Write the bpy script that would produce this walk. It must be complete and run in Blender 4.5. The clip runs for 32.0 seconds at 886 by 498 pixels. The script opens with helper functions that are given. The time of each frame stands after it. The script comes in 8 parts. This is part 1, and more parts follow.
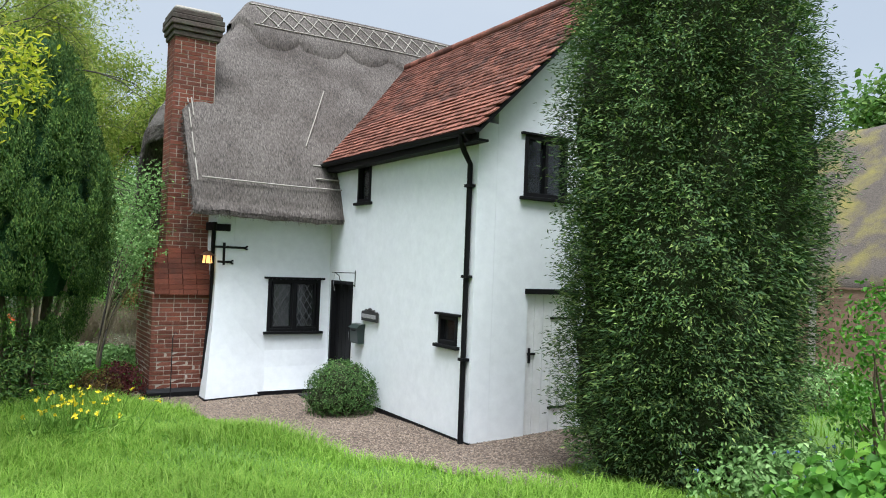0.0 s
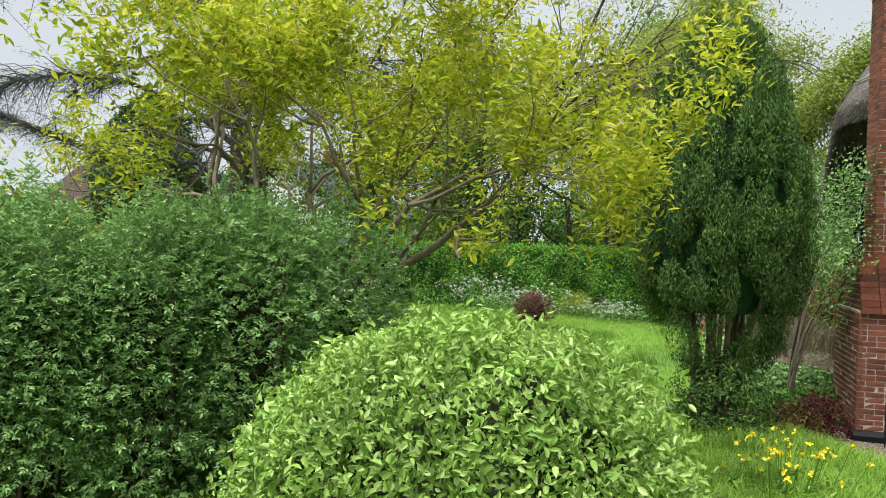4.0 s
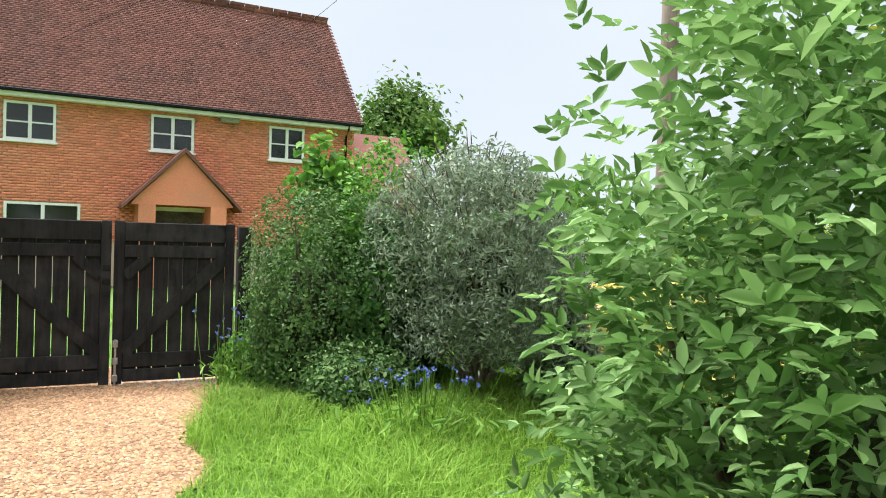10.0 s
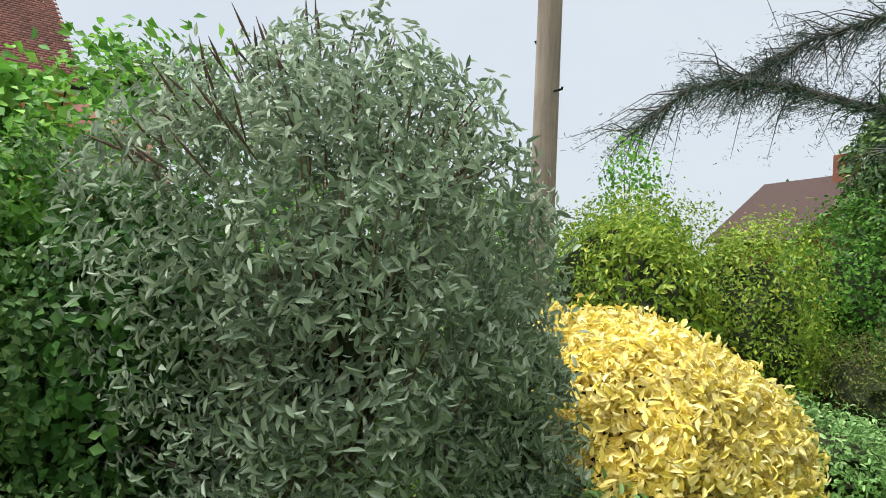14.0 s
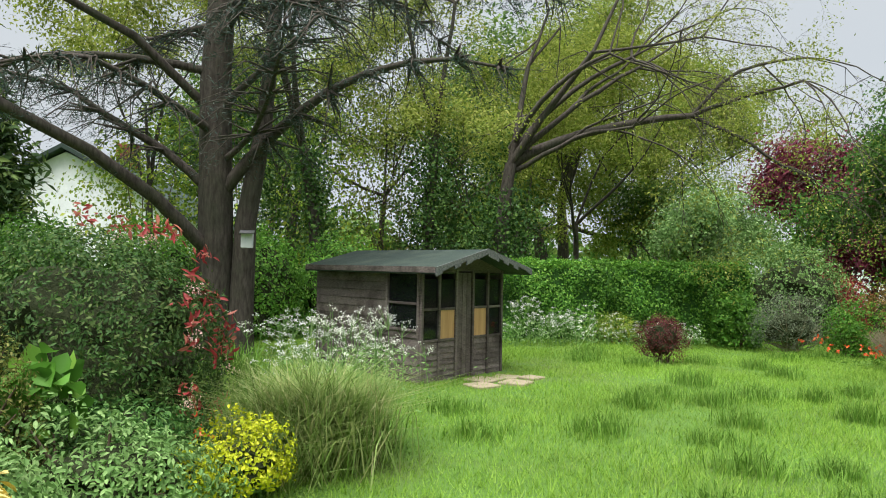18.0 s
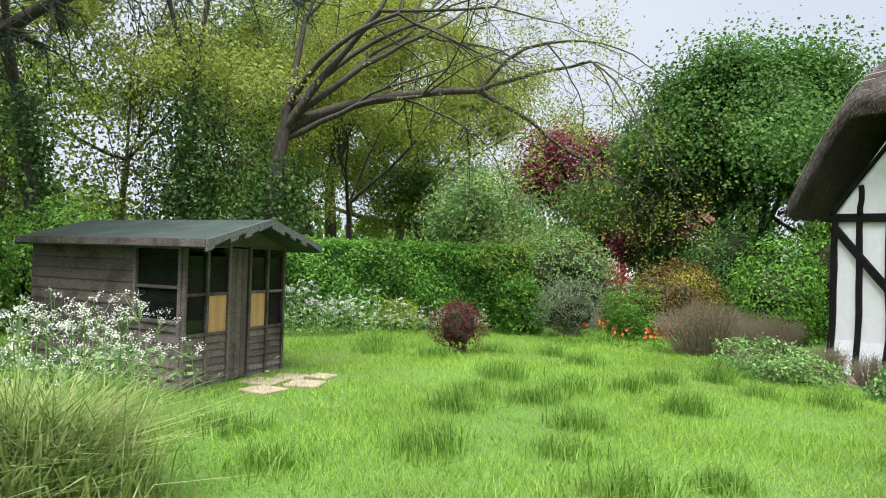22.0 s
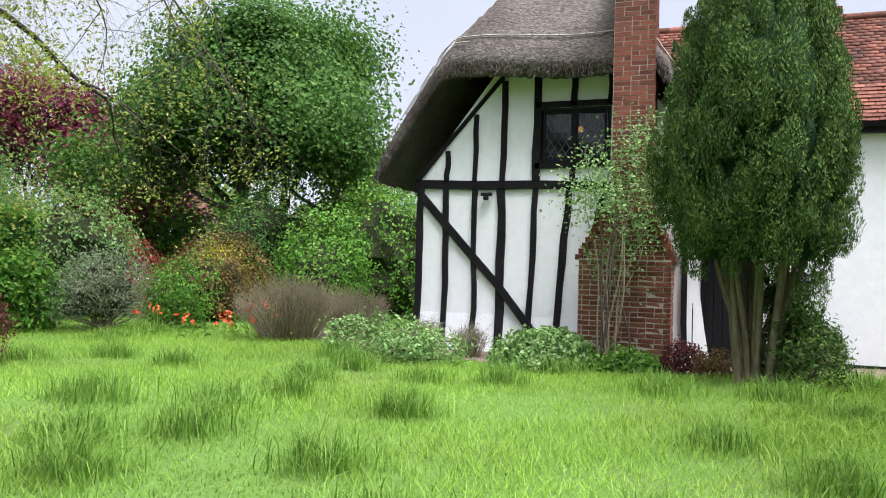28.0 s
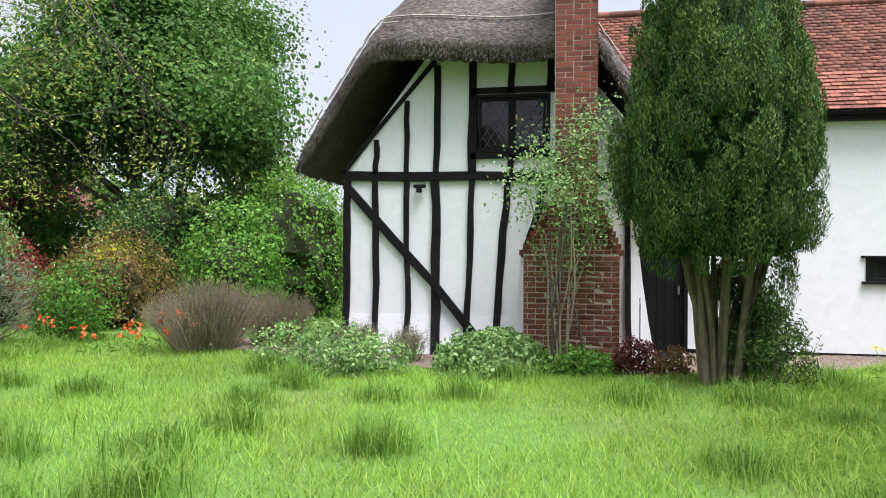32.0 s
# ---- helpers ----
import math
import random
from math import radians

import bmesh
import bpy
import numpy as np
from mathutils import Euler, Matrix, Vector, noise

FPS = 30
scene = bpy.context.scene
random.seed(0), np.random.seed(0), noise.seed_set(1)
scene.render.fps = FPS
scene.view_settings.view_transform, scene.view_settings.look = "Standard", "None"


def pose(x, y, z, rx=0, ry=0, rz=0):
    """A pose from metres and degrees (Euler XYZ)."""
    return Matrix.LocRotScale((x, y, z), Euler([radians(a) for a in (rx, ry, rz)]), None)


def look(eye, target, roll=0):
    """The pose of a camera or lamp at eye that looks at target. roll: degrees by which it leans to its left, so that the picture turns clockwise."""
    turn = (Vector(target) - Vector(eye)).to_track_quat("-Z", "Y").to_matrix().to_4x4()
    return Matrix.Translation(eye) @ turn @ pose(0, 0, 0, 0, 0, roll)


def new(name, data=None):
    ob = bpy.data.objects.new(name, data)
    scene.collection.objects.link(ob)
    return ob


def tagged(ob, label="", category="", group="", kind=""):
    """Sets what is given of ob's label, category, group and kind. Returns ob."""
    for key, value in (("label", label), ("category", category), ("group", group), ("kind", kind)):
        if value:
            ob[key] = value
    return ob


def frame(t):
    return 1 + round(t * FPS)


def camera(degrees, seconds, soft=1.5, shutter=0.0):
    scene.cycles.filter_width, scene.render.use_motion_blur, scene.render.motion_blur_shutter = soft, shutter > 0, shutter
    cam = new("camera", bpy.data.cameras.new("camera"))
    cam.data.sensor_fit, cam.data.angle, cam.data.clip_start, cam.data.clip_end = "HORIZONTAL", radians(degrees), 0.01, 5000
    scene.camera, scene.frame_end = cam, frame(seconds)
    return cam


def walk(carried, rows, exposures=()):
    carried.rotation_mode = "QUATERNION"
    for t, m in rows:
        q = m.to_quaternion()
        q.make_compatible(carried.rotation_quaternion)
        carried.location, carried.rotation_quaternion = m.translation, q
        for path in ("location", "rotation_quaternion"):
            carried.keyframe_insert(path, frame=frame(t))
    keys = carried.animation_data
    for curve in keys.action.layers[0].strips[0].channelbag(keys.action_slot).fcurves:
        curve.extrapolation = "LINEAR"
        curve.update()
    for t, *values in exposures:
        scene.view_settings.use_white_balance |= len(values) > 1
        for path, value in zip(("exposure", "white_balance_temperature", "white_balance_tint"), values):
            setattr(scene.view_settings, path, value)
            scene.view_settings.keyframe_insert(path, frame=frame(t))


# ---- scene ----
# ---- camera and walk ----
cam = camera(61.6, 32.0, soft=1.0)
PATH = [
    (0, (-3.137, -11.684, 2.239), (2.160, -3.205, 2.463), 2.18),
    (0.5, (-3.122, -11.569, 2.203), (2.144, -3.071, 2.422), 2.01),
    (1, (-2.981, -11.410, 2.193), (1.751, -2.602, 2.376), 1.66),
    (1.5, (-2.909, -11.232, 2.177), (0.618, -1.876, 2.340), 2.04),
    (2, (-2.949, -11.043, 2.190), (-1.209, -1.196, 2.309), 2.16),
    (2.5, (-2.990, -10.868, 2.267), (-3.194, -0.870, 2.291), 1.74),
    (3, (-3.040, -10.600, 2.360), (-4.432, -0.697, 2.308), 1.70),
    (3.5, (-3.130, -10.280, 2.450), (-5.209, -0.500, 2.293), 1.70),
    (4.5, (-3.600, -9.580, 2.430), (-6.905, -0.142, 2.221), 1.70),
    (5.5, (-4.053, -8.819, 2.378), (-8.511, 0.122, 1.938), 1.67),
    (6, (-4.214, -8.674, 2.316), (-9.488, -0.182, 2.059), 1.54),
    (6.5, (-4.381, -8.500, 2.261), (-10.507, -0.597, 2.133), 1.31),
    (7, (-4.575, -8.193, 2.180), (-11.794, -1.275, 1.995), 1.00),
    (7.5, (-4.776, -7.911, 2.166), (-12.922, -2.114, 1.971), 0.89),
    (8, (-5.030, -7.688, 2.196), (-13.369, -2.172, 2.027), 1.33),
    (8.5, (-5.407, -7.481, 2.195), (-13.982, -2.338, 2.035), 1.53),
    (9, (-5.810, -7.383, 2.201), (-14.871, -3.155, 2.018), 1.50),
    (9.5, (-6.238, -7.232, 2.232), (-15.733, -4.099, 2.043), 1.46),
    (10, (-6.670, -7.238, 2.244), (-16.505, -5.434, 2.100), 1.71),
    (10.5, (-7.135, -7.214, 2.242), (-17.097, -6.353, 2.128), 1.67),
    (11, (-7.645, -7.187, 2.204), (-17.638, -6.836, 2.109), 1.72),
    (11.5, (-8.141, -7.156, 2.222), (-18.136, -6.864, 2.149), 1.73),
    (12, (-8.616, -7.053, 2.201), (-18.557, -5.967, 2.158), 1.81),
    (12.5, (-9.113, -6.988, 2.233), (-18.883, -4.858, 2.215), 1.79),
    (13, (-9.519, -6.954, 2.251), (-19.028, -3.859, 2.238), 1.77),
    (13.5, (-9.979, -6.939, 2.260), (-19.124, -2.894, 2.147), 1.99),
    (14.5, (-10.520, -6.600, 2.170), (-18.810, -1.008, 2.275), 2.10),
    (15.5, (-11.010, -6.159, 2.065), (-18.108, 0.880, 2.312), 2.28),
    (16, (-11.275, -6.015, 2.068), (-16.550, 2.475, 2.366), 1.94),
    (16.5, (-11.449, -5.840, 2.033), (-15.314, 3.378, 2.311), 1.57),
    (17, (-11.616, -5.658, 2.045), (-14.002, 4.049, 2.308), 1.77),
    (17.5, (-11.693, -5.676, 2.028), (-11.993, 4.316, 2.291), 1.64),
    (18, (-11.874, -5.618, 2.020), (-10.185, 4.235, 2.270), 1.09),
    (18.5, (-11.883, -5.491, 2.023), (-9.423, 4.200, 2.229), 0.98),
    (19, (-11.967, -5.328, 1.983), (-9.343, 4.319, 2.178), 1.36),
    (19.5, (-12.091, -5.149, 1.950), (-9.380, 4.475, 2.118), 1.37),
    (20, (-12.127, -4.797, 1.903), (-9.323, 4.800, 2.057), 1.32),
    (21, (-12.097, -4.195, 1.923), (-8.624, 5.182, 2.022), 1.15),
    (21.5, (-11.886, -3.895, 1.921), (-7.945, 5.296, 2.004), 1.11),
    (22, (-11.813, -3.669, 1.896), (-7.005, 5.098, 2.037), 1.75),
    (22.5, (-11.814, -3.292, 1.934), (-5.572, 4.519, 2.065), 1.94),
    (23, (-11.626, -3.048, 1.950), (-4.453, 3.919, 2.040), 1.79),
    (23.5, (-11.447, -2.771, 1.865), (-3.591, 3.414, 2.000), 2.18),
    (24, (-11.408, -2.544, 1.840), (-2.961, 2.805, 1.976), 1.78),
    (24.5, (-11.308, -2.256, 1.789), (-2.669, 2.779, 1.924), 1.46),
    (25, (-11.208, -2.014, 1.752), (-2.597, 3.069, 1.876), 1.47),
    (25.5, (-11.259, -1.803, 1.690), (-2.617, 3.227, 1.802), 1.69),
    (27.5, (-11.248, -0.501, 1.518), (-2.051, 3.419, 1.731), 1.74),
    (28, (-11.114, -0.250, 1.562), (-1.703, 3.128, 1.734), 1.48),
    (28.5, (-11.040, -0.037, 1.612), (-1.468, 2.855, 1.723), 1.35),
    (29, (-10.982, 0.126, 1.680), (-1.215, 2.272, 1.737), 0.70),
    (29.5, (-10.843, 0.175, 1.687), (-1.002, 1.949, 1.733), 0.39),
    (30, (-10.766, 0.178, 1.691), (-0.833, 1.333, 1.724), 0.59),
    (30.5, (-10.702, 0.274, 1.674), (-0.714, -0.212, 1.707), 0.93),
    (31, (-10.650, 0.364, 1.704), (-0.762, -1.130, 1.703), 0.73),
    (31.5, (-10.595, 0.461, 1.729), (-0.604, 0.040, 1.713), 0.37),
    (32, (-10.573, 0.576, 1.733), (-0.766, 2.532, 1.719), 0.27),
]
walk(cam, [(t, look(e, g, r)) for t, e, g, r in PATH],
     exposures=[(0.0, 0.5, 5900, 10), (2.0, 0.5, 6000, 10), (3.0, 0.55, 6500, 10), (6.0, 0.75, 6500, 10), (9.0, 0.9, 6400, 10), (13.0, 0.75, 6300, 10),
                (15.5, 0.5, 6450, 10), (16.3, 0.4, 6500, 10), (17.5, 0.45, 6500, 10), (20.0, 0.68, 6400, 12), (23.0, 0.75, 6260, 16), (28.0, 0.85, 6180, 19), (32.0, 0.85, 6180, 19)])

# ---- world, sun, exposure ----
world = bpy.data.worlds.new("sky")
scene.world = world
world.use_nodes = True
wn, wl = world.node_tree.nodes, world.node_tree.links
for n in list(wn):
    wn.remove(n)
w_out, w_bg = wn.new("ShaderNodeOutputWorld"), wn.new("ShaderNodeBackground")
w_sky = wn.new("ShaderNodeTexSky")
w_sky.sky_type, w_sky.sun_disc = 'NISHITA', False
w_sky.sun_elevation, w_sky.sun_rotation = radians(69), radians(212)
w_sky.air_density, w_sky.dust_density, w_sky.ozone_density = 1.0, 1.0, 1.0
w_co, w_map, w_noise = wn.new("ShaderNodeTexCoord"), wn.new("ShaderNodeMapping"), wn.new("ShaderNodeTexNoise")
w_map.inputs["Scale"].default_value = (1.0, 1.0, 2.6)
w_noise.inputs["Scale"].default_value, w_noise.inputs["Detail"].default_value = 1.7, 6.0
w_ramp, w_mix = wn.new("ShaderNodeValToRGB"), wn.new("ShaderNodeMix")
w_ramp.color_ramp.elements[0].position, w_ramp.color_ramp.elements[1].position = 0.34, 0.66
w_ramp.color_ramp.elements[0].color, w_ramp.color_ramp.elements[1].color = (0.84, 0.84, 0.84, 1), (1.0, 1.0, 1.0, 1)
w_mix.data_type = 'RGBA'
# an overcast layer, brighter overhead than towards the horizon
w_sep, w_grad = wn.new("ShaderNodeSeparateXYZ"), wn.new("ShaderNodeValToRGB")
w_grad.color_ramp.elements[0].position, w_grad.color_ramp.elements[1].position = 0.40, 1.0
w_grad.color_ramp.elements[0].color, w_grad.color_ramp.elements[1].color = (0.275, 0.296, 0.314, 1), (1.0, 1.0, 1.0, 1)
w_scale = wn.new("ShaderNodeMix")
w_scale.data_type, w_scale.blend_type = 'RGBA', 'MULTIPLY'
w_scale.inputs["Factor"].default_value = 1.0
w_scale.inputs["B"].default_value = (20.0, 20.0, 20.0, 1)
wl.new(w_co.outputs["Generated"], w_sep.inputs["Vector"])
wl.new(w_sep.outputs["Z"], w_grad.inputs["Fac"])
wl.new(w_grad.outputs["Color"], w_scale.inputs["A"])
wl.new(w_scale.outputs["Result"], w_mix.inputs["B"])
wl.new(w_co.outputs["Generated"], w_map.inputs["Vector"])
wl.new(w_map.outputs["Vector"], w_noise.inputs["Vector"])
wl.new(w_noise.outputs["Fac"], w_ramp.inputs["Fac"])
wl.new(w_ramp.outputs["Color"], w_mix.inputs["Factor"])
wl.new(w_sky.outputs["Color"], w_mix.inputs["A"])
wl.new(w_mix.outputs["Result"], w_bg.inputs["Color"])
wl.new(w_bg.outputs["Background"], w_out.inputs["Surface"])
w_bg.inputs["Strength"].default_value = 0.085

sun = new("sun", bpy.data.lights.new("sun", 'SUN'))
sun.data.energy, sun.data.angle, sun.data.color = 4.6, radians(35), (1.0, 0.985, 0.96)
# the light falls from the south-south-west
sun.matrix_world = look((-7, -11, 34), (0, 0, 0))

# ---- materials ----
def shader(name):
    m = bpy.data.materials.new(name)
    m.use_nodes = True
    return m, m.node_tree.nodes, m.node_tree.links, m.node_tree.nodes["Principled BSDF"]


def rgb(c):
    return (c[0], c[1], c[2], 1.0)


def noise_node(nodes, links, co, scale, detail=4.0, rough=0.6, stretch=None):
    n = nodes.new("ShaderNodeTexNoise")
    n.inputs["Scale"].default_value, n.inputs["Detail"].default_value, n.inputs["Roughness"].default_value = scale, detail, rough
    src = co
    if stretch:
        mp = nodes.new("ShaderNodeMapping")
        mp.inputs["Scale"].default_value = stretch
        links.new(co, mp.inputs["Vector"])
        src = mp.outputs["Vector"]
    links.new(src, n.inputs["Vector"])
    return n


def ramp_node(nodes, links, fac, stops):
    r = nodes.new("ShaderNodeValToRGB")
    e = r.color_ramp.elements
    while len(e) < len(stops):
        e.new(0.5)
    for k, (p, c) in enumerate(stops):
        e[k].position, e[k].color = p, rgb(c)
    links.new(fac, r.inputs["Fac"])
    return r


def mix_rgb(nodes, links, fac, a, b, mode='MIX'):
    m = nodes.new("ShaderNodeMix")
    m.data_type, m.blend_type = 'RGBA', mode
    for key, v in (("Factor", fac), ("A", a), ("B", b)):
        if isinstance(v, (int, float)):
            m.inputs[key].default_value = v
        elif isinstance(v, tuple):
            m.inputs[key].default_value = rgb(v)
        else:
            links.new(v, m.inputs[key])
    return m.outputs["Result"]


def bump_node(nodes, links, height, strength, distance, normal=None):
    b = nodes.new("ShaderNodeBump")
    b.inputs["Strength"].default_value, b.inputs["Distance"].default_value = strength, distance
    links.new(height, b.inputs["Height"])
    if normal is not None:
        links.new(normal, b.inputs["Normal"])
    return b.outputs["Normal"]


def surface(name, dark, light, stain=None, fine=60.0, coarse=3.0, rough=0.8, bump=0.25, depth=0.004, metal=0.0,
            stretch=None, stain_amount=0.5, per_object=0.0, per_island=0.0):
    """Colour between two tones by fine grain, stained at a coarse scale, with fine relief."""
    m, nodes, links, bsdf = shader(name)
    co = nodes.new("ShaderNodeTexCoord").outputs["Object"]
    f = noise_node(nodes, links, co, fine, 5.0, 0.65, stretch)
    c = noise_node(nodes, links, co, coarse, 5.0, 0.6)
    col = ramp_node(nodes, links, f.outputs["Fac"], [(0.3, dark), (0.7, light)]).outputs["Color"]
    if stain:
        sr = ramp_node(nodes, links, c.outputs["Fac"], [(0.45, (0, 0, 0)), (0.7, (1, 1, 1))])
        fac = nodes.new("ShaderNodeMath")
        fac.operation = 'MULTIPLY'
        links.new(sr.outputs["Color"], fac.inputs[0])
        fac.inputs[1].default_value = stain_amount
        col = mix_rgb(nodes, links, fac.outputs["Value"], col, stain)
    if per_object or per_island:
        hsv = nodes.new("ShaderNodeHueSaturation")
        src = nodes.new("ShaderNodeObjectInfo").outputs["Random"] if per_object else nodes.new("ShaderNodeNewGeometry").outputs["Random Per Island"]
        mr = nodes.new("ShaderNodeMapRange")
        amt = per_object or per_island
        mr.inputs["To Min"].default_value, mr.inputs["To Max"].default_value = 1 - amt, 1 + amt
        links.new(src, mr.inputs["Value"])
        links.new(mr.outputs["Result"], hsv.inputs["Value"])
        links.new(col, hsv.inputs["Color"])
        col = hsv.outputs["Color"]
    links.new(col, bsdf.inputs["Base Color"])
    bsdf.inputs["Roughness"].default_value, bsdf.inputs["Metallic"].default_value = rough, metal
    bsdf.inputs["Specular IOR Level"].default_value = 0.5 if rough < 0.5 else 0.18
    links.new(bump_node(nodes, links, f.outputs["Fac"], bump, depth), bsdf.inputs["Normal"])
    return m


def leafy(name, a, b, c, rough=0.5, through_light=0.35, clump=1.2):
    """Leaves: each one its own tone between a and b, some c, patchy over the plant, and letting light through."""
    m, nodes, links, bsdf = shader(name)
    isl = nodes.new("ShaderNodeNewGeometry").outputs["Random Per Island"]
    co = nodes.new("ShaderNodeTexCoord").outputs["Object"]
    col = ramp_node(nodes, links, isl, [(0.0, a), (0.6, b), (1.0, c)]).outputs["Color"]
    patch = noise_node(nodes, links, co, clump, 3.0)
    hsv = nodes.new("ShaderNodeHueSaturation")
    mr = nodes.new("ShaderNodeMapRange")
    mr.inputs["From Min"].default_value, mr.inputs["From Max"].default_value = 0.3, 0.7
    mr.inputs["To Min"].default_value, mr.inputs["To Max"].default_value = 0.75, 1.25
    links.new(patch.outputs["Fac"], mr.inputs["Value"])
    links.new(mr.outputs["Result"], hsv.inputs["Value"])
    links.new(col, hsv.inputs["Color"])
    links.new(hsv.outputs["Color"], bsdf.inputs["Base Color"])
    bsdf.inputs["Roughness"].default_value, bsdf.inputs["Specular IOR Level"].default_value = rough + 0.1, 0.22
    tr = nodes.new("ShaderNodeBsdfTranslucent")
    links.new(hsv.outputs["Color"], tr.inputs["Color"])
    mx = nodes.new("ShaderNodeMixShader")
    mx.inputs["Fac"].default_value = through_light
    links.new(bsdf.outputs["BSDF"], mx.inputs[1])
    links.new(tr.outputs["BSDF"], mx.inputs[2])
    links.new(mx.outputs["Shader"], nodes["Material Output"].inputs["Surface"])
    return m


M_RENDER = surface("white_render", (0.73, 0.755, 0.77), (0.81, 0.835, 0.85), (0.71, 0.73, 0.735), 7.0, 0.9, 0.85, 0.12, 0.006, stain_amount=0.2)
M_TIMBER = surface("black_timber", (0.003, 0.003, 0.0035), (0.010, 0.010, 0.011), (0.02, 0.019, 0.018), 30, 4, 0.8, 0.5, 0.004, stretch=(1, 1, 0.15))
M_PAINT = surface("black_paint", (0.003, 0.003, 0.0035), (0.008, 0.008, 0.009), None, 40, 4, 0.6, 0.15, 0.002)
M_IRON = surface("wrought_iron", (0.008, 0.008, 0.009), (0.02, 0.02, 0.02), None, 60, 5, 0.5, 0.3, 0.001, metal=0.3)
M_WHITEPAINT = surface("white_paint", (0.72, 0.72, 0.70), (0.82, 0.82, 0.81), (0.6, 0.6, 0.57), 12, 2, 0.5, 0.15, 0.002, stain_amount=0.3)
M_BRICK = surface("old_red_brick", (0.11, 0.042, 0.029), (0.215, 0.08, 0.052), (0.04, 0.03, 0.027), 45, 2.2, 0.9, 0.6, 0.004, stain_amount=0.5, per_object=0.28)
M_BRICK_J = surface("old_red_brick_far", (0.12, 0.042, 0.028), (0.235, 0.08, 0.05), (0.045, 0.032, 0.028), 45, 1.6, 0.9, 0.6, 0.004, stain_amount=0.75, per_island=0.28)
M_MORTAR = surface("lime_mortar", (0.34, 0.30, 0.25), (0.52, 0.47, 0.40), (0.16, 0.145, 0.12), 60, 2.2, 0.95, 0.5, 0.004)
M_NEWBRICK = surface("orange_brick", (0.64, 0.21, 0.13), (0.82, 0.31, 0.195), (0.55, 0.26, 0.17), 30, 1.2, 0.9, 0.4, 0.003, per_island=0.14)
M_NEWMORTAR = surface("house_mortar", (0.48, 0.38, 0.30), (0.6, 0.5, 0.41), None, 50, 2, 0.95, 0.4, 0.003)
M_TILE = surface("clay_tile", (0.115, 0.047, 0.033), (0.225, 0.09, 0.06), (0.045, 0.033, 0.028), 26, 2.2, 0.85, 0.5, 0.004, stain_amount=0.75, per_object=0.42)
M_TILE_J = surface("clay_tile_rest", (0.115, 0.047, 0.033), (0.225, 0.09, 0.06), (0.045, 0.033, 0.028), 26, 2.2, 0.85, 0.5, 0.004, stain_amount=0.75, per_island=0.42)
M_DARKTILE = surface("brown_tile", (0.16, 0.072, 0.06), (0.28, 0.125, 0.1), (0.12, 0.075, 0.068), 18, 0.8, 0.85, 0.4, 0.004, per_island=0.2)
M_FARTILE = surface("old_brown_tile", (0.035, 0.022, 0.019), (0.07, 0.04, 0.034), (0.05, 0.035, 0.03), 18, 0.8, 0.85, 0.4, 0.004)
# very dark green that paints the shade inside bushes and the tall conifer
M_CORE_SHADE = surface("core_shade", (0.016, 0.024, 0.009), (0.05, 0.062, 0.026), None, 30, 4, 0.95, 0.9, 0.03)
# darkened cypress green, painting the shade behind the plumes
M_CYPCORE = surface("cypress_core_shade", (0.012, 0.038, 0.014), (0.035, 0.095, 0.032), None, 55, 4, 0.95, 1.0, 0.04)
M_LEAD = surface("lead", (0.12, 0.12, 0.125), (0.22, 0.22, 0.225), None, 30, 4, 0.55, 0.2, 0.002, metal=0.4)
M_SHEDWOOD = surface("weathered_board", (0.065, 0.053, 0.049), (0.25, 0.21, 0.195), (0.03, 0.023, 0.02), 18, 3.0, 0.85, 0.6, 0.004, stretch=(1, 1, 9), stain_amount=0.75, per_object=0.28)
M_PLY = surface("fresh_plywood", (0.50, 0.29, 0.13), (0.66, 0.42, 0.21), None, 14, 2, 0.7, 0.2, 0.002, stretch=(1, 1, 0.1))
M_FELT = surface("roofing_felt", (0.022, 0.036, 0.031), (0.05, 0.07, 0.06), (0.09, 0.115, 0.085), 90, 2.2, 0.9, 0.5, 0.004, stain_amount=0.5)
M_FRAY = surface("frayed_felt_edge", (0.05, 0.055, 0.055), (0.2, 0.21, 0.2), None, 40, 5, 0.9, 0.5, 0.004)
M_POLE = surface("pole_wood", (0.20, 0.155, 0.13), (0.34, 0.27, 0.23), (0.10, 0.07, 0.055), 22, 2, 0.85, 0.5, 0.004, stretch=(1, 1, 0.06))
M_FENCE = surface("fence_board", (0.19, 0.115, 0.085), (0.30, 0.19, 0.145), (0.13, 0.085, 0.065), 15, 2, 0.85, 0.5, 0.004, stretch=(1, 1, 6), per_object=0.15)
M_GATE = surface("black_gate_wood", (0.008, 0.008, 0.009), (0.026, 0.025, 0.025), (0.06, 0.057, 0.054), 20, 3, 0.8, 0.5, 0.004, stretch=(1, 1, 0.12), per_object=0.2)
M_CONC = surface("concrete", (0.24, 0.22, 0.19), (0.40, 0.37, 0.32), (0.16, 0.15, 0.12), 40, 3, 0.95, 0.5, 0.004)
M_SLAB = surface("stone_slab", (0.24, 0.195, 0.14), (0.40, 0.335, 0.245), (0.22, 0.2, 0.12), 25, 4, 0.9, 0.5, 0.005)
M_STEEL = surface("galvanised", (0.25, 0.25, 0.26), (0.45, 0.45, 0.46), None, 60, 5, 0.4, 0.2, 0.001, metal=0.8)
M_BARK = surface("grey_bark", (0.035, 0.029, 0.024), (0.11, 0.095, 0.082), (0.05, 0.06, 0.035), 22, 2.2, 0.95, 0.9, 0.012, stretch=(1, 1, 0.22))
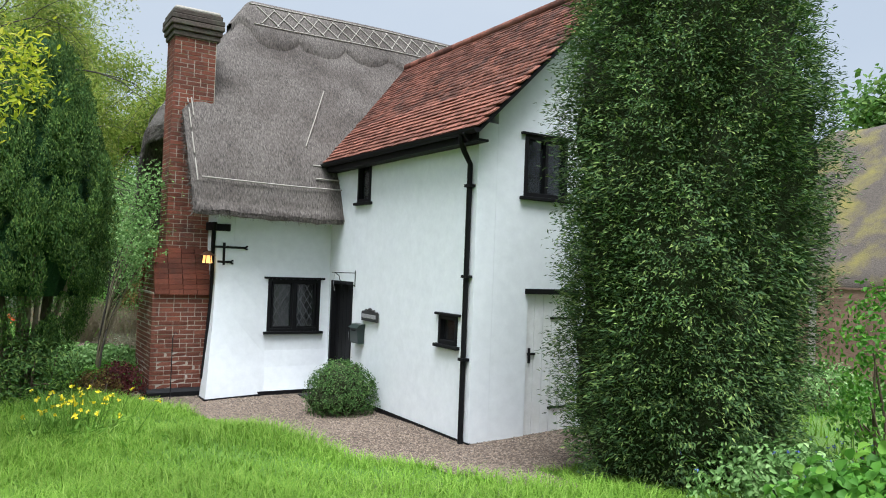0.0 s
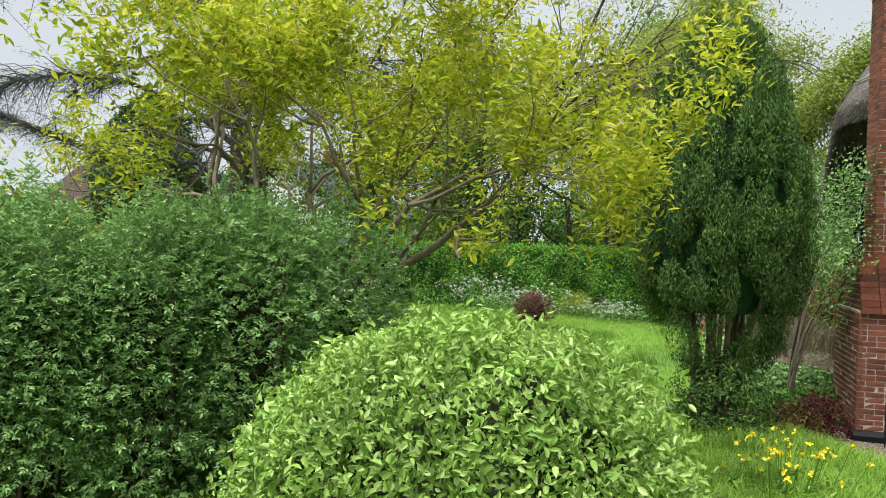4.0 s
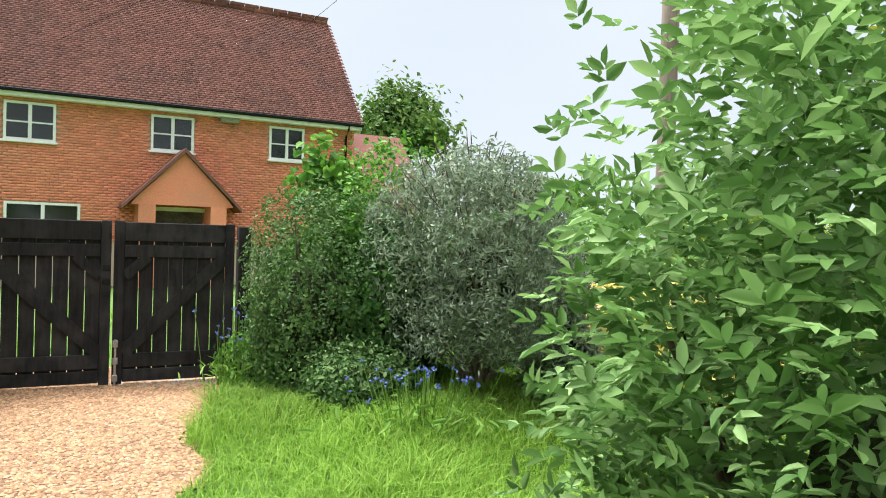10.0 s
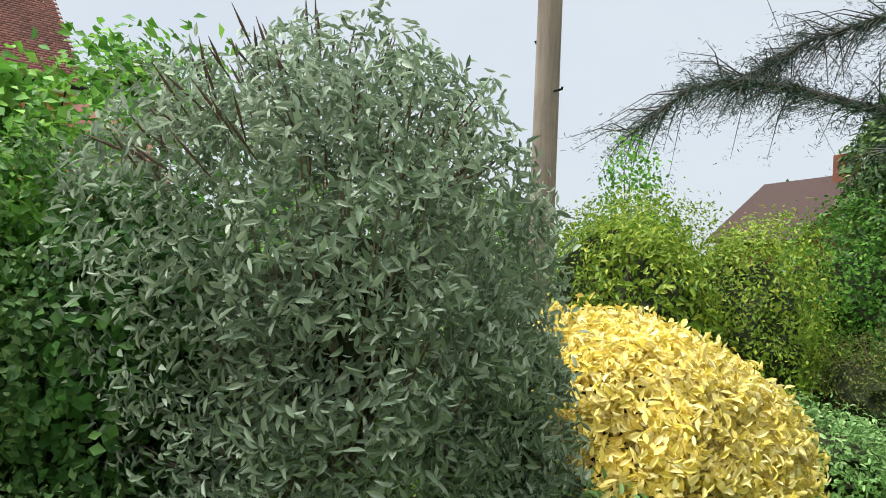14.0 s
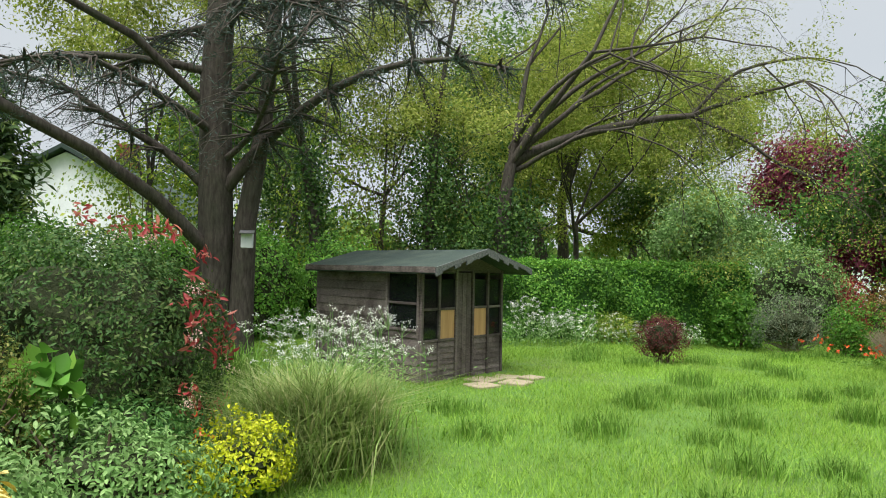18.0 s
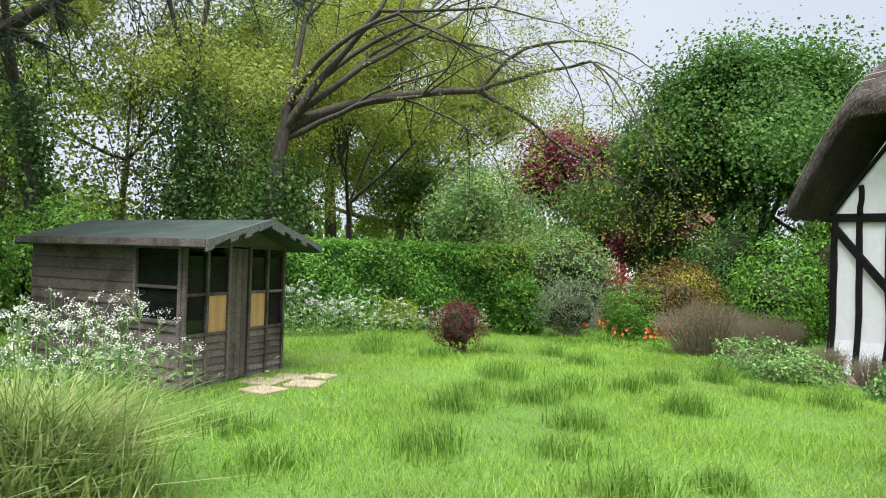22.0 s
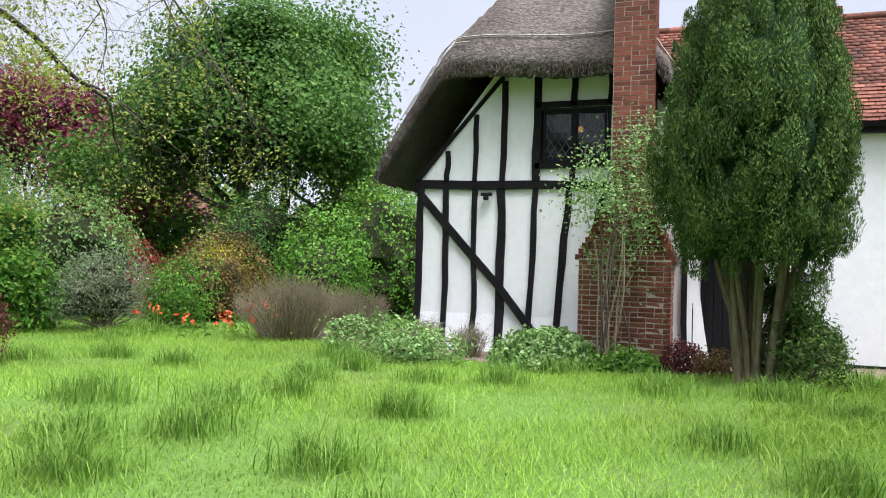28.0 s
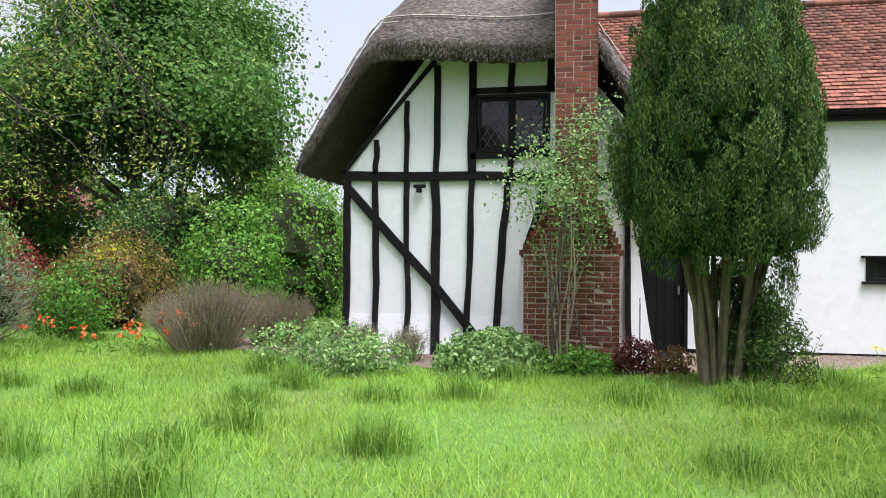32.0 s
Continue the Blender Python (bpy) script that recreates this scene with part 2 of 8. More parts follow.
M_BARK_L = surface("pale_bark", (0.10, 0.082, 0.056), (0.24, 0.195, 0.14), (0.10, 0.11, 0.06), 25, 2, 0.9, 0.7, 0.006, stretch=(1, 1, 0.3))
M_TWIG = surface("brown_twig", (0.07, 0.05, 0.035), (0.17, 0.125, 0.09), None, 25, 3, 0.9, 0.4, 0.003)
M_DRYTWIG = surface("dry_twig", (0.13, 0.11, 0.07), (0.27, 0.23, 0.155), None, 25, 3, 0.9, 0.4, 0.003)
M_MOSSROOF = surface("mossy_thatch", (0.06, 0.052, 0.045), (0.135, 0.115, 0.095), (0.20, 0.175, 0.05), 40, 1.6, 0.95, 0.7, 0.02, stain_amount=0.9)
M_HOUSEWHITE = surface("far_white_wall", (0.66, 0.68, 0.70), (0.76, 0.78, 0.80), None, 6, 1, 0.85, 0.2, 0.004)
M_PLASTIC = surface("dark_green_box", (0.012, 0.022, 0.018), (0.02, 0.035, 0.028), None, 40, 4, 0.35, 0.1, 0.001)
M_SIGN = surface("sign_grey", (0.02, 0.02, 0.02), (0.05, 0.05, 0.05), None, 40, 4, 0.5, 0.2, 0.001)
M_SIGNTEXT = surface("sign_letters", (0.28, 0.28, 0.28), (0.4, 0.4, 0.4), None, 40, 4, 0.5, 0.1, 0.001)
M_CURTAIN = surface("net_curtain", (0.5, 0.48, 0.45), (0.7, 0.68, 0.64), None, 20, 3, 0.9, 0.3, 0.004, stretch=(6, 6, 0.4))
M_ROOM = surface("room_dark", (0.03, 0.028, 0.026), (0.06, 0.055, 0.05), None, 5, 1, 0.9, 0.1, 0.002)


def glass_material():
    m, nodes, links, bsdf = shader("window_glass")
    bsdf.inputs["Base Color"].default_value = (0.02, 0.023, 0.025, 1)
    bsdf.inputs["Roughness"].default_value = 0.04
    bsdf.inputs["Specular IOR Level"].default_value = 0.8
    co = nodes.new("ShaderNodeTexCoord").outputs["Object"]
    n = noise_node(nodes, links, co, 3.0, 2.0)
    links.new(bump_node(nodes, links, n.outputs["Fac"], 0.08, 0.02), bsdf.inputs["Normal"])
    tr = nodes.new("ShaderNodeBsdfTransparent")
    tr.inputs["Color"].default_value = (0.8, 0.82, 0.82, 1)
    mx = nodes.new("ShaderNodeMixShader")
    mx.inputs["Fac"].default_value = 0.45
    links.new(bsdf.outputs["BSDF"], mx.inputs[1])
    links.new(tr.outputs["BSDF"], mx.inputs[2])
    links.new(mx.outputs["Shader"], nodes["Material Output"].inputs["Surface"])
    return m


M_GLASS = glass_material()


def glow_material():
    m, nodes, links, bsdf = shader("lamp_glow")
    bsdf.inputs["Emission Color"].default_value = (1.0, 0.45, 0.12, 1)
    bsdf.inputs["Emission Strength"].default_value = 1.4
    bsdf.inputs["Base Color"].default_value = (0.8, 0.5, 0.2, 1)
    return m


M_GLOW = glow_material()


def thatch_material():
    m, nodes, links, bsdf = shader("thatch_straw")
    co = nodes.new("ShaderNodeTexCoord").outputs["Object"]
    f = noise_node(nodes, links, co, 70.0, 4.0, 0.7, (1.0, 0.22, 0.22))
    g = noise_node(nodes, links, co, 22.0, 4.0, 0.7, (1.0, 0.16, 0.16))
    c = noise_node(nodes, links, co, 1.1, 5.0, 0.6)
    col = ramp_node(nodes, links, f.outputs["Fac"], [(0.32, (0.03, 0.026, 0.023)), (0.52, (0.125, 0.108, 0.093)), (0.75, (0.26, 0.23, 0.205))]).outputs["Color"]
    st = ramp_node(nodes, links, c.outputs["Fac"], [(0.42, (1, 1, 1)), (0.68, (0.55, 0.52, 0.5))]).outputs["Color"]
    col = mix_rgb(nodes, links, 1.0, col, st, 'MULTIPLY')
    links.new(col, bsdf.inputs["Base Color"])
    bsdf.inputs["Roughness"].default_value = 0.95
    nrm = bump_node(nodes, links, f.outputs["Fac"], 0.9, 0.02)
    links.new(bump_node(nodes, links, g.outputs["Fac"], 0.7, 0.05, nrm), bsdf.inputs["Normal"])
    return m


M_THATCH = thatch_material()


def ground_material():
    m, nodes, links, bsdf = shader("lawn_earth")
    co = nodes.new("ShaderNodeTexCoord").outputs["Object"]
    f = noise_node(nodes, links, co, 35.0, 5.0, 0.7)
    c = noise_node(nodes, links, co, 0.55, 5.0, 0.6)
    a = ramp_node(nodes, links, f.outputs["Fac"], [(0.3, (0.05, 0.11, 0.014)), (0.7, (0.12, 0.25, 0.03))]).outputs["Color"]
    b = ramp_node(nodes, links, f.outputs["Fac"], [(0.3, (0.06, 0.08, 0.02)), (0.7, (0.14, 0.2, 0.04))]).outputs["Color"]
    k = ramp_node(nodes, links, c.outputs["Fac"], [(0.5, (0, 0, 0)), (0.72, (1, 1, 1))]).outputs["Color"]
    links.new(mix_rgb(nodes, links, k, a, b), bsdf.inputs["Base Color"])
    bsdf.inputs["Roughness"].default_value = 0.95
    links.new(bump_node(nodes, links, f.outputs["Fac"], 0.8, 0.03), bsdf.inputs["Normal"])
    return m


def gravel_material(name, tones):
    m, nodes, links, bsdf = shader(name)
    co = nodes.new("ShaderNodeTexCoord").outputs["Object"]
    v = nodes.new("ShaderNodeTexVoronoi")
    v.inputs["Scale"].default_value = 48.0
    links.new(co, v.inputs["Vector"])
    sep = nodes.new("ShaderNodeSeparateColor")
    links.new(v.outputs["Color"], sep.inputs["Color"])
    col = ramp_node(nodes, links, sep.outputs["Red"], list(zip((0.0, 0.35, 0.7, 1.0), tones))).outputs["Color"]
    c = noise_node(nodes, links, co, 0.9, 4.0)
    k = ramp_node(nodes, links, c.outputs["Fac"], [(0.35, (0.72, 0.7, 0.68)), (0.65, (1.08, 1.08, 1.08))]).outputs["Color"]
    links.new(mix_rgb(nodes, links, 1.0, col, k, 'MULTIPLY'), bsdf.inputs["Base Color"])
    bsdf.inputs["Roughness"].default_value = 0.9
    inv = nodes.new("ShaderNodeMath")
    inv.operation, inv.inputs[0].default_value = 'SUBTRACT', 1.0
    links.new(v.outputs["Distance"], inv.inputs[1])
    links.new(bump_node(nodes, links, inv.outputs["Value"], 0.9, 0.012), bsdf.inputs["Normal"])
    return m


M_GROUND = ground_material()
M_GRAVEL = gravel_material("path_gravel", [(0.03, 0.022, 0.016), (0.09, 0.064, 0.044), (0.17, 0.125, 0.09), (0.34, 0.28, 0.225)])
M_DRIVE = gravel_material("drive_gravel", [(0.10, 0.052, 0.026), (0.24, 0.13, 0.066), (0.34, 0.20, 0.11), (0.48, 0.33, 0.21)])
M_STONE = surface("pebble", (0.075, 0.054, 0.038), (0.27, 0.215, 0.17), None, 50, 5, 0.85, 0.2, 0.002, per_island=0.55)
M_STONE_O = surface("orange_pebble", (0.24, 0.13, 0.065), (0.42, 0.26, 0.15), None, 50, 5, 0.85, 0.2, 0.002, per_island=0.35)

L_GRASS = leafy("grass_blade", (0.125, 0.24, 0.026), (0.205, 0.37, 0.042), (0.31, 0.45, 0.09), 0.6, 0.45, 0.35)
L_GRASS_D = leafy("tuft_blade", (0.09, 0.195, 0.026), (0.15, 0.295, 0.04), (0.25, 0.39, 0.08), 0.6, 0.4, 0.8)
L_SEDGE = leafy("sedge_blade", (0.12, 0.2, 0.04), (0.21, 0.31, 0.08), (0.42, 0.42, 0.2), 0.5, 0.35)
L_SPIREA = leafy("lime_leaf", (0.125, 0.25, 0.035), (0.26, 0.41, 0.08), (0.42, 0.55, 0.2), 0.45, 0.35, 2.5)
L_MAGNOLIA = leafy("young_yellow_leaf", (0.17, 0.25, 0.012), (0.32, 0.37, 0.02), (0.52, 0.50, 0.05), 0.4, 0.5)
L_ELDER = leafy("mid_green_leaf", (0.095, 0.195, 0.05), (0.18, 0.325, 0.095), (0.33, 0.49, 0.19), 0.45, 0.35)
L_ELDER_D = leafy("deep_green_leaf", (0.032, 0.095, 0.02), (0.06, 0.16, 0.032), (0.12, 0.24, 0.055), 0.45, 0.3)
L_CYPRESS = leafy("cypress_scale", (0.027, 0.068, 0.017), (0.062, 0.128, 0.026), (0.145, 0.22, 0.046), 0.7, 0.12, 2.0)
L_YEW = leafy("dark_conifer_spray", (0.034, 0.072, 0.025), (0.075, 0.14, 0.04), (0.19, 0.26, 0.065), 0.6, 0.15, 1.5)
L_BUDDLEIA = leafy("grey_felt_leaf", (0.13, 0.185, 0.115), (0.24, 0.31, 0.2), (0.42, 0.48, 0.36), 0.7, 0.3, 1.6)
L_GREYGREEN = leafy("grey_green_leaf", (0.10, 0.135, 0.08), (0.165, 0.205, 0.13), (0.30, 0.34, 0.23), 0.7, 0.25, 1.6)
L_CHOISYA = leafy("golden_leaf", (0.62, 0.5, 0.07), (0.8, 0.67, 0.2), (0.88, 0.8, 0.42), 0.4, 0.35, 2.0)
L_PRIVET = leafy("glossy_small_leaf", (0.045, 0.1, 0.028), (0.08, 0.165, 0.042), (0.17, 0.26, 0.085), 0.55, 0.25)
L_BRAMBLE = leafy("bright_hedge_leaf", (0.055, 0.16, 0.02), (0.11, 0.28, 0.035), (0.22, 0.41, 0.06), 0.45, 0.4)
L_LAUREL = leafy("yellow_green_leaf", (0.10, 0.185, 0.018), (0.2, 0.3, 0.03), (0.37, 0.42, 0.05), 0.4, 0.35)
L_OLIVE = leafy("olive_leaf", (0.075, 0.10, 0.02), (0.13, 0.16, 0.03), (0.21, 0.21, 0.06), 0.55, 0.3)
L_PHOTINIA = leafy("leathery_leaf", (0.028, 0.075, 0.016), (0.055, 0.12, 0.026), (0.12, 0.17, 0.05), 0.55, 0.25)
L_RED = leafy("red_young_leaf", (0.24, 0.028, 0.03), (0.36, 0.055, 0.055), (0.46, 0.17, 0.12), 0.35, 0.4)
L_BERBERIS = leafy("maroon_leaf", (0.06, 0.014, 0.018), (0.115, 0.025, 0.03), (0.19, 0.06, 0.045), 0.45, 0.3)
L_PLUM = leafy("purple_plum_leaf", (0.10, 0.016, 0.032), (0.18, 0.03, 0.06), (0.27, 0.06, 0.09), 0.45, 0.35)
L_MAPLE = leafy("maple_leaf", (0.045, 0.115, 0.02), (0.07, 0.17, 0.03), (0.115, 0.23, 0.045), 0.6, 0.35, 0.7)
L_WILLOW = leafy("willow_leaf", (0.12, 0.19, 0.02), (0.21, 0.29, 0.04), (0.33, 0.36, 0.07), 0.5, 0.45, 0.5)
L_ASH = leafy("spring_bud_leaf", (0.14, 0.20, 0.02), (0.25, 0.31, 0.05), (0.38, 0.40, 0.10), 0.5, 0.45)
L_CEDAR = leafy("blue_cedar_needle", (0.03, 0.05, 0.044), (0.06, 0.09, 0.078), (0.12, 0.155, 0.13), 0.7, 0.12)
L_IVY = leafy("ivy_leaf", (0.02, 0.06, 0.012), (0.045, 0.11, 0.02), (0.12, 0.21, 0.04), 0.55, 0.25)
L_FARTREE = leafy("far_tree_leaf", (0.05, 0.12, 0.02), (0.10, 0.19, 0.035), (0.18, 0.27, 0.06), 0.5, 0.35, 0.4)
L_WHITE = leafy("white_petal", (0.62, 0.64, 0.56), (0.76, 0.78, 0.70), (0.85, 0.86, 0.8), 0.6, 0.3)
L_YELLOW = leafy("yellow_petal", (0.62, 0.50, 0.01), (0.78, 0.64, 0.02), (0.85, 0.75, 0.1), 0.5, 0.3)
L_LIME = leafy("euphorbia_bract", (0.34, 0.42, 0.015), (0.52, 0.56, 0.02), (0.66, 0.66, 0.06), 0.5, 0.35)
L_BLUE = leafy("blue_petal", (0.09, 0.12, 0.42), (0.14, 0.20, 0.58), (0.3, 0.36, 0.7), 0.5, 0.3)
L_TULIP = leafy("orange_petal", (0.62, 0.04, 0.02), (0.78, 0.13, 0.04), (0.85, 0.3, 0.12), 0.5, 0.3)
L_PINK = leafy("pink_petal", (0.60, 0.32, 0.30), (0.75, 0.5, 0.46), (0.8, 0.68, 0.62), 0.5, 0.3)
L_RUST = leafy("rusty_leaf", (0.10, 0.06, 0.025), (0.17, 0.115, 0.035), (0.28, 0.2, 0.06), 0.5, 0.35)
L_DEAD = leafy("dead_seed_head", (0.10, 0.055, 0.035), (0.17, 0.10, 0.065), (0.24, 0.16, 0.11), 0.8, 0.1)

# ---- builders ----
RNG = np.random.default_rng(7)


def mesh_from(name, verts, faces, smooth=False):
    """A mesh from an array of places and an array (or list) of faces of one size."""
    me = bpy.data.meshes.new(name)
    verts, faces = np.asarray(verts, np.float32), np.asarray(faces, np.int32)
    k, n = faces.shape[1], len(faces)
    me.vertices.add(len(verts))
    me.vertices.foreach_set("co", verts.ravel())
    me.loops.add(n * k)
    me.loops.foreach_set("vertex_index", faces.ravel())
    me.polygons.add(n)
    me.polygons.foreach_set("loop_start", np.arange(0, n * k, k, dtype=np.int32))
    me.polygons.foreach_set("loop_total", np.full(n, k, np.int32))
    if smooth:
        me.polygons.foreach_set("use_smooth", np.ones(n, bool))
    me.update(calc_edges=True)
    me.validate()
    return me


def put(name, me, material, parent=None, label=""):
    ob = new(name, me)
    if not me.materials:
        me.materials.append(material)
    if parent is not None:
        ob.parent = parent
    if label:
        ob["label"] = label
    return ob


def part(name, bm, material, parent, label=""):
    me = bpy.data.meshes.new(name)
    bm.to_mesh(me)
    bm.free()
    return put(name, me, material, parent, label)


def thing(name, label, category, group="", kind="", at=(0, 0, 0)):
    ob = new(name)
    ob.empty_display_size = 0.1
    ob.location = at
    return tagged(ob, label, category, group, kind)


def box(bm, lo, hi, m=None, bevel=0.0):
    """An axis-aligned box, or one moved by m."""
    vs = [bm.verts.new(((hi if i & 1 else lo)[0], (hi if i & 2 else lo)[1], (hi if i & 4 else lo)[2])) for i in range(8)]
    fs = [bm.faces.new([vs[i] for i in q]) for q in ((0, 2, 3, 1), (4, 5, 7, 6), (0, 1, 5, 4), (2, 6, 7, 3), (0, 4, 6, 2), (1, 3, 7, 5))]
    if bevel:
        es = list({e for f in fs for e in f.edges})
        r = bmesh.ops.bevel(bm, geom=es, offset=bevel, segments=1, affect='EDGES')
        vs = list({v for f in r["faces"] for v in f.verts} | {v for v in vs if v.is_valid})
    if m is not None:
        bmesh.ops.transform(bm, matrix=m, verts=vs)
    return vs


def boxes(*items, m=None, bevel=0.0):
    bm = bmesh.new()
    for lo, hi in items:
        box(bm, lo, hi, m, bevel)
    return bm


def prism(bm, outline, a, b):
    """A solid between two shifts of a closed outline of places."""
    lo, hi = [bm.verts.new(Vector(p) + Vector(a)) for p in outline], [bm.verts.new(Vector(p) + Vector(b)) for p in outline]
    n = len(outline)
    bm.faces.new(lo[::-1]), bm.faces.new(hi)
    for i in range(n):
        bm.faces.new((lo[i], lo[(i + 1) % n], hi[(i + 1) % n], hi[i]))
    bmesh.ops.recalc_face_normals(bm, faces=bm.faces[:])


def beam(bm, path, w, d, axis):
    """A timber of width w along a bent path in a wall's plane; axis is the wall's outward direction, d its depth."""
    axis = Vector(axis)
    rings = []
    for i, p in enumerate(path):
        t = (Vector(path[min(i + 1, len(path) - 1)]) - Vector(path[max(i - 1, 0)])).normalized()
        s = axis.cross(t).normalized() * (w * (0.9 + 0.2 * random.random())) / 2
        rings.append([bm.verts.new(Vector(p) + k) for k in (s, -s, -s + axis * d, s + axis * d)])
    for a, b in zip(rings, rings[1:]):
        for k in range(4):
            bm.faces.new((a[k], a[(k + 1) % 4], b[(k + 1) % 4], b[k]))
    bm.faces.new(rings[0][::-1]), bm.faces.new(rings[-1])
    bmesh.ops.recalc_face_normals(bm, faces=bm.faces[:])


def tubes(paths, sides=5):
    """Tapered tubes along paths of (place, radius): places and faces as arrays."""
    V, F, base = [], [], 0
    ang = np.linspace(0, 2 * np.pi, sides, endpoint=False)
    for path in paths:
        pts = np.array([p for p, _ in path], float)
        rad = np.array([r for _, r in path], float)
        tan = np.gradient(pts, axis=0)
        tan /= np.linalg.norm(tan, axis=1)[:, None] + 1e-9
        ref = np.where(np.abs(tan[:, 2:3]) > 0.9, [[1.0, 0, 0]], [[0, 0, 1.0]])
        u = np.cross(tan, ref)
        u /= np.linalg.norm(u, axis=1)[:, None] + 1e-9
        v = np.cross(tan, u)
        ring = pts[:, None] + rad[:, None, None] * (np.cos(ang)[None, :, None] * u[:, None] + np.sin(ang)[None, :, None] * v[:, None])
        V.append(ring.reshape(-1, 3))
        n = len(pts)
        i, k = np.meshgrid(np.arange(n - 1), np.arange(sides), indexing="ij")
        a = base + i * sides + k
        b = base + i * sides + (k + 1) % sides
        F.append(np.stack([a, b, b + sides, a + sides], -1).reshape(-1, 4))
        base += n * sides
    return np.concatenate(V), np.concatenate(F)


def tube_part(name, paths, material, parent, sides=5, label="", smooth=True):
    v, f = tubes(paths, sides)
    return put(name, mesh_from(name, v, f, smooth), material, parent, label)


def leaves(points, normals, length, width, rng, fold=0.25, droop=0.0, jitter=0.35, spin=None):
    """Pointed, folded leaves: from each point, lying about across its normal. Four faces of three corners each."""
    n = len(points)
    nr = normals + rng.normal(0, jitter, (n, 3))
    nr /= np.linalg.norm(nr, axis=1)[:, None] + 1e-9
    r = rng.normal(0, 1, (n, 3)) if spin is None else spin + rng.normal(0, 0.35, (n, 3))
    t = r - (r * nr).sum(1)[:, None] * nr
    t /= np.linalg.norm(t, axis=1)[:, None] + 1e-9
    s = np.cross(nr, t)
    L = (length * rng.uniform(0.6, 1.25, n))[:, None]
    W = L * (width / length) * rng.uniform(0.8, 1.2, n)[:, None]
    base = points
    m1, m2 = base + t * L * 0.3, base + t * L * 0.66 - nr * L * droop * 0.4
    tip = base + t * L - nr * L * droop
    up = nr * W * fold
    V = np.stack([base, m1 + s * W * 0.46 + up, m2 + s * W * 0.42 + up, tip, m2 - s * W * 0.42 + up, m1 - s * W * 0.46 + up], 1).reshape(-1, 3)
    k = np.arange(n)[:, None] * 6
    F = np.concatenate([k + [0, 2, 1], k + [0, 3, 2], k + [0, 4, 3], k + [0, 5, 4]], 1).reshape(-1, 3)
    return V, F


def divided(points, outward, length, rng, pairs=2, width=0.5, up=0.35, fine=True):
    """Divided leaves: from each point a stalk outwards with pairs of leaflets and one at the tip."""
    n = len(points)
    t = outward + rng.normal(0, 0.55, (n, 3)) + [0, 0, up * 0.6]
    t /= np.linalg.norm(t, axis=1)[:, None] + 1e-9
    nr = np.array([0, 0, 1.0]) + outward * 0.5 + rng.normal(0, 0.35, (n, 3))
    nr = nr - (nr * t).sum(1)[:, None] * t
    nr /= np.linalg.norm(nr, axis=1)[:, None] + 1e-9
    s = np.cross(nr, t)
    L = (length * rng.uniform(0.65, 1.25, n))[:, None]
    q, d, m = [points + t * L * 1.0 - nr * L * 0.12], [t - nr * 0.25], [nr]
    for k in range(pairs):
        for sg in (-1, 1):
            q.append(points + t * L * (0.35 + 0.5 * k / max(1, pairs - 1) if pairs > 1 else 0.7) - nr * L * 0.05)
            d.append(t * 0.75 + s * sg - nr * 0.2)
            m.append(nr)
    q, d, m = np.concatenate(q), np.concatenate(d), np.concatenate(m)
    if fine:
        return leaves(q, m, length * 0.72, length * 0.72 * width, rng, jitter=0.15, droop=0.12, spin=d * 3)
    return simple_leaves(q, m, length * 0.75, length * 0.75 * width * 1.15, rng, 0.15, d * 3)


def simple_leaves(points, normals, length, width, rng, jitter=0.6, spin=None):
    """The same with two corners fewer, for what stays far off."""
    n = len(points)
    nr = normals + rng.normal(0, jitter, (n, 3))
    nr /= np.linalg.norm(nr, axis=1)[:, None] + 1e-9
    r = rng.normal(0, 1, (n, 3)) if spin is None else spin + rng.normal(0, 0.35, (n, 3))
    t = r - (r * nr).sum(1)[:, None] * nr
    t /= np.linalg.norm(t, axis=1)[:, None] + 1e-9
    s = np.cross(nr, t)
    L = (length * rng.uniform(0.6, 1.3, n))[:, None]
    W = L * width / length
    V = np.stack([points, points + t * L * 0.5 + s * W / 2 + nr * W * 0.2, points + t * L, points + t * L * 0.5 - s * W / 2 + nr * W * 0.2], 1).reshape(-1, 3)
    k = np.arange(n)[:, None] * 4
    return V, np.concatenate([k + [0, 2, 1], k + [0, 3, 2]], 1).reshape(-1, 3)


def lumps_noise(d, rng, count=9, amount=0.22):
    """An uneven radius over directions d: a few random swellings."""
    c = rng.normal(0, 1, (count, 3))
    c /= np.linalg.norm(c, axis=1)[:, None]
    k = rng.uniform(0.4, 1.0, count)
    return 1 + amount * ((np.exp(6 * (d @ c.T - 1)) * k).sum(1) - 0.5)


def crown_points(centre, radii, n, rng, lumps=0.22, shell=(0.72, 1.02), flat=0.0, count=9):
    """Places and outward directions in the outer shell of an uneven dome or ball; flat cuts it off below."""
    d = rng.normal(0, 1, (int(n * (2.2 if flat else 1.05)), 3))
    d /= np.linalg.norm(d, axis=1)[:, None]
    if flat:
        d = d[d[:, 2] > -flat]
    d = d[:n]
    r = lumps_noise(d, rng, count, lumps) * (shell[0] + (shell[1] - shell[0]) * rng.random(len(d)) ** 0.6)
    p = np.array(centre) + d * r[:, None] * np.array(radii)
    o = d / np.array(radii)
    return p, o / np.linalg.norm(o, axis=1)[:, None]


def rosettes(p, o, per, spread, rng):
    """Each place becomes a little bunch."""
    q = np.repeat(p, per, 0) + rng.normal(0, spread, (len(p) * per, 3))
    return q, np.repeat(o, per, 0)


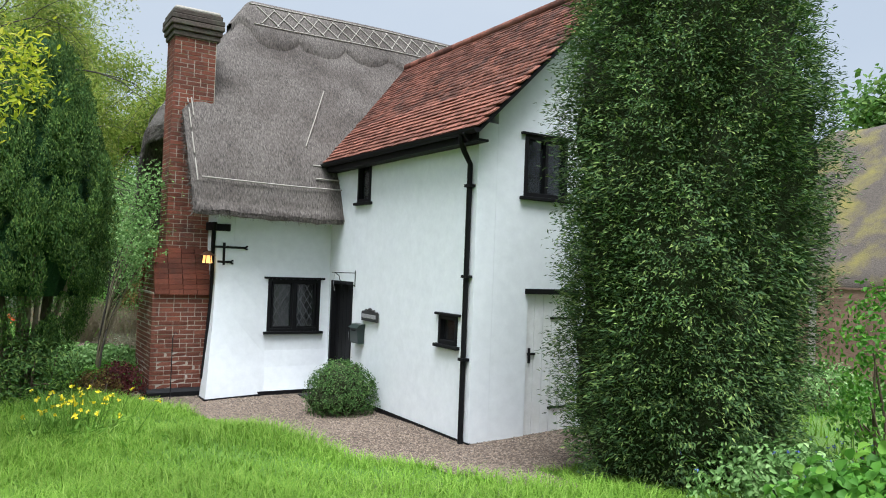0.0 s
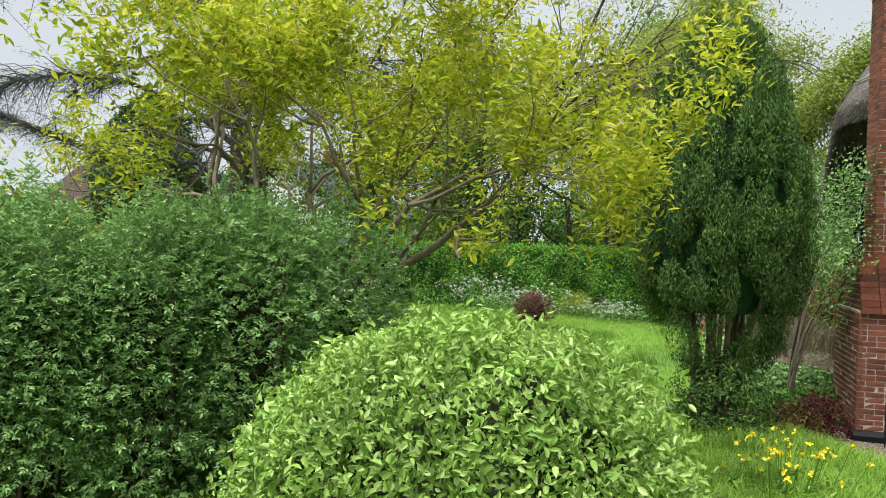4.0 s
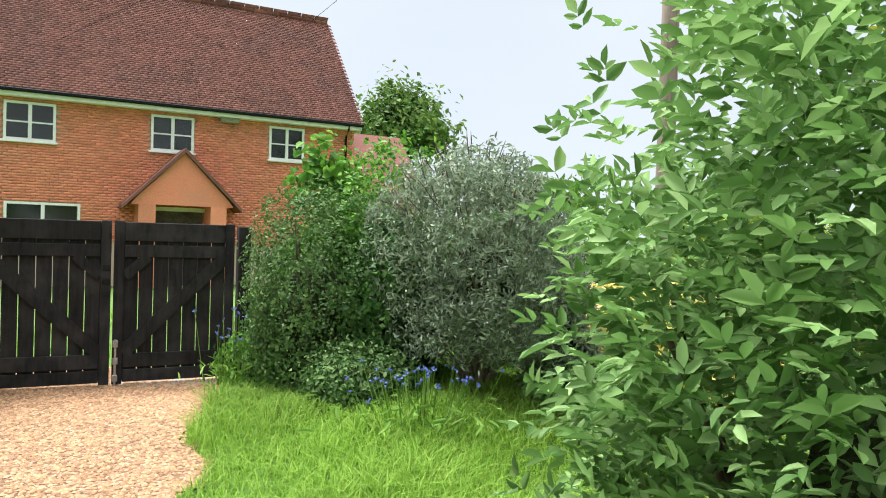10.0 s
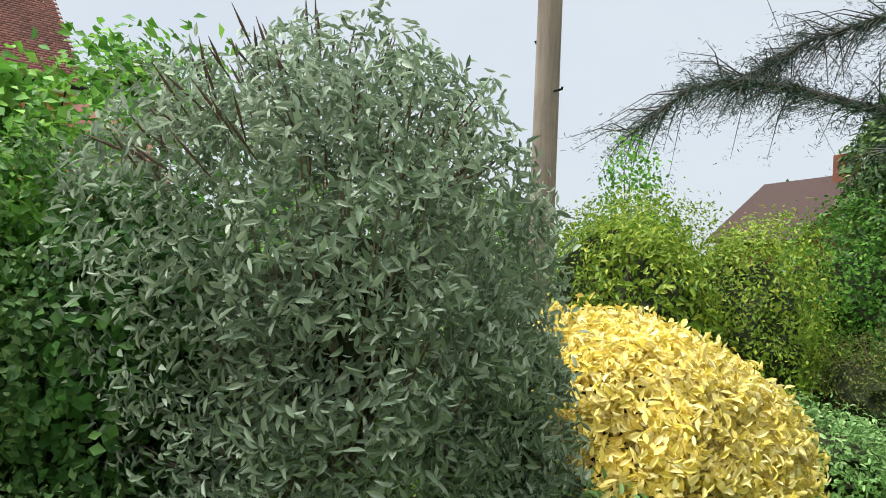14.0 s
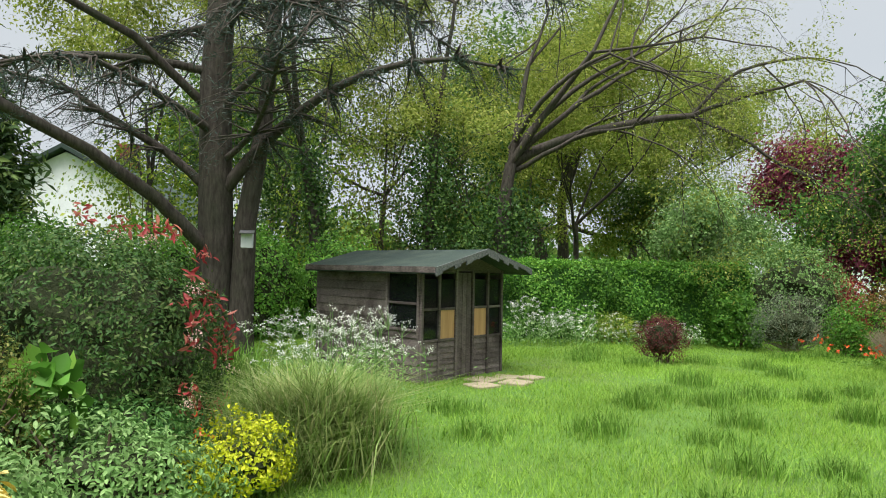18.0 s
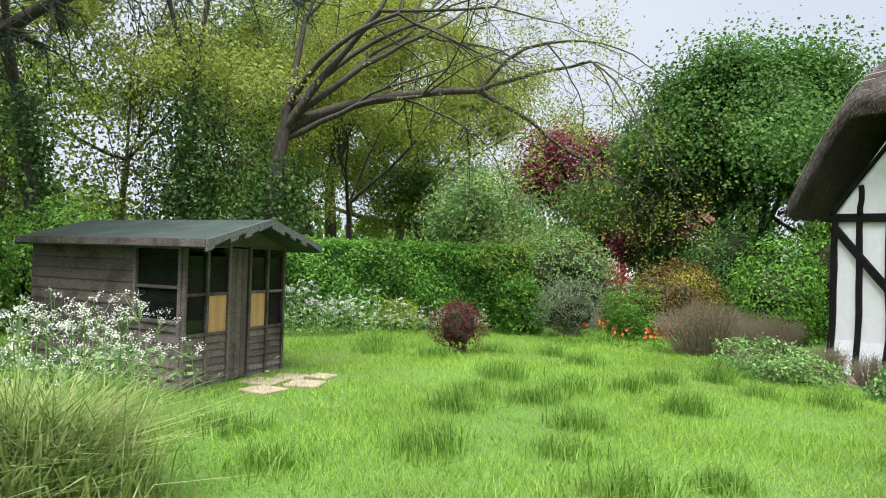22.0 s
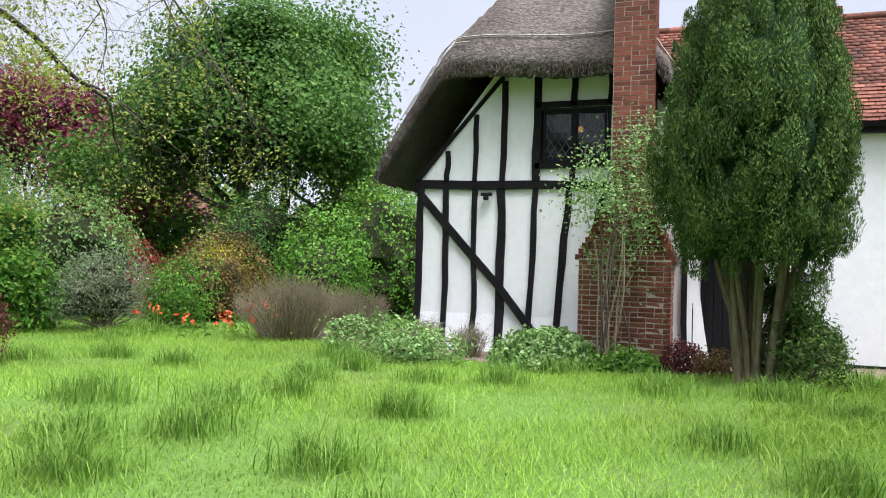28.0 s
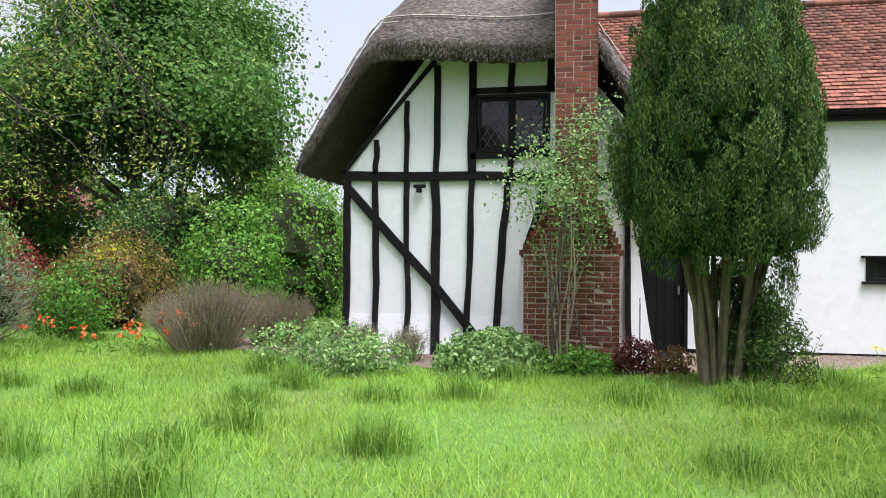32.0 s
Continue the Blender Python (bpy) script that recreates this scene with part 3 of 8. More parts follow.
def ground_z(x, y):
    """The lie of the land: higher to the south and west, level by the house."""
    x, y = np.asarray(x, float), np.asarray(y, float)
    num, den = np.zeros(np.broadcast(x, y).shape), np.zeros(np.broadcast(x, y).shape)
    for px, py, pz in KNOLLS:
        w = 1.0 / ((x - px) ** 2 + (y - py) ** 2 + 0.35) ** 1.6
        num, den = num + w * pz, den + w
    z = num / den
    far = np.clip((np.hypot(x + 5, y) - 25) / 25, 0, 1)
    return z * (1 - far) + 0.5 * far


KNOLLS = [(-3, -11.7, .72), (-3.1, -10.3, .78), (-1, -8, .6), (.5, -6, .32), (-.6, -4, .34), (-1.8, -1.6, .3), (1, -2, .03), (.9, -4, .03),
          (1, -.8, .03), (-.7, -.5, .03), (-.5, 2.5, .18), (-2.6, -.7, .38), (-4.3, -8, .8), (-7, -7.3, .72), (-10, -6.8, .7), (-15, -8.3, .67), (-12.4, -6.2, .88), (-13.2, -5.5, .95), (-13.6, -3.8, .58), (-11, -6.8, .74),
          (-11.5, -5.8, .5), (-12, -4, .42), (-11.2, 0, .22), (-6, 0, .32), (-6, 3, .34), (-10.4, 4.6, .4), (-9, 5.9, .4), (-6.5, 5.5, .42),
          (-2, 6, .36), (-13, 6.3, .5), (-20, 0, .6), (2, -5.5, .1), (4, -8, .5), (8, -10, .6), (-8, 12, .4), (-20, 15, .5), (5, 12, .35),
          (-30, -5, .65), (3, 3, .05), (6, -1, .2)]


def gz(x, y):
    return float(ground_z(x, y))


def shrub(name, label, category, at, radii, n, leaf, mat, rng_seed, lumps=0.25, per=6, spread=0.05, flat=0.35, stems=9, stem_mat=None,
          lift=0.0, detailed=True, inner=0.35, stem_r=0.014, shell=(0.7, 1.03), group="", leaf_label="", jitter=0.55, count=11, droop=0.15, compound=0, core=0.0):
    """A bush: stems from one stool and a crown of bunched leaves, over a core darkened for inner shade."""
    rng = np.random.default_rng(rng_seed)
    x, y = at
    z0 = gz(x, y)
    root = thing(name, label, category, group, at=(x, y, z0))
    c = (0, 0, lift + radii[2] * (flat if flat else 1.0))
    p, o = crown_points(c, radii, n // per, rng, lumps, shell, flat, count)
    keep = p[:, 2] > 0.03
    p, o = p[keep], o[keep]
    q, oo = rosettes(p, o, per, spread, rng)
    make = leaves if detailed else simple_leaves
    if inner:
        pi, oi = crown_points(c, radii, int(n * inner), rng, lumps, (0.25, 0.75), flat, count)
        k = pi[:, 2] > 0.03
        q, oo = np.concatenate([q, pi[k]]), np.concatenate([oo, oi[k]])
    if compound:
        v, f = divided(q, oo, leaf[0], rng, compound, leaf[1], fine=detailed)
    elif detailed:
        v, f = leaves(q, oo, leaf[0], leaf[1], rng, jitter=jitter, droop=droop)
    else:
        v, f = simple_leaves(q, oo, leaf[0], leaf[1], rng, jitter)
    v[:, 2] = np.maximum(v[:, 2], 0.01)
    put("foliage", mesh_from("foliage", v, f), mat, root, leaf_label)
    # a dark lump stands in for the shade between the leaves
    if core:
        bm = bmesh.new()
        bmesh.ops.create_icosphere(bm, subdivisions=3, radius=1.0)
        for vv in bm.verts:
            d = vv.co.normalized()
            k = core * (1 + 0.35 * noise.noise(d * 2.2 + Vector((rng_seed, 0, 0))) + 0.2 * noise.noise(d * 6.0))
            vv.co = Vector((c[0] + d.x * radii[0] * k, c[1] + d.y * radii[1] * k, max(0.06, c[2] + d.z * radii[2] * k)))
        part("shade_core", bm, M_CORE_SHADE, root, "lump coloured dark for the shade among the leaves")
    paths = []
    for k in range(stems):
        a, b = rng.uniform(0, 2 * np.pi), p[rng.integers(len(p))]
        s = np.array([math.cos(a) * 0.12, math.sin(a) * 0.12, -0.05])
        e = np.array(b) * [0.92, 0.92, 0.95]
        m1 = s * 0.55 + e * 0.45 + [0, 0, 0.12 * radii[2]] + rng.normal(0, 0.06, 3)
        paths.append([(s, stem_r * 1.5), (s * 0.8 + m1 * 0.2 + [0, 0, .1], stem_r * 1.3), (m1, stem_r), (e * 0.7 + m1 * 0.3, stem_r * 0.7), (e, stem_r * 0.3)])
    for path in paths[:24]:
        tube_part("stem", [path], stem_mat or M_TWIG, root)
    if len(paths) > 24:
        tagged(tube_part("thin_stems", paths[24:], stem_mat or M_TWIG, root), kind="stuff")
    return root


def grow(start, way, length, radius, depth, rng, bend=0.25, split=(2, 3), shrink=0.68, spread=0.65, up=0.15, steps=5, thin=0.62, side=0):
    """A limb and its branches, as tube paths by depth, and the twig ends."""
    pts, p, d = [], np.array(start, float), np.array(way, float)
    d /= np.linalg.norm(d)
    out, tips = [], []
    for k in range(steps + 1):
        pts.append((p.copy(), radius * (1 - (1 - thin) * k / steps)))
        d = d + rng.normal(0, bend / steps ** 0.5, 3) * 0.5 + [0, 0, up / steps]
        d /= np.linalg.norm(d)
        p = p + d * length / steps
    out.append((depth, pts))
    if depth <= 0:
        return out, [(pts[-1][0], d), (pts[-2][0], d)]
    for j in range(rng.integers(split[0], split[1] + 1) + side):
        e = d + rng.normal(0, spread, 3)
        e /= np.linalg.norm(e)
        at = pts[-1] if j < 2 else pts[rng.integers(max(1, steps // 2), steps + 1)]
        o2, t2 = grow(at[0], e, length * shrink * rng.uniform(0.8, 1.15), at[1] * rng.uniform(0.62, 0.85), depth - 1, rng, bend, split, shrink, spread, up, max(3, steps - 1), thin, side)
        out += o2
        tips += t2
    return out, tips


def wood(root, limbs, depth, bark, twigs=True):
    """Each limb a part of its own, the thin twigs joined."""
    big = [p for d, p in limbs if d >= depth - 2]
    small = [p for d, p in limbs if d < depth - 2]
    for p in big[:60]:
        tube_part("limb", [p], bark, root, 6)
    small = big[60:] + small
    if small and twigs:
        tagged(tube_part("twigs", small, bark, root, 4), kind="stuff")


def tree(name, label, at, trunk, leaf_mat, leaf, n, seed, bark=None, height=8.0, lean=(0, 0), depth=4, spread=0.6, leaf_spread=0.55, stems=1,
         start=0.3, radius=0.2, up=0.25, per=1, detailed=False, category="tree", shrink=0.7, split=(2, 3), twigs=True, jitter=0.8, tip_only=True, first=None):
    """A tree: tapered trunk, limbs dividing into twigs, leaves in uneven clumps about the twigs."""
    rng = np.random.default_rng(seed)
    x, y = at
    z0 = gz(x, y)
    root = thing(name, label, category, at=(x, y, z0))
    limbs, tips, trunks = [], [], []
    for s in range(stems):
        a = rng.uniform(0, 6.28)
        d0 = np.array([lean[0] + (0.25 * math.cos(a) if stems > 1 else 0), lean[1] + (0.25 * math.sin(a) if stems > 1 else 0), 1.0])
        o, t = grow((0.15 * math.cos(a) * (stems > 1), 0.15 * math.sin(a) * (stems > 1), -0.15), d0, (first or trunk * height), radius * rng.uniform(0.8, 1.0), depth, rng, 0.22, split, shrink, spread, up, 6)
        trunks.append(o[0][1])
        limbs += o[1:]
        tips += t
    trunks = [[(p, r * (1.5 if k == 0 else 1.0)) for k, (p, r) in enumerate(t)] for t in trunks]
    for t in trunks:
        tube_part("trunk", [t], bark or M_BARK, root, 9)
    wood(root, limbs, depth, bark or M_BARK, twigs)
    tp = np.array([p for p, _ in tips])
    k = max(1, n // max(1, len(tp)))
    q = np.repeat(tp, k, 0) + rng.normal(0, leaf_spread, (len(tp) * k, 3)) * [1, 1, 0.75]
    q = q[q[:, 2] > 0.5]
    o = q - tp.mean(0)
    o /= np.linalg.norm(o, axis=1)[:, None] + 1e-9
    o = o + [0, 0, 0.6]
    v, f = (leaves if detailed else simple_leaves)(q, o, leaf[0], leaf[1], rng, jitter=jitter)
    put("crown", mesh_from("crown", v, f), leaf_mat, root)
    return root

# ---- ground ----
def sheet(name, xs, ys, lift, material, label="", mask=None):
    X, Y = np.meshgrid(xs, ys, indexing="ij")
    Z = ground_z(X, Y) + lift
    V = np.stack([X, Y, Z], -1).reshape(-1, 3)
    n, m = len(xs), len(ys)
    i, j = np.meshgrid(np.arange(n - 1), np.arange(m - 1), indexing="ij")
    a = (i * m + j).ravel()
    F = np.stack([a, a + m, a + m + 1, a + 1], -1)
    if mask is not None:
        c = V[F].mean(1)
        F = F[mask(c[:, 0], c[:, 1])]
    return put(name, mesh_from(name, V, F, True), material, None, label)


def spaced(lo, hi, step, far):
    near = np.arange(lo, hi + step / 2, step)
    out = step * 1.35 ** np.arange(1, 40)
    out = np.cumsum(out)
    out = out[out < far]
    return np.concatenate([lo - out[::-1], near, hi + out])


ground = sheet("ground", spaced(-21, 9, 0.25, 1500), spaced(-14, 15, 0.25, 1500), 0.0, M_GROUND)
tagged(ground, "rough green lawn earth, uneven and overgrown", "ground", kind="structure")


def on_path(x, y):
    """Where the fine gravel lies round the cottage."""
    wob = 0.18 * np.sin(x * 2.3 + y * 1.7) + 0.12 * np.sin(x * 5.1 - y * 3.3)
    front = (x > -0.9 + wob) & (x < 1.95) & (y < 0.2) & (y > -6.3 + wob) & (y > -3.2 - (x + 0.2) * 2.6 + wob)
    gable = (x > -1.35 + wob) & (x < 0.3) & (y > -0.9) & (y < 6.2)
    wing = (x > 0.9 + wob) & (x < 5.5) & (y < -4.2) & (y > -5.7 + wob)
    return front | gable | wing


def on_drive(x, y):
    wob = 0.16 * np.sin(x * 2.1) + 0.08 * np.sin(x * 5.3)
    return (x > -15.6) & (x < -8.5) & (y < -7.95 + 0.6 * wob) & (y > -13.4)


path_sheet = sheet("gravel_path", np.arange(-2, 6.01, 0.12), np.arange(-7, 6.5, 0.12), 0.014, M_GRAVEL, mask=on_path)
tagged(path_sheet, "fine brown pea gravel path round the cottage", "path", kind="structure")
drive_sheet = sheet("gravel_drive", np.arange(-16, -8.1, 0.15), np.arange(-13.8, -7.4, 0.15), 0.014, M_DRIVE, mask=on_drive)
tagged(drive_sheet, "orange gravel driveway in front of the black gates", "driveway", kind="structure")


def pebbles(name, label, inside, lo, hi, n, size, material, seed):
    rng = np.random.default_rng(seed)
    p = rng.uniform((*lo, 0), (*hi, 0), (n, 3))
    p = p[inside(p[:, 0], p[:, 1])]
    p[:, 2] = ground_z(p[:, 0], p[:, 1]) + 0.016
    oct_v = np.array([(1, 0, 0), (0, 1, 0), (-1, 0, 0), (0, -1, 0), (0, 0, 0.7), (0, 0, -0.5)], float)
    oct_f = np.array([(0, 1, 4), (1, 2, 4), (2, 3, 4), (3, 0, 4)])
    a = rng.uniform(0, 6.28, len(p))
    s = size * rng.uniform(0.5, 1.3, (len(p), 1, 3))
    v = oct_v[None] * s
    v = np.stack([v[..., 0] * np.cos(a)[:, None] - v[..., 1] * np.sin(a)[:, None], v[..., 0] * np.sin(a)[:, None] + v[..., 1] * np.cos(a)[:, None], v[..., 2]], -1)
    V = (v + p[:, None]).reshape(-1, 3)
    F = (oct_f[None] + (np.arange(len(p)) * 6)[:, None, None]).reshape(-1, 3)
    return tagged(put(name, mesh_from(name, V, F), material), label, "gravel", kind="stuff")


pebbles("path_pebbles", "loose small brown and grey pebbles", on_path, (-1.6, -6.5), (5.5, 4), 70000, 0.013, M_STONE, 3)
pebbles("drive_pebbles", "loose orange gravel stones", on_drive, (-15.5, -12.4), (-8.3, -7.6), 26000, 0.02, M_STONE_O, 4)

# ---- cottage ----
W, YB, YF = 1.92, 4.19, -4.32          # the wing's west wall, the back of the gable, the wing's end
cottage = thing("cottage", "white rendered cottage with black timbers, thatched range and tiled wing", "house", kind="structure")


def wall_panel(name, outline, normal, thick, holes=()):
    """A rendered wall: an outline in its plane, holes (lists of corners) cut through, thickness inwards."""
    bm = bmesh.new()
    prism(bm, outline, (0, 0, 0), [-thick * c for c in normal])
    me = bpy.data.meshes.new(name)
    bm.to_mesh(me)
    bm.free()
    ob = put(name, me, M_RENDER, cottage)
    for lo, hi in holes:
        cut = bpy.data.meshes.new("cut")
        b2 = boxes((lo, hi))
        b2.to_mesh(cut)
        b2.free()
        c = bpy.data.objects.new("cut", cut)
        scene.collection.objects.link(c)
        md = ob.modifiers.new("hole", 'BOOLEAN')
        md.object, md.solver = c, 'EXACT'
        dg = bpy.context.evaluated_depsgraph_get()
        res = bpy.data.meshes.new_from_object(ob.evaluated_get(dg))
        ob.modifiers.clear()
        ob.data = res
        bpy.data.objects.remove(c)
    return ob


GW, LWN, SWN, UWN = (1.15, 2.24, 3.10, 3.93), (0.86, 1.76, 1.07, 1.92), (-4.0, -3.57, 1.25, 1.61), (-1.45, -1.0, 3.18, 3.96)
DOOR, EW, EDOOR = (-0.95, -0.12, 0.06, 1.93), (2.62, 3.32, 3.15, 3.92), (2.75, 3.6, 0.1, 1.92)
# gable end, splayed outwards towards its foot
wall_panel("gable_wall", [(0, 0, 0.75), (0, YB, 0.75), (0, YB, 2.85), (0, 2.75, 4.75), (0, 1.2, 4.85), (0, 0, 3.4)], (-1, 0, 0), 0.28, [((-1, GW[0], GW[2]), (1, GW[1], GW[3]))])
wall_panel("front_wall", [(0.282, 0, 0.75), (W, 0, 0.75), (W, 0, 3.3), (0.282, 0, 3.3)], (0, -1, 0), 0.28, [((LWN[0], -1, LWN[2]), (LWN[1], 1, LWN[3]))])
wall_panel("wing_wall", [(W, 0, 0.0), (W, YF, 0.0), (W, YF, 4.0), (W, 0, 4.0)], (-1, 0, 0), 0.28,
           [((1, SWN[0], SWN[2]), (3, SWN[1], SWN[3])), ((1, UWN[0], UWN[2]), (3, UWN[1], UWN[3])), ((1, DOOR[0], -0.2), (3, DOOR[1], DOOR[3]))])
wall_panel("wing_end_wall", [(W + 0.282, YF, 0.0), (6.2, YF, 0.0), (6.2, YF, 4.0), (4.06, YF, 6.1), (W + 0.282, YF, 4.25)], (0, -1, 0), 0.28,
           [((EW[0], YF - 1, EW[2]), (EW[1], YF + 1, EW[3])), ((EDOOR[0], YF - 1, -0.2), (EDOOR[1], YF + 1, EDOOR[3]))])
wall_panel("back_wall", [(0.282, YB, 0), (8.71, YB, 0), (8.71, YB, 3.0), (0.282, YB, 3.0)], (0, 1, 0), 0.28)
wall_panel("far_wing_wall", [(6.2, YF + 0.282, 0), (6.2, 0, 0), (6.2, 0, 4.0), (6.2, YF + 0.282, 4.0)], (1, 0, 0), 0.28)
wall_panel("far_end_wall", [(9, 0, 0), (9, YB, 0), (9, YB, 3.2), (9, 2.1, 6.6), (9, 0, 3.2)], (1, 0, 0), 0.28)
wall_panel("inner_front_wall", [(6.21, 0, 0), (8.71, 0, 0), (8.71, 0, 3.2), (6.21, 0, 3.2)], (0, -1, 0), 0.28)
# the splayed foot of gable and front
bm = bmesh.new()
prof = [(-0.003, 0.76), (-0.03, 0.5), (-0.07, 0.25), (-0.1, 0.1), (-0.1, 0.02)]
ring = []
for off, z in prof:
    ring.append([bm.verts.new(p) for p in ((off, YB, z), (off, off, z), (0.78, off, z), (W, off, z))])
inner = [[bm.verts.new(p) for p in ((0.2, YB, z), (0.2, 0.2, z), (0.78, 0.2, z), (W, 0.2, z))] for z in (0.76, 0.02)]
for a, b in zip(ring, ring[1:]):
    for k in range(3):
        bm.faces.new((a[k], a[k + 1], b[k + 1], b[k]))
for k in range(3):
    bm.faces.new((inner[0][k], inner[0][k + 1], ring[0][k + 1], ring[0][k]))
    bm.faces.new((ring[-1][k], ring[-1][k + 1], inner[1][k + 1], inner[1][k]))
bmesh.ops.recalc_face_normals(bm, faces=bm.faces[:])
part("splayed_wall_foot", bm, M_RENDER, cottage)
# the corner leans out as a buttress
bm = bmesh.new()
rings = []
for reach, z in ((0.004, 2.5), (0.05, 1.9), (0.115, 1.3), (0.20, 0.7), (0.27, 0.3), (0.31, 0.0)):
    x0 = -0.004 - 0.15 * max(0.0, (1.6 - z) / 1.6)
    rings.append([bm.verts.new(p) for p in ((x0, 0.06, z), (x0, -reach, z), (0.3, -reach * 0.6 - 0.03 * max(0.0, (0.76 - z) / 0.76), z), (0.84, -0.003 - 0.1 * max(0.0, (0.76 - z) / 0.76), z), (0.84, 0.06, z))])
for a, b in zip(rings, rings[1:]):
    for k in range(5):
        bm.faces.new((a[k], a[(k + 1) % 5], b[(k + 1) % 5], b[k]))
bm.faces.new(rings[0]), bm.faces.new(rings[-1][::-1])
bmesh.ops.recalc_face_normals(bm, faces=bm.faces[:])
part("corner_buttress", bm, M_RENDER, cottage)
bm = bmesh.new()
prism(bm, [(-0.17, 0.05, 0), (-0.17, -0.33, 0), (0.3, -0.24, 0), (0.84, -0.13, 0), (0.84, 0.05, 0)], (0, 0, -0.15), (0, 0, 0.09))
part("buttress_plinth", bm, M_PAINT, cottage, "black painted plinth")
part("plinth", boxes(((-0.115, -0.115, -0.15), (W - 0.02, -0.085, 0.125)), ((-0.115, -0.11, -0.15), (-0.085, YB, 0.125)), ((W - 0.018, YF - 0.02, -0.15), (W + 0.02, DOOR[0], 0.13)),
                     ((W - 0.018, YF - 0.018, -0.15), (EDOOR[0], YF + 0.02, 0.12))), M_PAINT, cottage, "black painted plinth")
part("upper_floor", boxes(((0.28, 0.28, 2.55), (8.7, YB - 0.28, 2.65)), ((W + 0.28, YF + 0.28, 2.45), (5.9, 0.28, 2.55))), M_ROOM, cottage)
part("ground_floor", boxes(((0.28, 0.28, 0.02), (8.7, YB - 0.28, 0.06)), ((W + 0.28, YF + 0.28, 0.02), (5.9, 0.28, 0.06))), M_ROOM, cottage)

# timbers of the gable
OUT = (-1, 0, 0)


def timber(path, w, d=0.045, axis=OUT):
    b = bmesh.new()
    beam(b, path, w, d, axis)
    return part("timber", b, M_TIMBER, cottage)


def wavy(y0, z0, y1, z1, n=5, amp=0.02, x=0.0, seed=0):
    r = random.Random(seed)
    return [(x - (0.1 * max(0.0, (0.75 - (z0 + (z1 - z0) * k / n)) / 0.65) if z0 + (z1 - z0) * k / n < 0.75 else 0), y0 + (y1 - y0) * k / n + r.uniform(-amp, amp), z0 + (z1 - z0) * k / n) for k in range(n + 1)]


timber([(0, YB + 0.02, 2.80), (0, 3.2, 2.77), (0, 2.2, 2.77), (0, 1.0, 2.74), (0, 0.0, 2.72)], 0.13)
for k, (ya, yb, w) in enumerate([(4.13, 4.15, 0.10), (3.70, 3.68, 0.085), (3.23, 3.2, 0.075), (2.80, 2.78, 0.125), (2.25, 2.36, 0.085), (1.75, 1.92, 0.10), (1.2, 1.5, 0.10)]):
    timber(wavy(yb, 0.1 if k < 6 else 1.6, ya, 2.72, 7, 0.016, seed=k), w)
timber([(-0.09, 0.06, 0.35), (-0.05, 0.08, 0.8), (0, 0.08, 1.6), (0, 0.1, 2.7)], 0.075)
for k, (y, z, w) in enumerate([(3.68, 3.32, 0.075), (3.22, 3.88, 0.07), (2.77, 4.38, 0.085), (2.25, 4.55, 0.11), (1.69, 3.06, 0.08), (1.69, 4.55, 0.09), (1.13, 4.55, 0.10)]):
    timber(wavy(y + 0.02, 3.96 if (k > 4 and z > 4) else 2.82, y, z, 4, 0.012, seed=40 + k), w)
timber([(0, 4.16, 2.66), (0, 3.4, 1.83), (-0.0, 2.8, 1.2), (-0.06, 2.2, 0.48)], 0.115, 0.055)
timber([(0, 2.28, 3.985), (0, 1.06, 3.985)], 0.09)
timber([(0, 2.28, 3.055), (0, 1.06, 3.055)], 0.08)
timber([(0, 4.2, 2.84), (0, 3.75, 3.38), (0, 3.24, 3.96), (0, 2.8, 4.45)], 0.06)
# ends of beams and straps on the front
for z in (2.71,):
    part("beam_end", boxes(((-0.02, -0.05, z - 0.06), (0.2, 0.0, z + 0.05)), bevel=0.006), M_TIMBER, cottage)
for nm, x0, x1, z in (("strap", -0.02, 0.47, 2.40), ("strap", 0.02, 0.25, 2.17)):
    b = bmesh.new()
    box(b, (x0, -0.035, z - 0.018), (x1, 0.0, z + 0.018))
    box(b, (x1 - 0.01, -0.038, z - 0.035), (x1 + 0.02, 0.0, z - 0.008))
    box(b, (x1 - 0.01, -0.038, z + 0.008), (x1 + 0.02, 0.0, z + 0.035))
    part(nm, b, M_IRON, cottage, "black iron wall strap")
part("strap", boxes(((0.1, -0.042, 2.12), (0.135, 0.0, 2.47)), bevel=0.005), M_IRON, cottage)


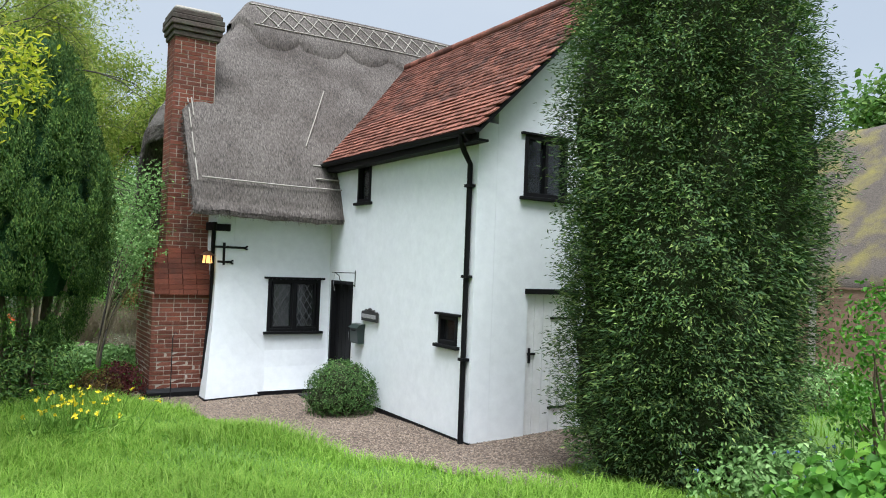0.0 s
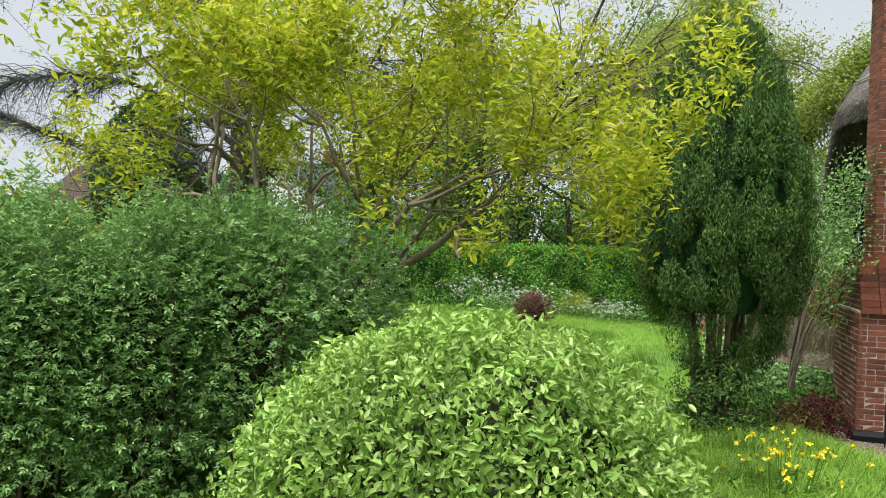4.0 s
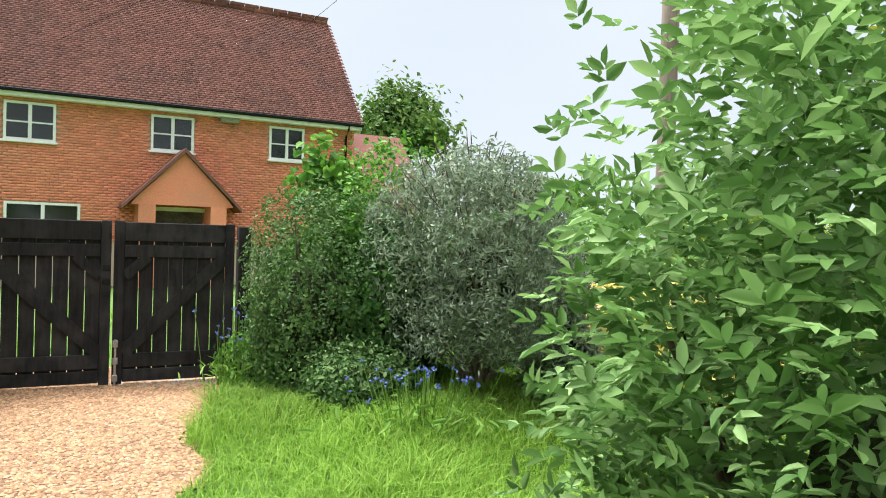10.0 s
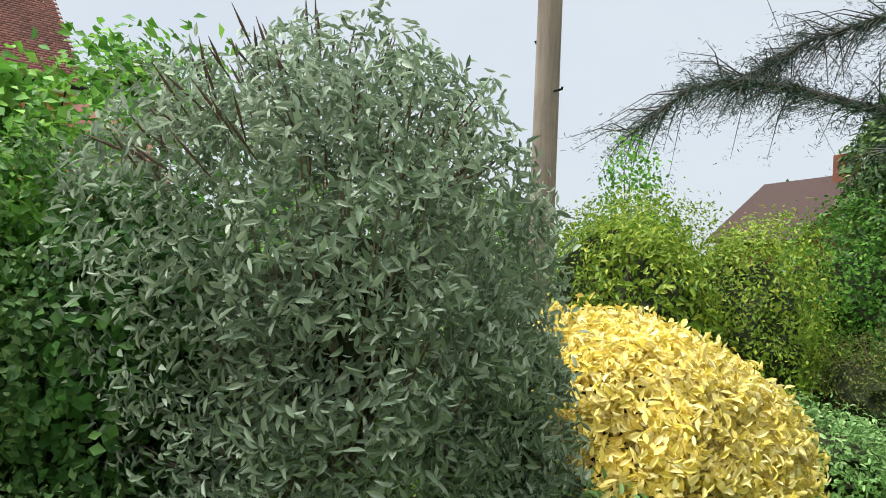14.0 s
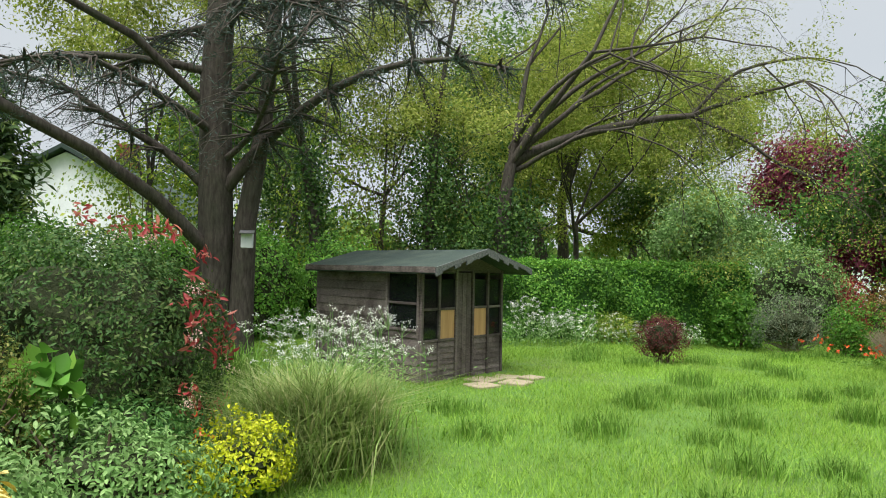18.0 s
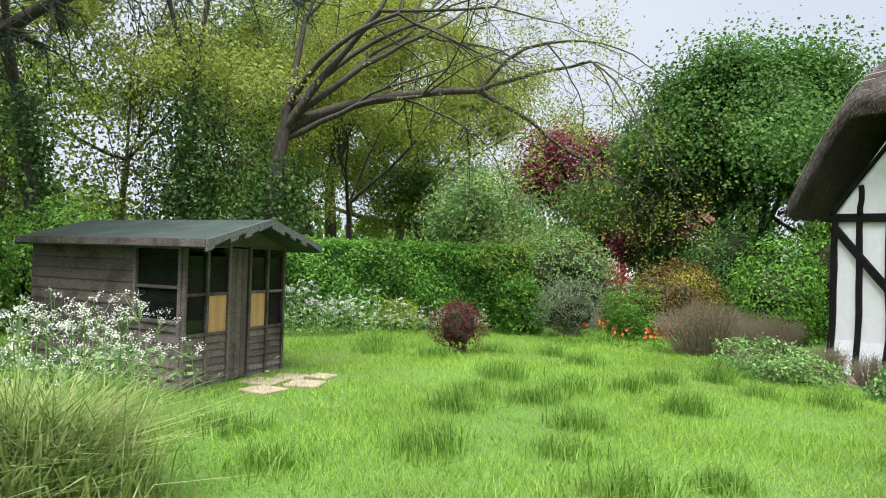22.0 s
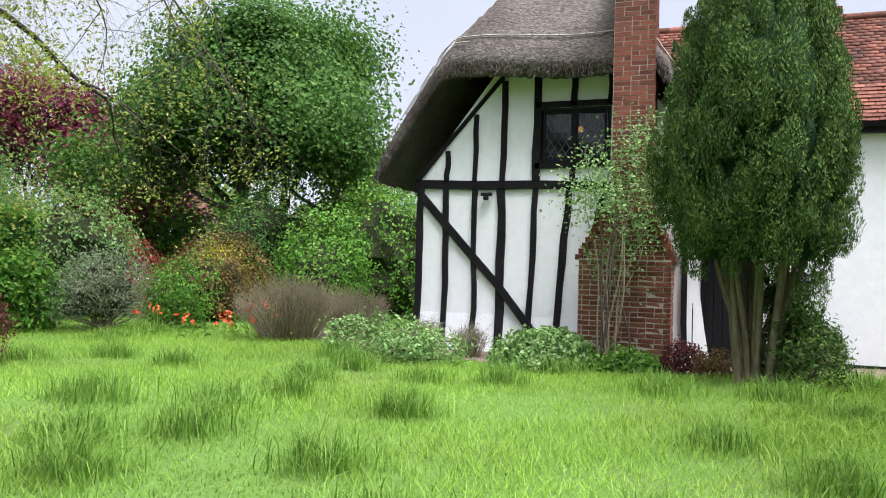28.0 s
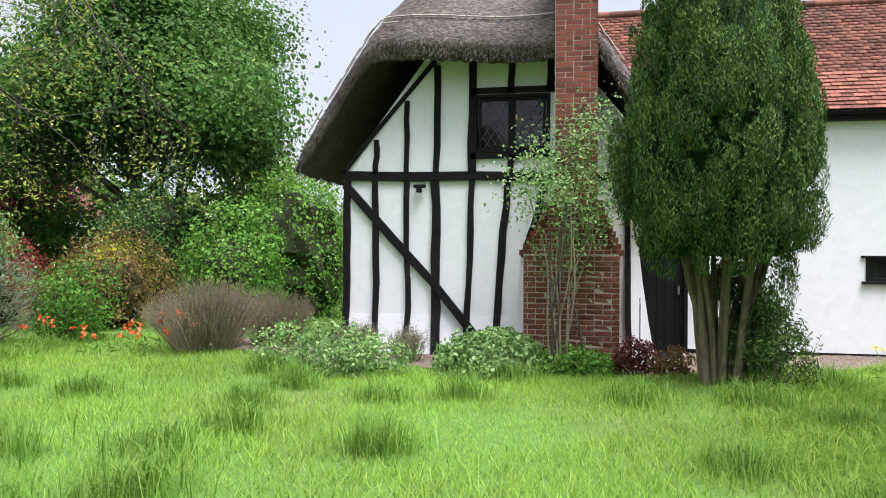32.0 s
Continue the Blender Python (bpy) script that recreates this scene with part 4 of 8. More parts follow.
# ---- windows and doors ----
def window(name, label, lo, hi, axis, out, lights=2, lattice=False, sill=True, head=True, frame_mat=None, fw=0.05, inset=0.02, curtain=False):
    """A framed window in a wall. axis: 0 or 1, the way it is wide; out: the outward sign on the other one; lo, hi: (along, across, z)."""
    fm = frame_mat or M_PAINT
    root = thing(name, label, "window", kind="structure")
    a0, c, z0 = lo
    a1, _, z1 = hi

    def b3(a_lo, a_hi, c_lo, c_hi, zl, zh):
        c_lo, c_hi = sorted((c + out * c_lo, c + out * c_hi))
        return ((a_lo, c_lo, zl), (a_hi, c_hi, zh)) if axis == 0 else ((c_lo, a_lo, zl), (c_hi, a_hi, zh))

    part("window_frame", boxes(b3(a0, a0 + fw, -0.08, inset, z0, z1), b3(a1 - fw, a1, -0.08, inset, z0, z1), b3(a0 + fw, a1 - fw, -0.08, inset, z1 - fw, z1), b3(a0 + fw, a1 - fw, -0.08, inset, z0, z0 + fw), bevel=0.004), fm, root)
    w = (a1 - a0 - 2 * fw) / lights
    for k in range(lights):
        l0, l1 = a0 + fw + k * w, a0 + fw + (k + 1) * w
        if k:
            part("mullion", boxes(b3(l0 - 0.022, l0 + 0.022, -0.07, inset - 0.004, z0 + fw, z1 - fw)), fm, root)
        if lattice:
            part("casement", boxes(b3(l0 + 0.022, l0 + 0.05, -0.05, 0.0, z0 + fw, z1 - fw), b3(l1 - 0.05, l1 - 0.022, -0.05, 0.0, z0 + fw, z1 - fw), b3(l0 + .05, l1 - .05, -0.05, 0.0, z0 + fw, z0 + fw + .03), b3(l0 + .05, l1 - .05, -0.05, 0.0, z1 - fw - .03, z1 - fw)), fm, root)
        part("pane", boxes(b3(l0, l1, -0.045, -0.04, z0 + fw, z1 - fw)), M_GLASS, root, "dark reflecting glass")
        if lattice:
            paths = []
            h, ww = z1 - z0 - 2 * fw, w
            step = 0.115
            for s in (1, -1):
                t = -h
                while t < ww + h:
                    pts = []
                    for q in np.linspace(0, 1, 13):
                        zz = h * q
                        aa = t + s * zz * 0.62 if s > 0 else t + h * 0.62 - zz * 0.62
                        if 0.04 <= aa <= ww - 0.04:
                            pts.append((aa, zz))
                    if len(pts) > 1:
                        P = [((l0 + aa, c - out * 0.036, z0 + fw + zz) if axis == 0 else (c - out * 0.036, l0 + aa, z0 + fw + zz)) for aa, zz in (pts[0], pts[-1])]
                        paths.append([(np.array(P[0]), 0.004), (np.array(P[1]), 0.004)])
                    t += step
            tube_part("leading", paths, M_LEAD, root, 4)
    if curtain:
        zc = np.linspace(z0 + 0.05, z1 - 0.05, 2)
        u = np.linspace(0, 1, 40)
        for s0, s1 in ((0.03, 0.28), (0.72, 0.97)):
            aa = a0 + (a1 - a0) * (s0 + (s1 - s0) * u)
            cc = c - out * (0.16 + 0.025 * np.sin(u * 32))
            V = np.array([((x, y, z) if axis == 0 else (y, x, z)) for z in zc for x, y in zip(aa, cc)])
            F = [(i, i + 1, i + 41, i + 40) for i in range(39)]
            put("curtain", mesh_from("curtain", V, F, True), M_CURTAIN, root, "pale net curtain")
    if sill:
        part("sill", boxes(b3(a0 - 0.06, a1 + 0.06, -0.02, 0.06, z0 - 0.045, z0 - 0.002), bevel=0.006), fm, root)
    if head:
        part("drip_board", boxes(b3(a0 - 0.07, a1 + 0.07, -0.02, 0.045, z1 + 0.002, z1 + 0.035), bevel=0.006), fm, root)
    return root


window("window_1", "black framed two-light lattice window beside the front door", (LWN[0], 0, LWN[2]), (LWN[1], 0, LWN[3]), 0, -1, 2, True, curtain=True)
window("window_2", "black framed leaded casement window in the timbered gable", (GW[0], 0, GW[2]), (GW[1], 0, GW[3]), 1, -1, 2, True, head=False, sill=False)
window("window_3", "small dark black-framed window low in the white wing", (SWN[0], W, SWN[2]), (SWN[1], W, SWN[3]), 1, -1, 1, curtain=True)
window("window_4", "narrow black-framed upper window in the wing", (UWN[0], W, UWN[2]), (UWN[1], W, UWN[3]), 1, -1, 1)
window("window_5", "black-framed upper window in the wing's end wall", (EW[0], YF, EW[2]), (EW[1], YF, EW[3]), 0, -1, 2)

door = thing("door_1", "black boarded front door in the corner of the cottage", "door", kind="structure")
part("door_frame", boxes(((W - 0.02, DOOR[0], 0), (W + 0.12, DOOR[0] + 0.06, DOOR[3])), ((W - 0.02, DOOR[1] - 0.06, 0), (W + 0.12, DOOR[1], DOOR[3])), ((W - 0.02, DOOR[0] + 0.06, DOOR[3] - 0.06), (W + 0.12, DOOR[1] - 0.06, DOOR[3])), bevel=0.004), M_PAINT, door)
for k in range(5):
    w = (DOOR[1] - DOOR[0] - 0.12) / 5
    part("door_board", boxes(((W + 0.06, DOOR[0] + 0.06 + k * w + 0.003, 0.06), (W + 0.1, DOOR[0] + 0.06 + (k + 1) * w - 0.003, DOOR[3] - 0.06)), bevel=0.004), M_PAINT, door)
part("latch", boxes(((W + 0.02, DOOR[0] + 0.12, 1.0), (W + 0.06, DOOR[0] + 0.15, 1.14))), M_STEEL, door, "steel latch")
part("step", boxes(((W - 0.35, DOOR[0] + 0.05, -0.05), (W - 0.03, DOOR[1] - 0.05, 0.06)), bevel=0.01), M_CONC, door)

edoor = thing("door_2", "white boarded door with black strap hinges and latch", "door", kind="structure")
n_b = 6
for k in range(n_b):
    w = (EDOOR[1] - EDOOR[0]) / n_b
    part("door_board", boxes(((EDOOR[0] + k * w + 0.002, YF + 0.03, 0.08), (EDOOR[0] + (k + 1) * w - 0.002, YF + 0.07, EDOOR[3])), bevel=0.005), M_WHITEPAINT, edoor)
part("lintel", boxes(((EDOOR[0] - 0.05, YF - 0.03, EDOOR[3] + 0.002), (EDOOR[1] + 0.05, YF + 0.03, EDOOR[3] + 0.07)), bevel=0.005), M_PAINT, edoor)
for z in (0.45, 1.6):
    part("hinge", boxes(((EDOOR[1] - 0.45, YF + 0.018, z), (EDOOR[1], YF + 0.03, z + 0.03))), M_IRON, edoor)
part("latch", boxes(((EDOOR[0] + 0.04, YF + 0.01, 1.15), (EDOOR[0] + 0.16, YF + 0.03, 1.18)), ((EDOOR[0] + 0.05, YF + 0.0, 1.05), (EDOOR[0] + 0.07, YF + 0.03, 1.24))), M_IRON, edoor)

# ---- thatch ----
RY, RZ = 2.1, 6.95


def thatch_z(x, y):
    f = RZ - 1.45 * np.abs(y - RY) + 0.10 * np.sin(np.clip(np.abs(y - RY), 0, 2.7) / 2.7 * np.pi)
    hip = 4.72 + 1.55 * (x + 0.5) + 0.05 * np.cos(y * 2)
    k = 0.16
    h = np.clip(0.5 + 0.5 * (hip - f) / k, 0, 1)
    z = hip * (1 - h) + f * h - k * h * (1 - h)
    return z - 0.05 * np.sin(x * 1.3) * 0.3


def thatch_sheet(x0, x1, y0, y1, nx, ny, thick):
    xs, ys = np.linspace(x0, x1, nx), np.linspace(y0, y1, ny)
    X, Y = np.meshgrid(xs, ys, indexing="ij")
    jit = np.random.default_rng(5).normal(0, 0.012, X.shape)
    Z = thatch_z(X, Y) + jit
    roll_x = (1 - np.clip((X - x0) / 0.3, 0, 1)) ** 2
    roll_y = (1 - np.clip(np.minimum(Y - y0, y1 - Y) / 0.42, 0, 1)) ** 2
    Z -= np.maximum(0.13 * roll_x, 0.26 * roll_y)
    low = Z - (thick + np.where(Z > 5, 0.0, 0.056)) * (1 - 0.8 * roll_y) * (1 - 0.2 * roll_x)
    V = np.concatenate([np.stack([X, Y, Z], -1).reshape(-1, 3), np.stack([np.maximum(X, x0 + 0.05), np.clip(Y, y0 + 0.08, y1 - 0.08), low], -1).reshape(-1, 3)])
    n, m, o = nx, ny, nx * ny
    i, j = np.meshgrid(np.arange(n - 1), np.arange(m - 1), indexing="ij")
    a = (i * m + j).ravel()
    F = [np.stack([a, a + m, a + m + 1, a + 1], -1), np.stack([a + o, a + 1 + o, a + m + 1 + o, a + m + o], -1)]
    for line in (np.arange(m), (n - 1) * m + np.arange(m), np.arange(n) * m, np.arange(n) * m + m - 1):
        F.append(np.stack([line[:-1], line[1:], line[1:] + o, line[:-1] + o], -1))
    return mesh_from("thatch", V, np.concatenate(F), True)


thatch = put("thatch", thatch_sheet(-0.5, 9.3, -0.5, 4.75, 90, 80, 0.3), M_THATCH, cottage, "grey weathered thatch with curved eaves")

# block ridge with a scalloped edge, and hazel rods
xs = np.linspace(0.62, 9.2, 190)
V, nq = [], 9
for x in xs:
    drop = 0.78 + 0.28 * abs(math.sin((x + 0.1) * math.pi / 0.95)) ** 0.7
    drop *= min(1.0, 0.25 + (x - 0.62) / 0.5)
    for s in np.linspace(-1, 1, nq):
        y = RY + s * drop * 0.62
        V.append((x, y, float(thatch_z(np.array(x), np.array(y))) + 0.15 - 0.02 * abs(s)))
    for s in np.linspace(-1, 1, nq):
        y = RY + s * drop * 0.62
        V.append((x, y, float(thatch_z(np.array(x), np.array(y))) - 0.02))
k2 = 2 * nq
F = []
for i in range(len(xs) - 1):
    a = i * k2
    for j in range(nq - 1):
        F.append((a + j, a + j + 1, a + k2 + j + 1, a + k2 + j))
    F += [(a, a + k2, a + k2 + nq, a + nq), (a + nq - 1, a + 2 * nq - 1, a + k2 + 2 * nq - 1, a + k2 + nq - 1)]
put("ridge", mesh_from("ridge", V, F, True), M_THATCH, cottage, "patterned thatch ridge with scalloped edge")


def on_thatch(x, y, lift):
    return np.array([x, y, float(thatch_z(np.array(x), np.array(y))) + lift])


M_HAZEL = surface("hazel_rod", (0.26, 0.235, 0.20), (0.42, 0.39, 0.34), None, 30, 3, 0.85, 0.3, 0.002)
rods = []


def rod(p, q, lift, n=6, r=0.011):
    rods.append([(on_thatch(p[0] + (q[0] - p[0]) * t, p[1] + (q[1] - p[1]) * t, lift), r) for t in np.linspace(0, 1, n)])


for side in (-1, 1):
    for off in (0.06, 0.42):
        for x in np.arange(0.95, 8.4, 0.9):
            rod((x, RY + side * off), (x + 0.93, RY + side * (off + 0.005)), 0.165)
    x = 1.1
    while x < 8.6:
        rod((x, RY + side * 0.10), (x + 0.34, RY + side * 0.40), 0.17)
        rod((x + 0.34, RY + side * 0.10), (x, RY + side * 0.40), 0.17)
        x += 0.3
for x in np.arange(-0.35, 1.9, 0.4):
    rod((x, -0.36), (x + 0.42, -0.36), 0.02)
    rod((x, 4.6), (x + 0.42, 4.6), 0.02)
rod((2.05, 0.9), (1.75, 0.5), 0.02), rod((1.75, 0.5), (1.45, 0.12), 0.02)
for y in np.arange(0.3, 4.2, 0.4):
    rod((-0.36, y), (-0.36, y + 0.38), 0.025)
for k in range(5):
    rod((-0.42 + 0.0 * k, -0.4 + 0.28 * k), (-0.42, -0.4 + 0.28 * (k + 0.8)), 0.02)
    rod((-0.42, 4.6 - 0.28 * k), (-0.42, 4.6 - 0.28 * (k + 0.8)), 0.02)
rod((1.5, -0.1), (1.95, -0.1), 0.015, r=0.014), rod((1.5, -0.25), (1.95, -0.25), 0.015, r=0.014)
tube_part("hazel_rods", rods, M_HAZEL, cottage, 4, "pale hazel rods pinned in crossed patterns")

# thatch ends: rough straw sticking out along the eaves
rng = np.random.default_rng(11)
n = 9000
pick = rng.random(n)
ex = np.where(pick < 0.4, rng.uniform(-0.5, 2.0, n), np.where(pick < 0.8, -0.5 + rng.uniform(-0.01, 0.06, n), rng.uniform(-0.5, 2, n)))
ey = np.where(pick < 0.4, -0.5 + rng.uniform(0, 0.06, n), np.where(pick < 0.8, rng.uniform(-0.5, 4.75, n), 4.75 - rng.uniform(0, 0.06, n)))
ez = thatch_z(ex, ey) - np.where((pick >= 0.4) & (pick < 0.8), rng.uniform(0.14, 0.4, n), rng.uniform(0.22, 0.32, n))
dirs = np.stack([np.where((pick >= 0.4) & (pick < 0.8), -0.5, 0.0) + rng.normal(0, 0.25, n), np.where(pick < 0.4, -0.4, np.where(pick < 0.8, 0, 0.4)) + rng.normal(0, 0.25, n), -0.8 + rng.normal(0, 0.2, n)], -1)
dirs /= np.linalg.norm(dirs, axis=1)[:, None]
p0 = np.stack([ex, ey, ez], -1)
p1 = p0 + dirs * rng.uniform(0.04, 0.11, n)[:, None]
sd = np.cross(dirs, rng.normal(0, 1, (n, 3)))
sd = sd / (np.linalg.norm(sd, axis=1)[:, None] + 1e-9) * 0.004
V = np.stack([p0 + sd, p0 - sd, p1], 1).reshape(-1, 3)
put("straw_ends", mesh_from("straw_ends", V, np.arange(3 * n).reshape(-1, 3)), M_THATCH, cottage)

# ---- tiled wing roof ----
RX, RZ2, EZ, EX = 4.06, 6.2, 3.88, 1.72
slope_len = math.hypot(RX - EX, RZ2 - EZ)
ux, uz = (RX - EX) / slope_len, (RZ2 - EZ) / slope_len
part("roof_deck", boxes(((0, 0, -0.06), (slope_len, 4.6 + 3.2, -0.02)), m=Matrix(((ux, 0, -uz, EX), (0, 1, 0, YF - 0.28), (uz, 0, ux, EZ), (0, 0, 0, 1)))), M_PAINT, cottage)
part("roof_deck_far", boxes(((0, 0, -0.06), (slope_len, 4.6 + 3.2, -0.02)), m=Matrix(((-ux, 0, uz, 2 * RX - EX), (0, 1, 0, YF - 0.28), (uz, 0, ux, EZ), (0, 0, 0, 1)))), M_TILE_J, cottage)
part("eave_board", boxes(((EX + 0.02, YF - 0.2, EZ - 0.16), (EX + 0.06, 0.0, EZ - 0.01)), ((EX + 0.06, YF - 0.2, EZ - 0.16), (W, 0.0, EZ - 0.13)), bevel=0.003), M_PAINT, cottage, "black painted eaves board")
gut = []
for k in range(9):
    a = math.pi + math.pi * k / 8
    gut.append((EX - 0.03 + 0.055 * math.cos(a), 0, EZ - 0.03 + 0.055 * math.sin(a)))
gut += [(EX - 0.03 + 0.045, 0, EZ - 0.03), (EX - 0.03 - 0.045, 0, EZ - 0.03)]
bm = bmesh.new()
prism(bm, gut, (0, YF - 0.3, 0), (0, 0.0, 0))
part("gutter", bm, M_PAINT, cottage, "black half-round gutter")
tube_part("downpipe", [[(np.array(p), 0.034) for p in ((EX - 0.03, YF + 0.05, EZ - 0.06), (EX - 0.03, YF + 0.06, EZ - 0.14), (EX + 0.06, YF + 0.1, EZ - 0.26), (W - 0.05, YF + 0.1, EZ - 0.4), (W - 0.05, YF + 0.1, 0.02))]], M_PAINT, cottage, 8, "black downpipe at the wing's corner")
for z in (3.2, 2.1, 1.1):
    part("pipe_clip", boxes(((W - 0.09, YF + 0.04, z), (W - 0.0, YF + 0.16, z + 0.035))), M_PAINT, cottage)
bm = bmesh.new()
beam(bm, [(EX - 0.05, YF - 0.05, EZ - 0.12), (RX, YF - 0.05, RZ2 - 0.1)], 0.13, 0.04, (0, -1, 0))
part("barge_board", bm, M_PAINT, cottage)
bm = bmesh.new()
beam(bm, [(2 * RX - EX + 0.05, YF - 0.05, EZ - 0.12), (RX, YF - 0.05, RZ2 - 0.1)], 0.13, 0.04, (0, -1, 0))
part("barge_board", bm, M_PAINT, cottage)
ridge_paths = [[(np.array((RX, y0, RZ2 + 0.0)), 0.085), (np.array((RX, y0 + 0.30, RZ2 + 0.0)), 0.085)] for y0 in np.arange(YF - 0.28, 3.2, 0.305)]
tube_part("ridge_tiles", ridge_paths, M_TILE_J, cottage, 10)
part("chimney_pot_stack", boxes(((5.0, -2.6, 5.2), (5.5, -1.9, 6.75)), bevel=0.01), M_BRICK_J, cottage)
tube_part("chimney_pot", [[(np.array((5.15, -2.4, 6.7)), 0.11), (np.array((5.15, -2.4, 7.05)), 0.09)], [(np.array((5.35, -2.1, 6.7)), 0.11), (np.array((5.35, -2.1, 7.05)), 0.09)]], M_TILE_J, cottage, 10)

# ---- chimney at the gable ----
chimney = thing("chimney", "tall old red brick chimney on the timbered gable end", "chimney", kind="structure")
CX0, CX1, CY0, CY1 = -0.86, -0.1, 0.22, 1.45
SX0, SY0, SY1 = -0.65, 0.50, 1.06
core = bmesh.new()
box(core, (CX0 + 0.006, CY0 + 0.006, -0.1), (0.0, CY1 - 0.006, 1.66))
prism(core, [(0, CY0 + 0.02, 1.65), (0, SY0 + 0.02, 2.33), (0, SY1 - 0.02, 2.33), (0, CY1 - 0.02, 1.65)], (-0.8, 0, 0), (0, 0, 0))
box(core, (SX0 + 0.004, SY0 + 0.004, 2.2), (0.0, SY1 - 0.004, 6.1))
part("core", core, M_MORTAR, chimney, "pale lime mortar joints")
part("foot", boxes(((CX0 - 0.09, CY0 - 0.1, -0.15), (0.0, CY1 + 0.08, 0.2)), bevel=0.05), M_PAINT, chimney, "black tarred brick foot")
tile_quads = np.array([(0, 2, 3, 1), (4, 5, 7, 6), (0, 1, 5, 4), (2, 6, 7, 3), (0, 4, 6, 2), (1, 3, 7, 5)])

# ---- shed on the lawn ----
SH0, SH_F, SH_S = Vector((-10.42, 4.60, 0.39)), Vector((1.463, 1.311, 0)).normalized(), Vector((-1.75, 2.95, 0)).normalized()
SH_W, SH_L, SH_H = 1.98, 2.75, 1.66
shed = thing("shed", "weathered grey timber summerhouse with a felt roof and boarded panes", "shed", at=SH0)


def shed_m():
    return Matrix(((SH_F.x, SH_S.x, 0, 0), (SH_F.y, SH_S.y, 0, 0), (0, 0, 1, 0), (0, 0, 0, 1)))


SM = shed_m()
APEX = SH_H + 0.19


def shed_part(name, bm, mat, label="", parent=None):
    bmesh.ops.transform(bm, matrix=SM, verts=bm.verts[:])
    bmesh.ops.recalc_face_normals(bm, faces=bm.faces[:])
    return part(name, bm, mat, parent or shed, label)


random.seed(21)
# side boards
n_b = 13
bh = SH_H / n_b
for side_x, dx in ((0.0, -1), (SH_W, 1)):
    for k in range(n_b):
        spans = [(0.0, SH_L)]
        if side_x == 0 and 6 <= k <= 11:
            spans = [(0.78, SH_L)]
        for a, b_ in spans:
            b = bmesh.new()
            j = random.uniform(-0.004, 0.004)
            prism(b, [(side_x, 0, k * bh), (side_x + dx * (0.022 + j), 0, k * bh), (side_x + dx * (0.008 + j), 0, (k + 1) * bh - 0.003), (side_x, 0, (k + 1) * bh - 0.003)], (0, a, 0), (0, b_, 0))
            shed_part("side_board", b, M_SHEDWOOD)
for k in range(7):
    for a, b_ in ((0.04, 0.80), (1.18, SH_W - 0.04)):
        b = bmesh.new()
        prism(b, [(0, 0, k * 0.082), (0, -0.024, k * 0.082), (0, -0.008, k * 0.082 + 0.079), (0, 0, k * 0.082 + 0.079)], (a, 0, 0), (b_, 0, 0))
        shed_part("front_board", b, M_SHEDWOOD)
bm = bmesh.new()
prism(bm, [(0, SH_L, 0), (SH_W, SH_L, 0), (SH_W, SH_L, SH_H), (SH_W / 2, SH_L, APEX), (0, SH_L, SH_H)], (0, 0, 0), (0, 0.03, 0))
shed_part("back_wall", bm, M_SHEDWOOD)
bm = bmesh.new()
prism(bm, [(0, 0, SH_H - 0.08), (SH_W, 0, SH_H - 0.08), (SH_W, 0, SH_H), (SH_W / 2, 0, APEX), (0, 0, SH_H)], (0, -0.03, 0), (0, 0.02, 0))
shed_part("gable_board", bm, M_SHEDWOOD)
for x in (-0.02, 0.36, 0.76, 1.17, 1.56, SH_W - 0.04):
    shed_part("post", boxes(((x, -0.045, 0.0), (x + 0.05, 0.03, SH_H - 0.06)), bevel=0.005), M_SHEDWOOD)
for y in (0.0, 0.74):
    shed_part("post", boxes(((-0.045, y, 0.0 if y == 0 else 0.7), (0.02, y + 0.05, SH_H)), bevel=0.005), M_SHEDWOOD)
for x0, x1 in ((0.04, 0.80), (1.18, SH_W - 0.04)):
    for z in (0.575, 1.02, SH_H - 0.1):
        shed_part("glazing_bar", boxes(((x0, -0.03, z), (x1, 0.02, z + 0.035)), bevel=0.004), M_SHEDWOOD)
for z in (0.72, 1.1, SH_H - 0.09):
    shed_part("glazing_bar", boxes(((-0.035, 0.05, z), (0.01, 0.74, z + 0.035)), bevel=0.004), M_SHEDWOOD)
for x0, x1, z0, z1, mat in ((0.05, 0.38, 0.61, 1.02, M_GLASS), (0.4, 0.77, 0.61, 1.02, M_PLY), (0.05, 0.38, 1.05, 1.46, M_GLASS), (0.4, 0.77, 1.05, 1.46, M_GLASS),
                            (1.2, 1.57, 0.61, 1.02, M_PLY), (1.6, 1.93, 0.61, 1.02, M_GLASS), (1.2, 1.57, 1.05, 1.46, M_GLASS), (1.6, 1.93, 1.05, 1.46, M_GLASS)):
    shed_part("pane", boxes(((x0, -0.012, z0), (x1, -0.004, z1))), mat, "fresh plywood board over a pane" if mat is M_PLY else "dusty dark glass")
for z0, z1 in ((0.755, 1.1), (1.135, SH_H - 0.09)):
    shed_part("pane", boxes(((-0.008, 0.06, z0), (-0.002, 0.73, z1))), M_GLASS, "dark glass, one pane missing")
dleaf = shed_part("door", boxes(((0.82, -0.02, 0.02), (1.16, 0.01, SH_H - 0.1)), bevel=0.006), M_SHEDWOOD, "dark closed double door")
for x in (0.93, 1.04):
    shed_part("door_board", boxes(((x, -0.027, 0.03), (x + 0.105, -0.018, SH_H - 0.12)), bevel=0.003), M_SHEDWOOD)
shed_part("floor", boxes(((0.0, 0.0, -0.08), (SH_W, SH_L, 0.03))), M_SHEDWOOD)
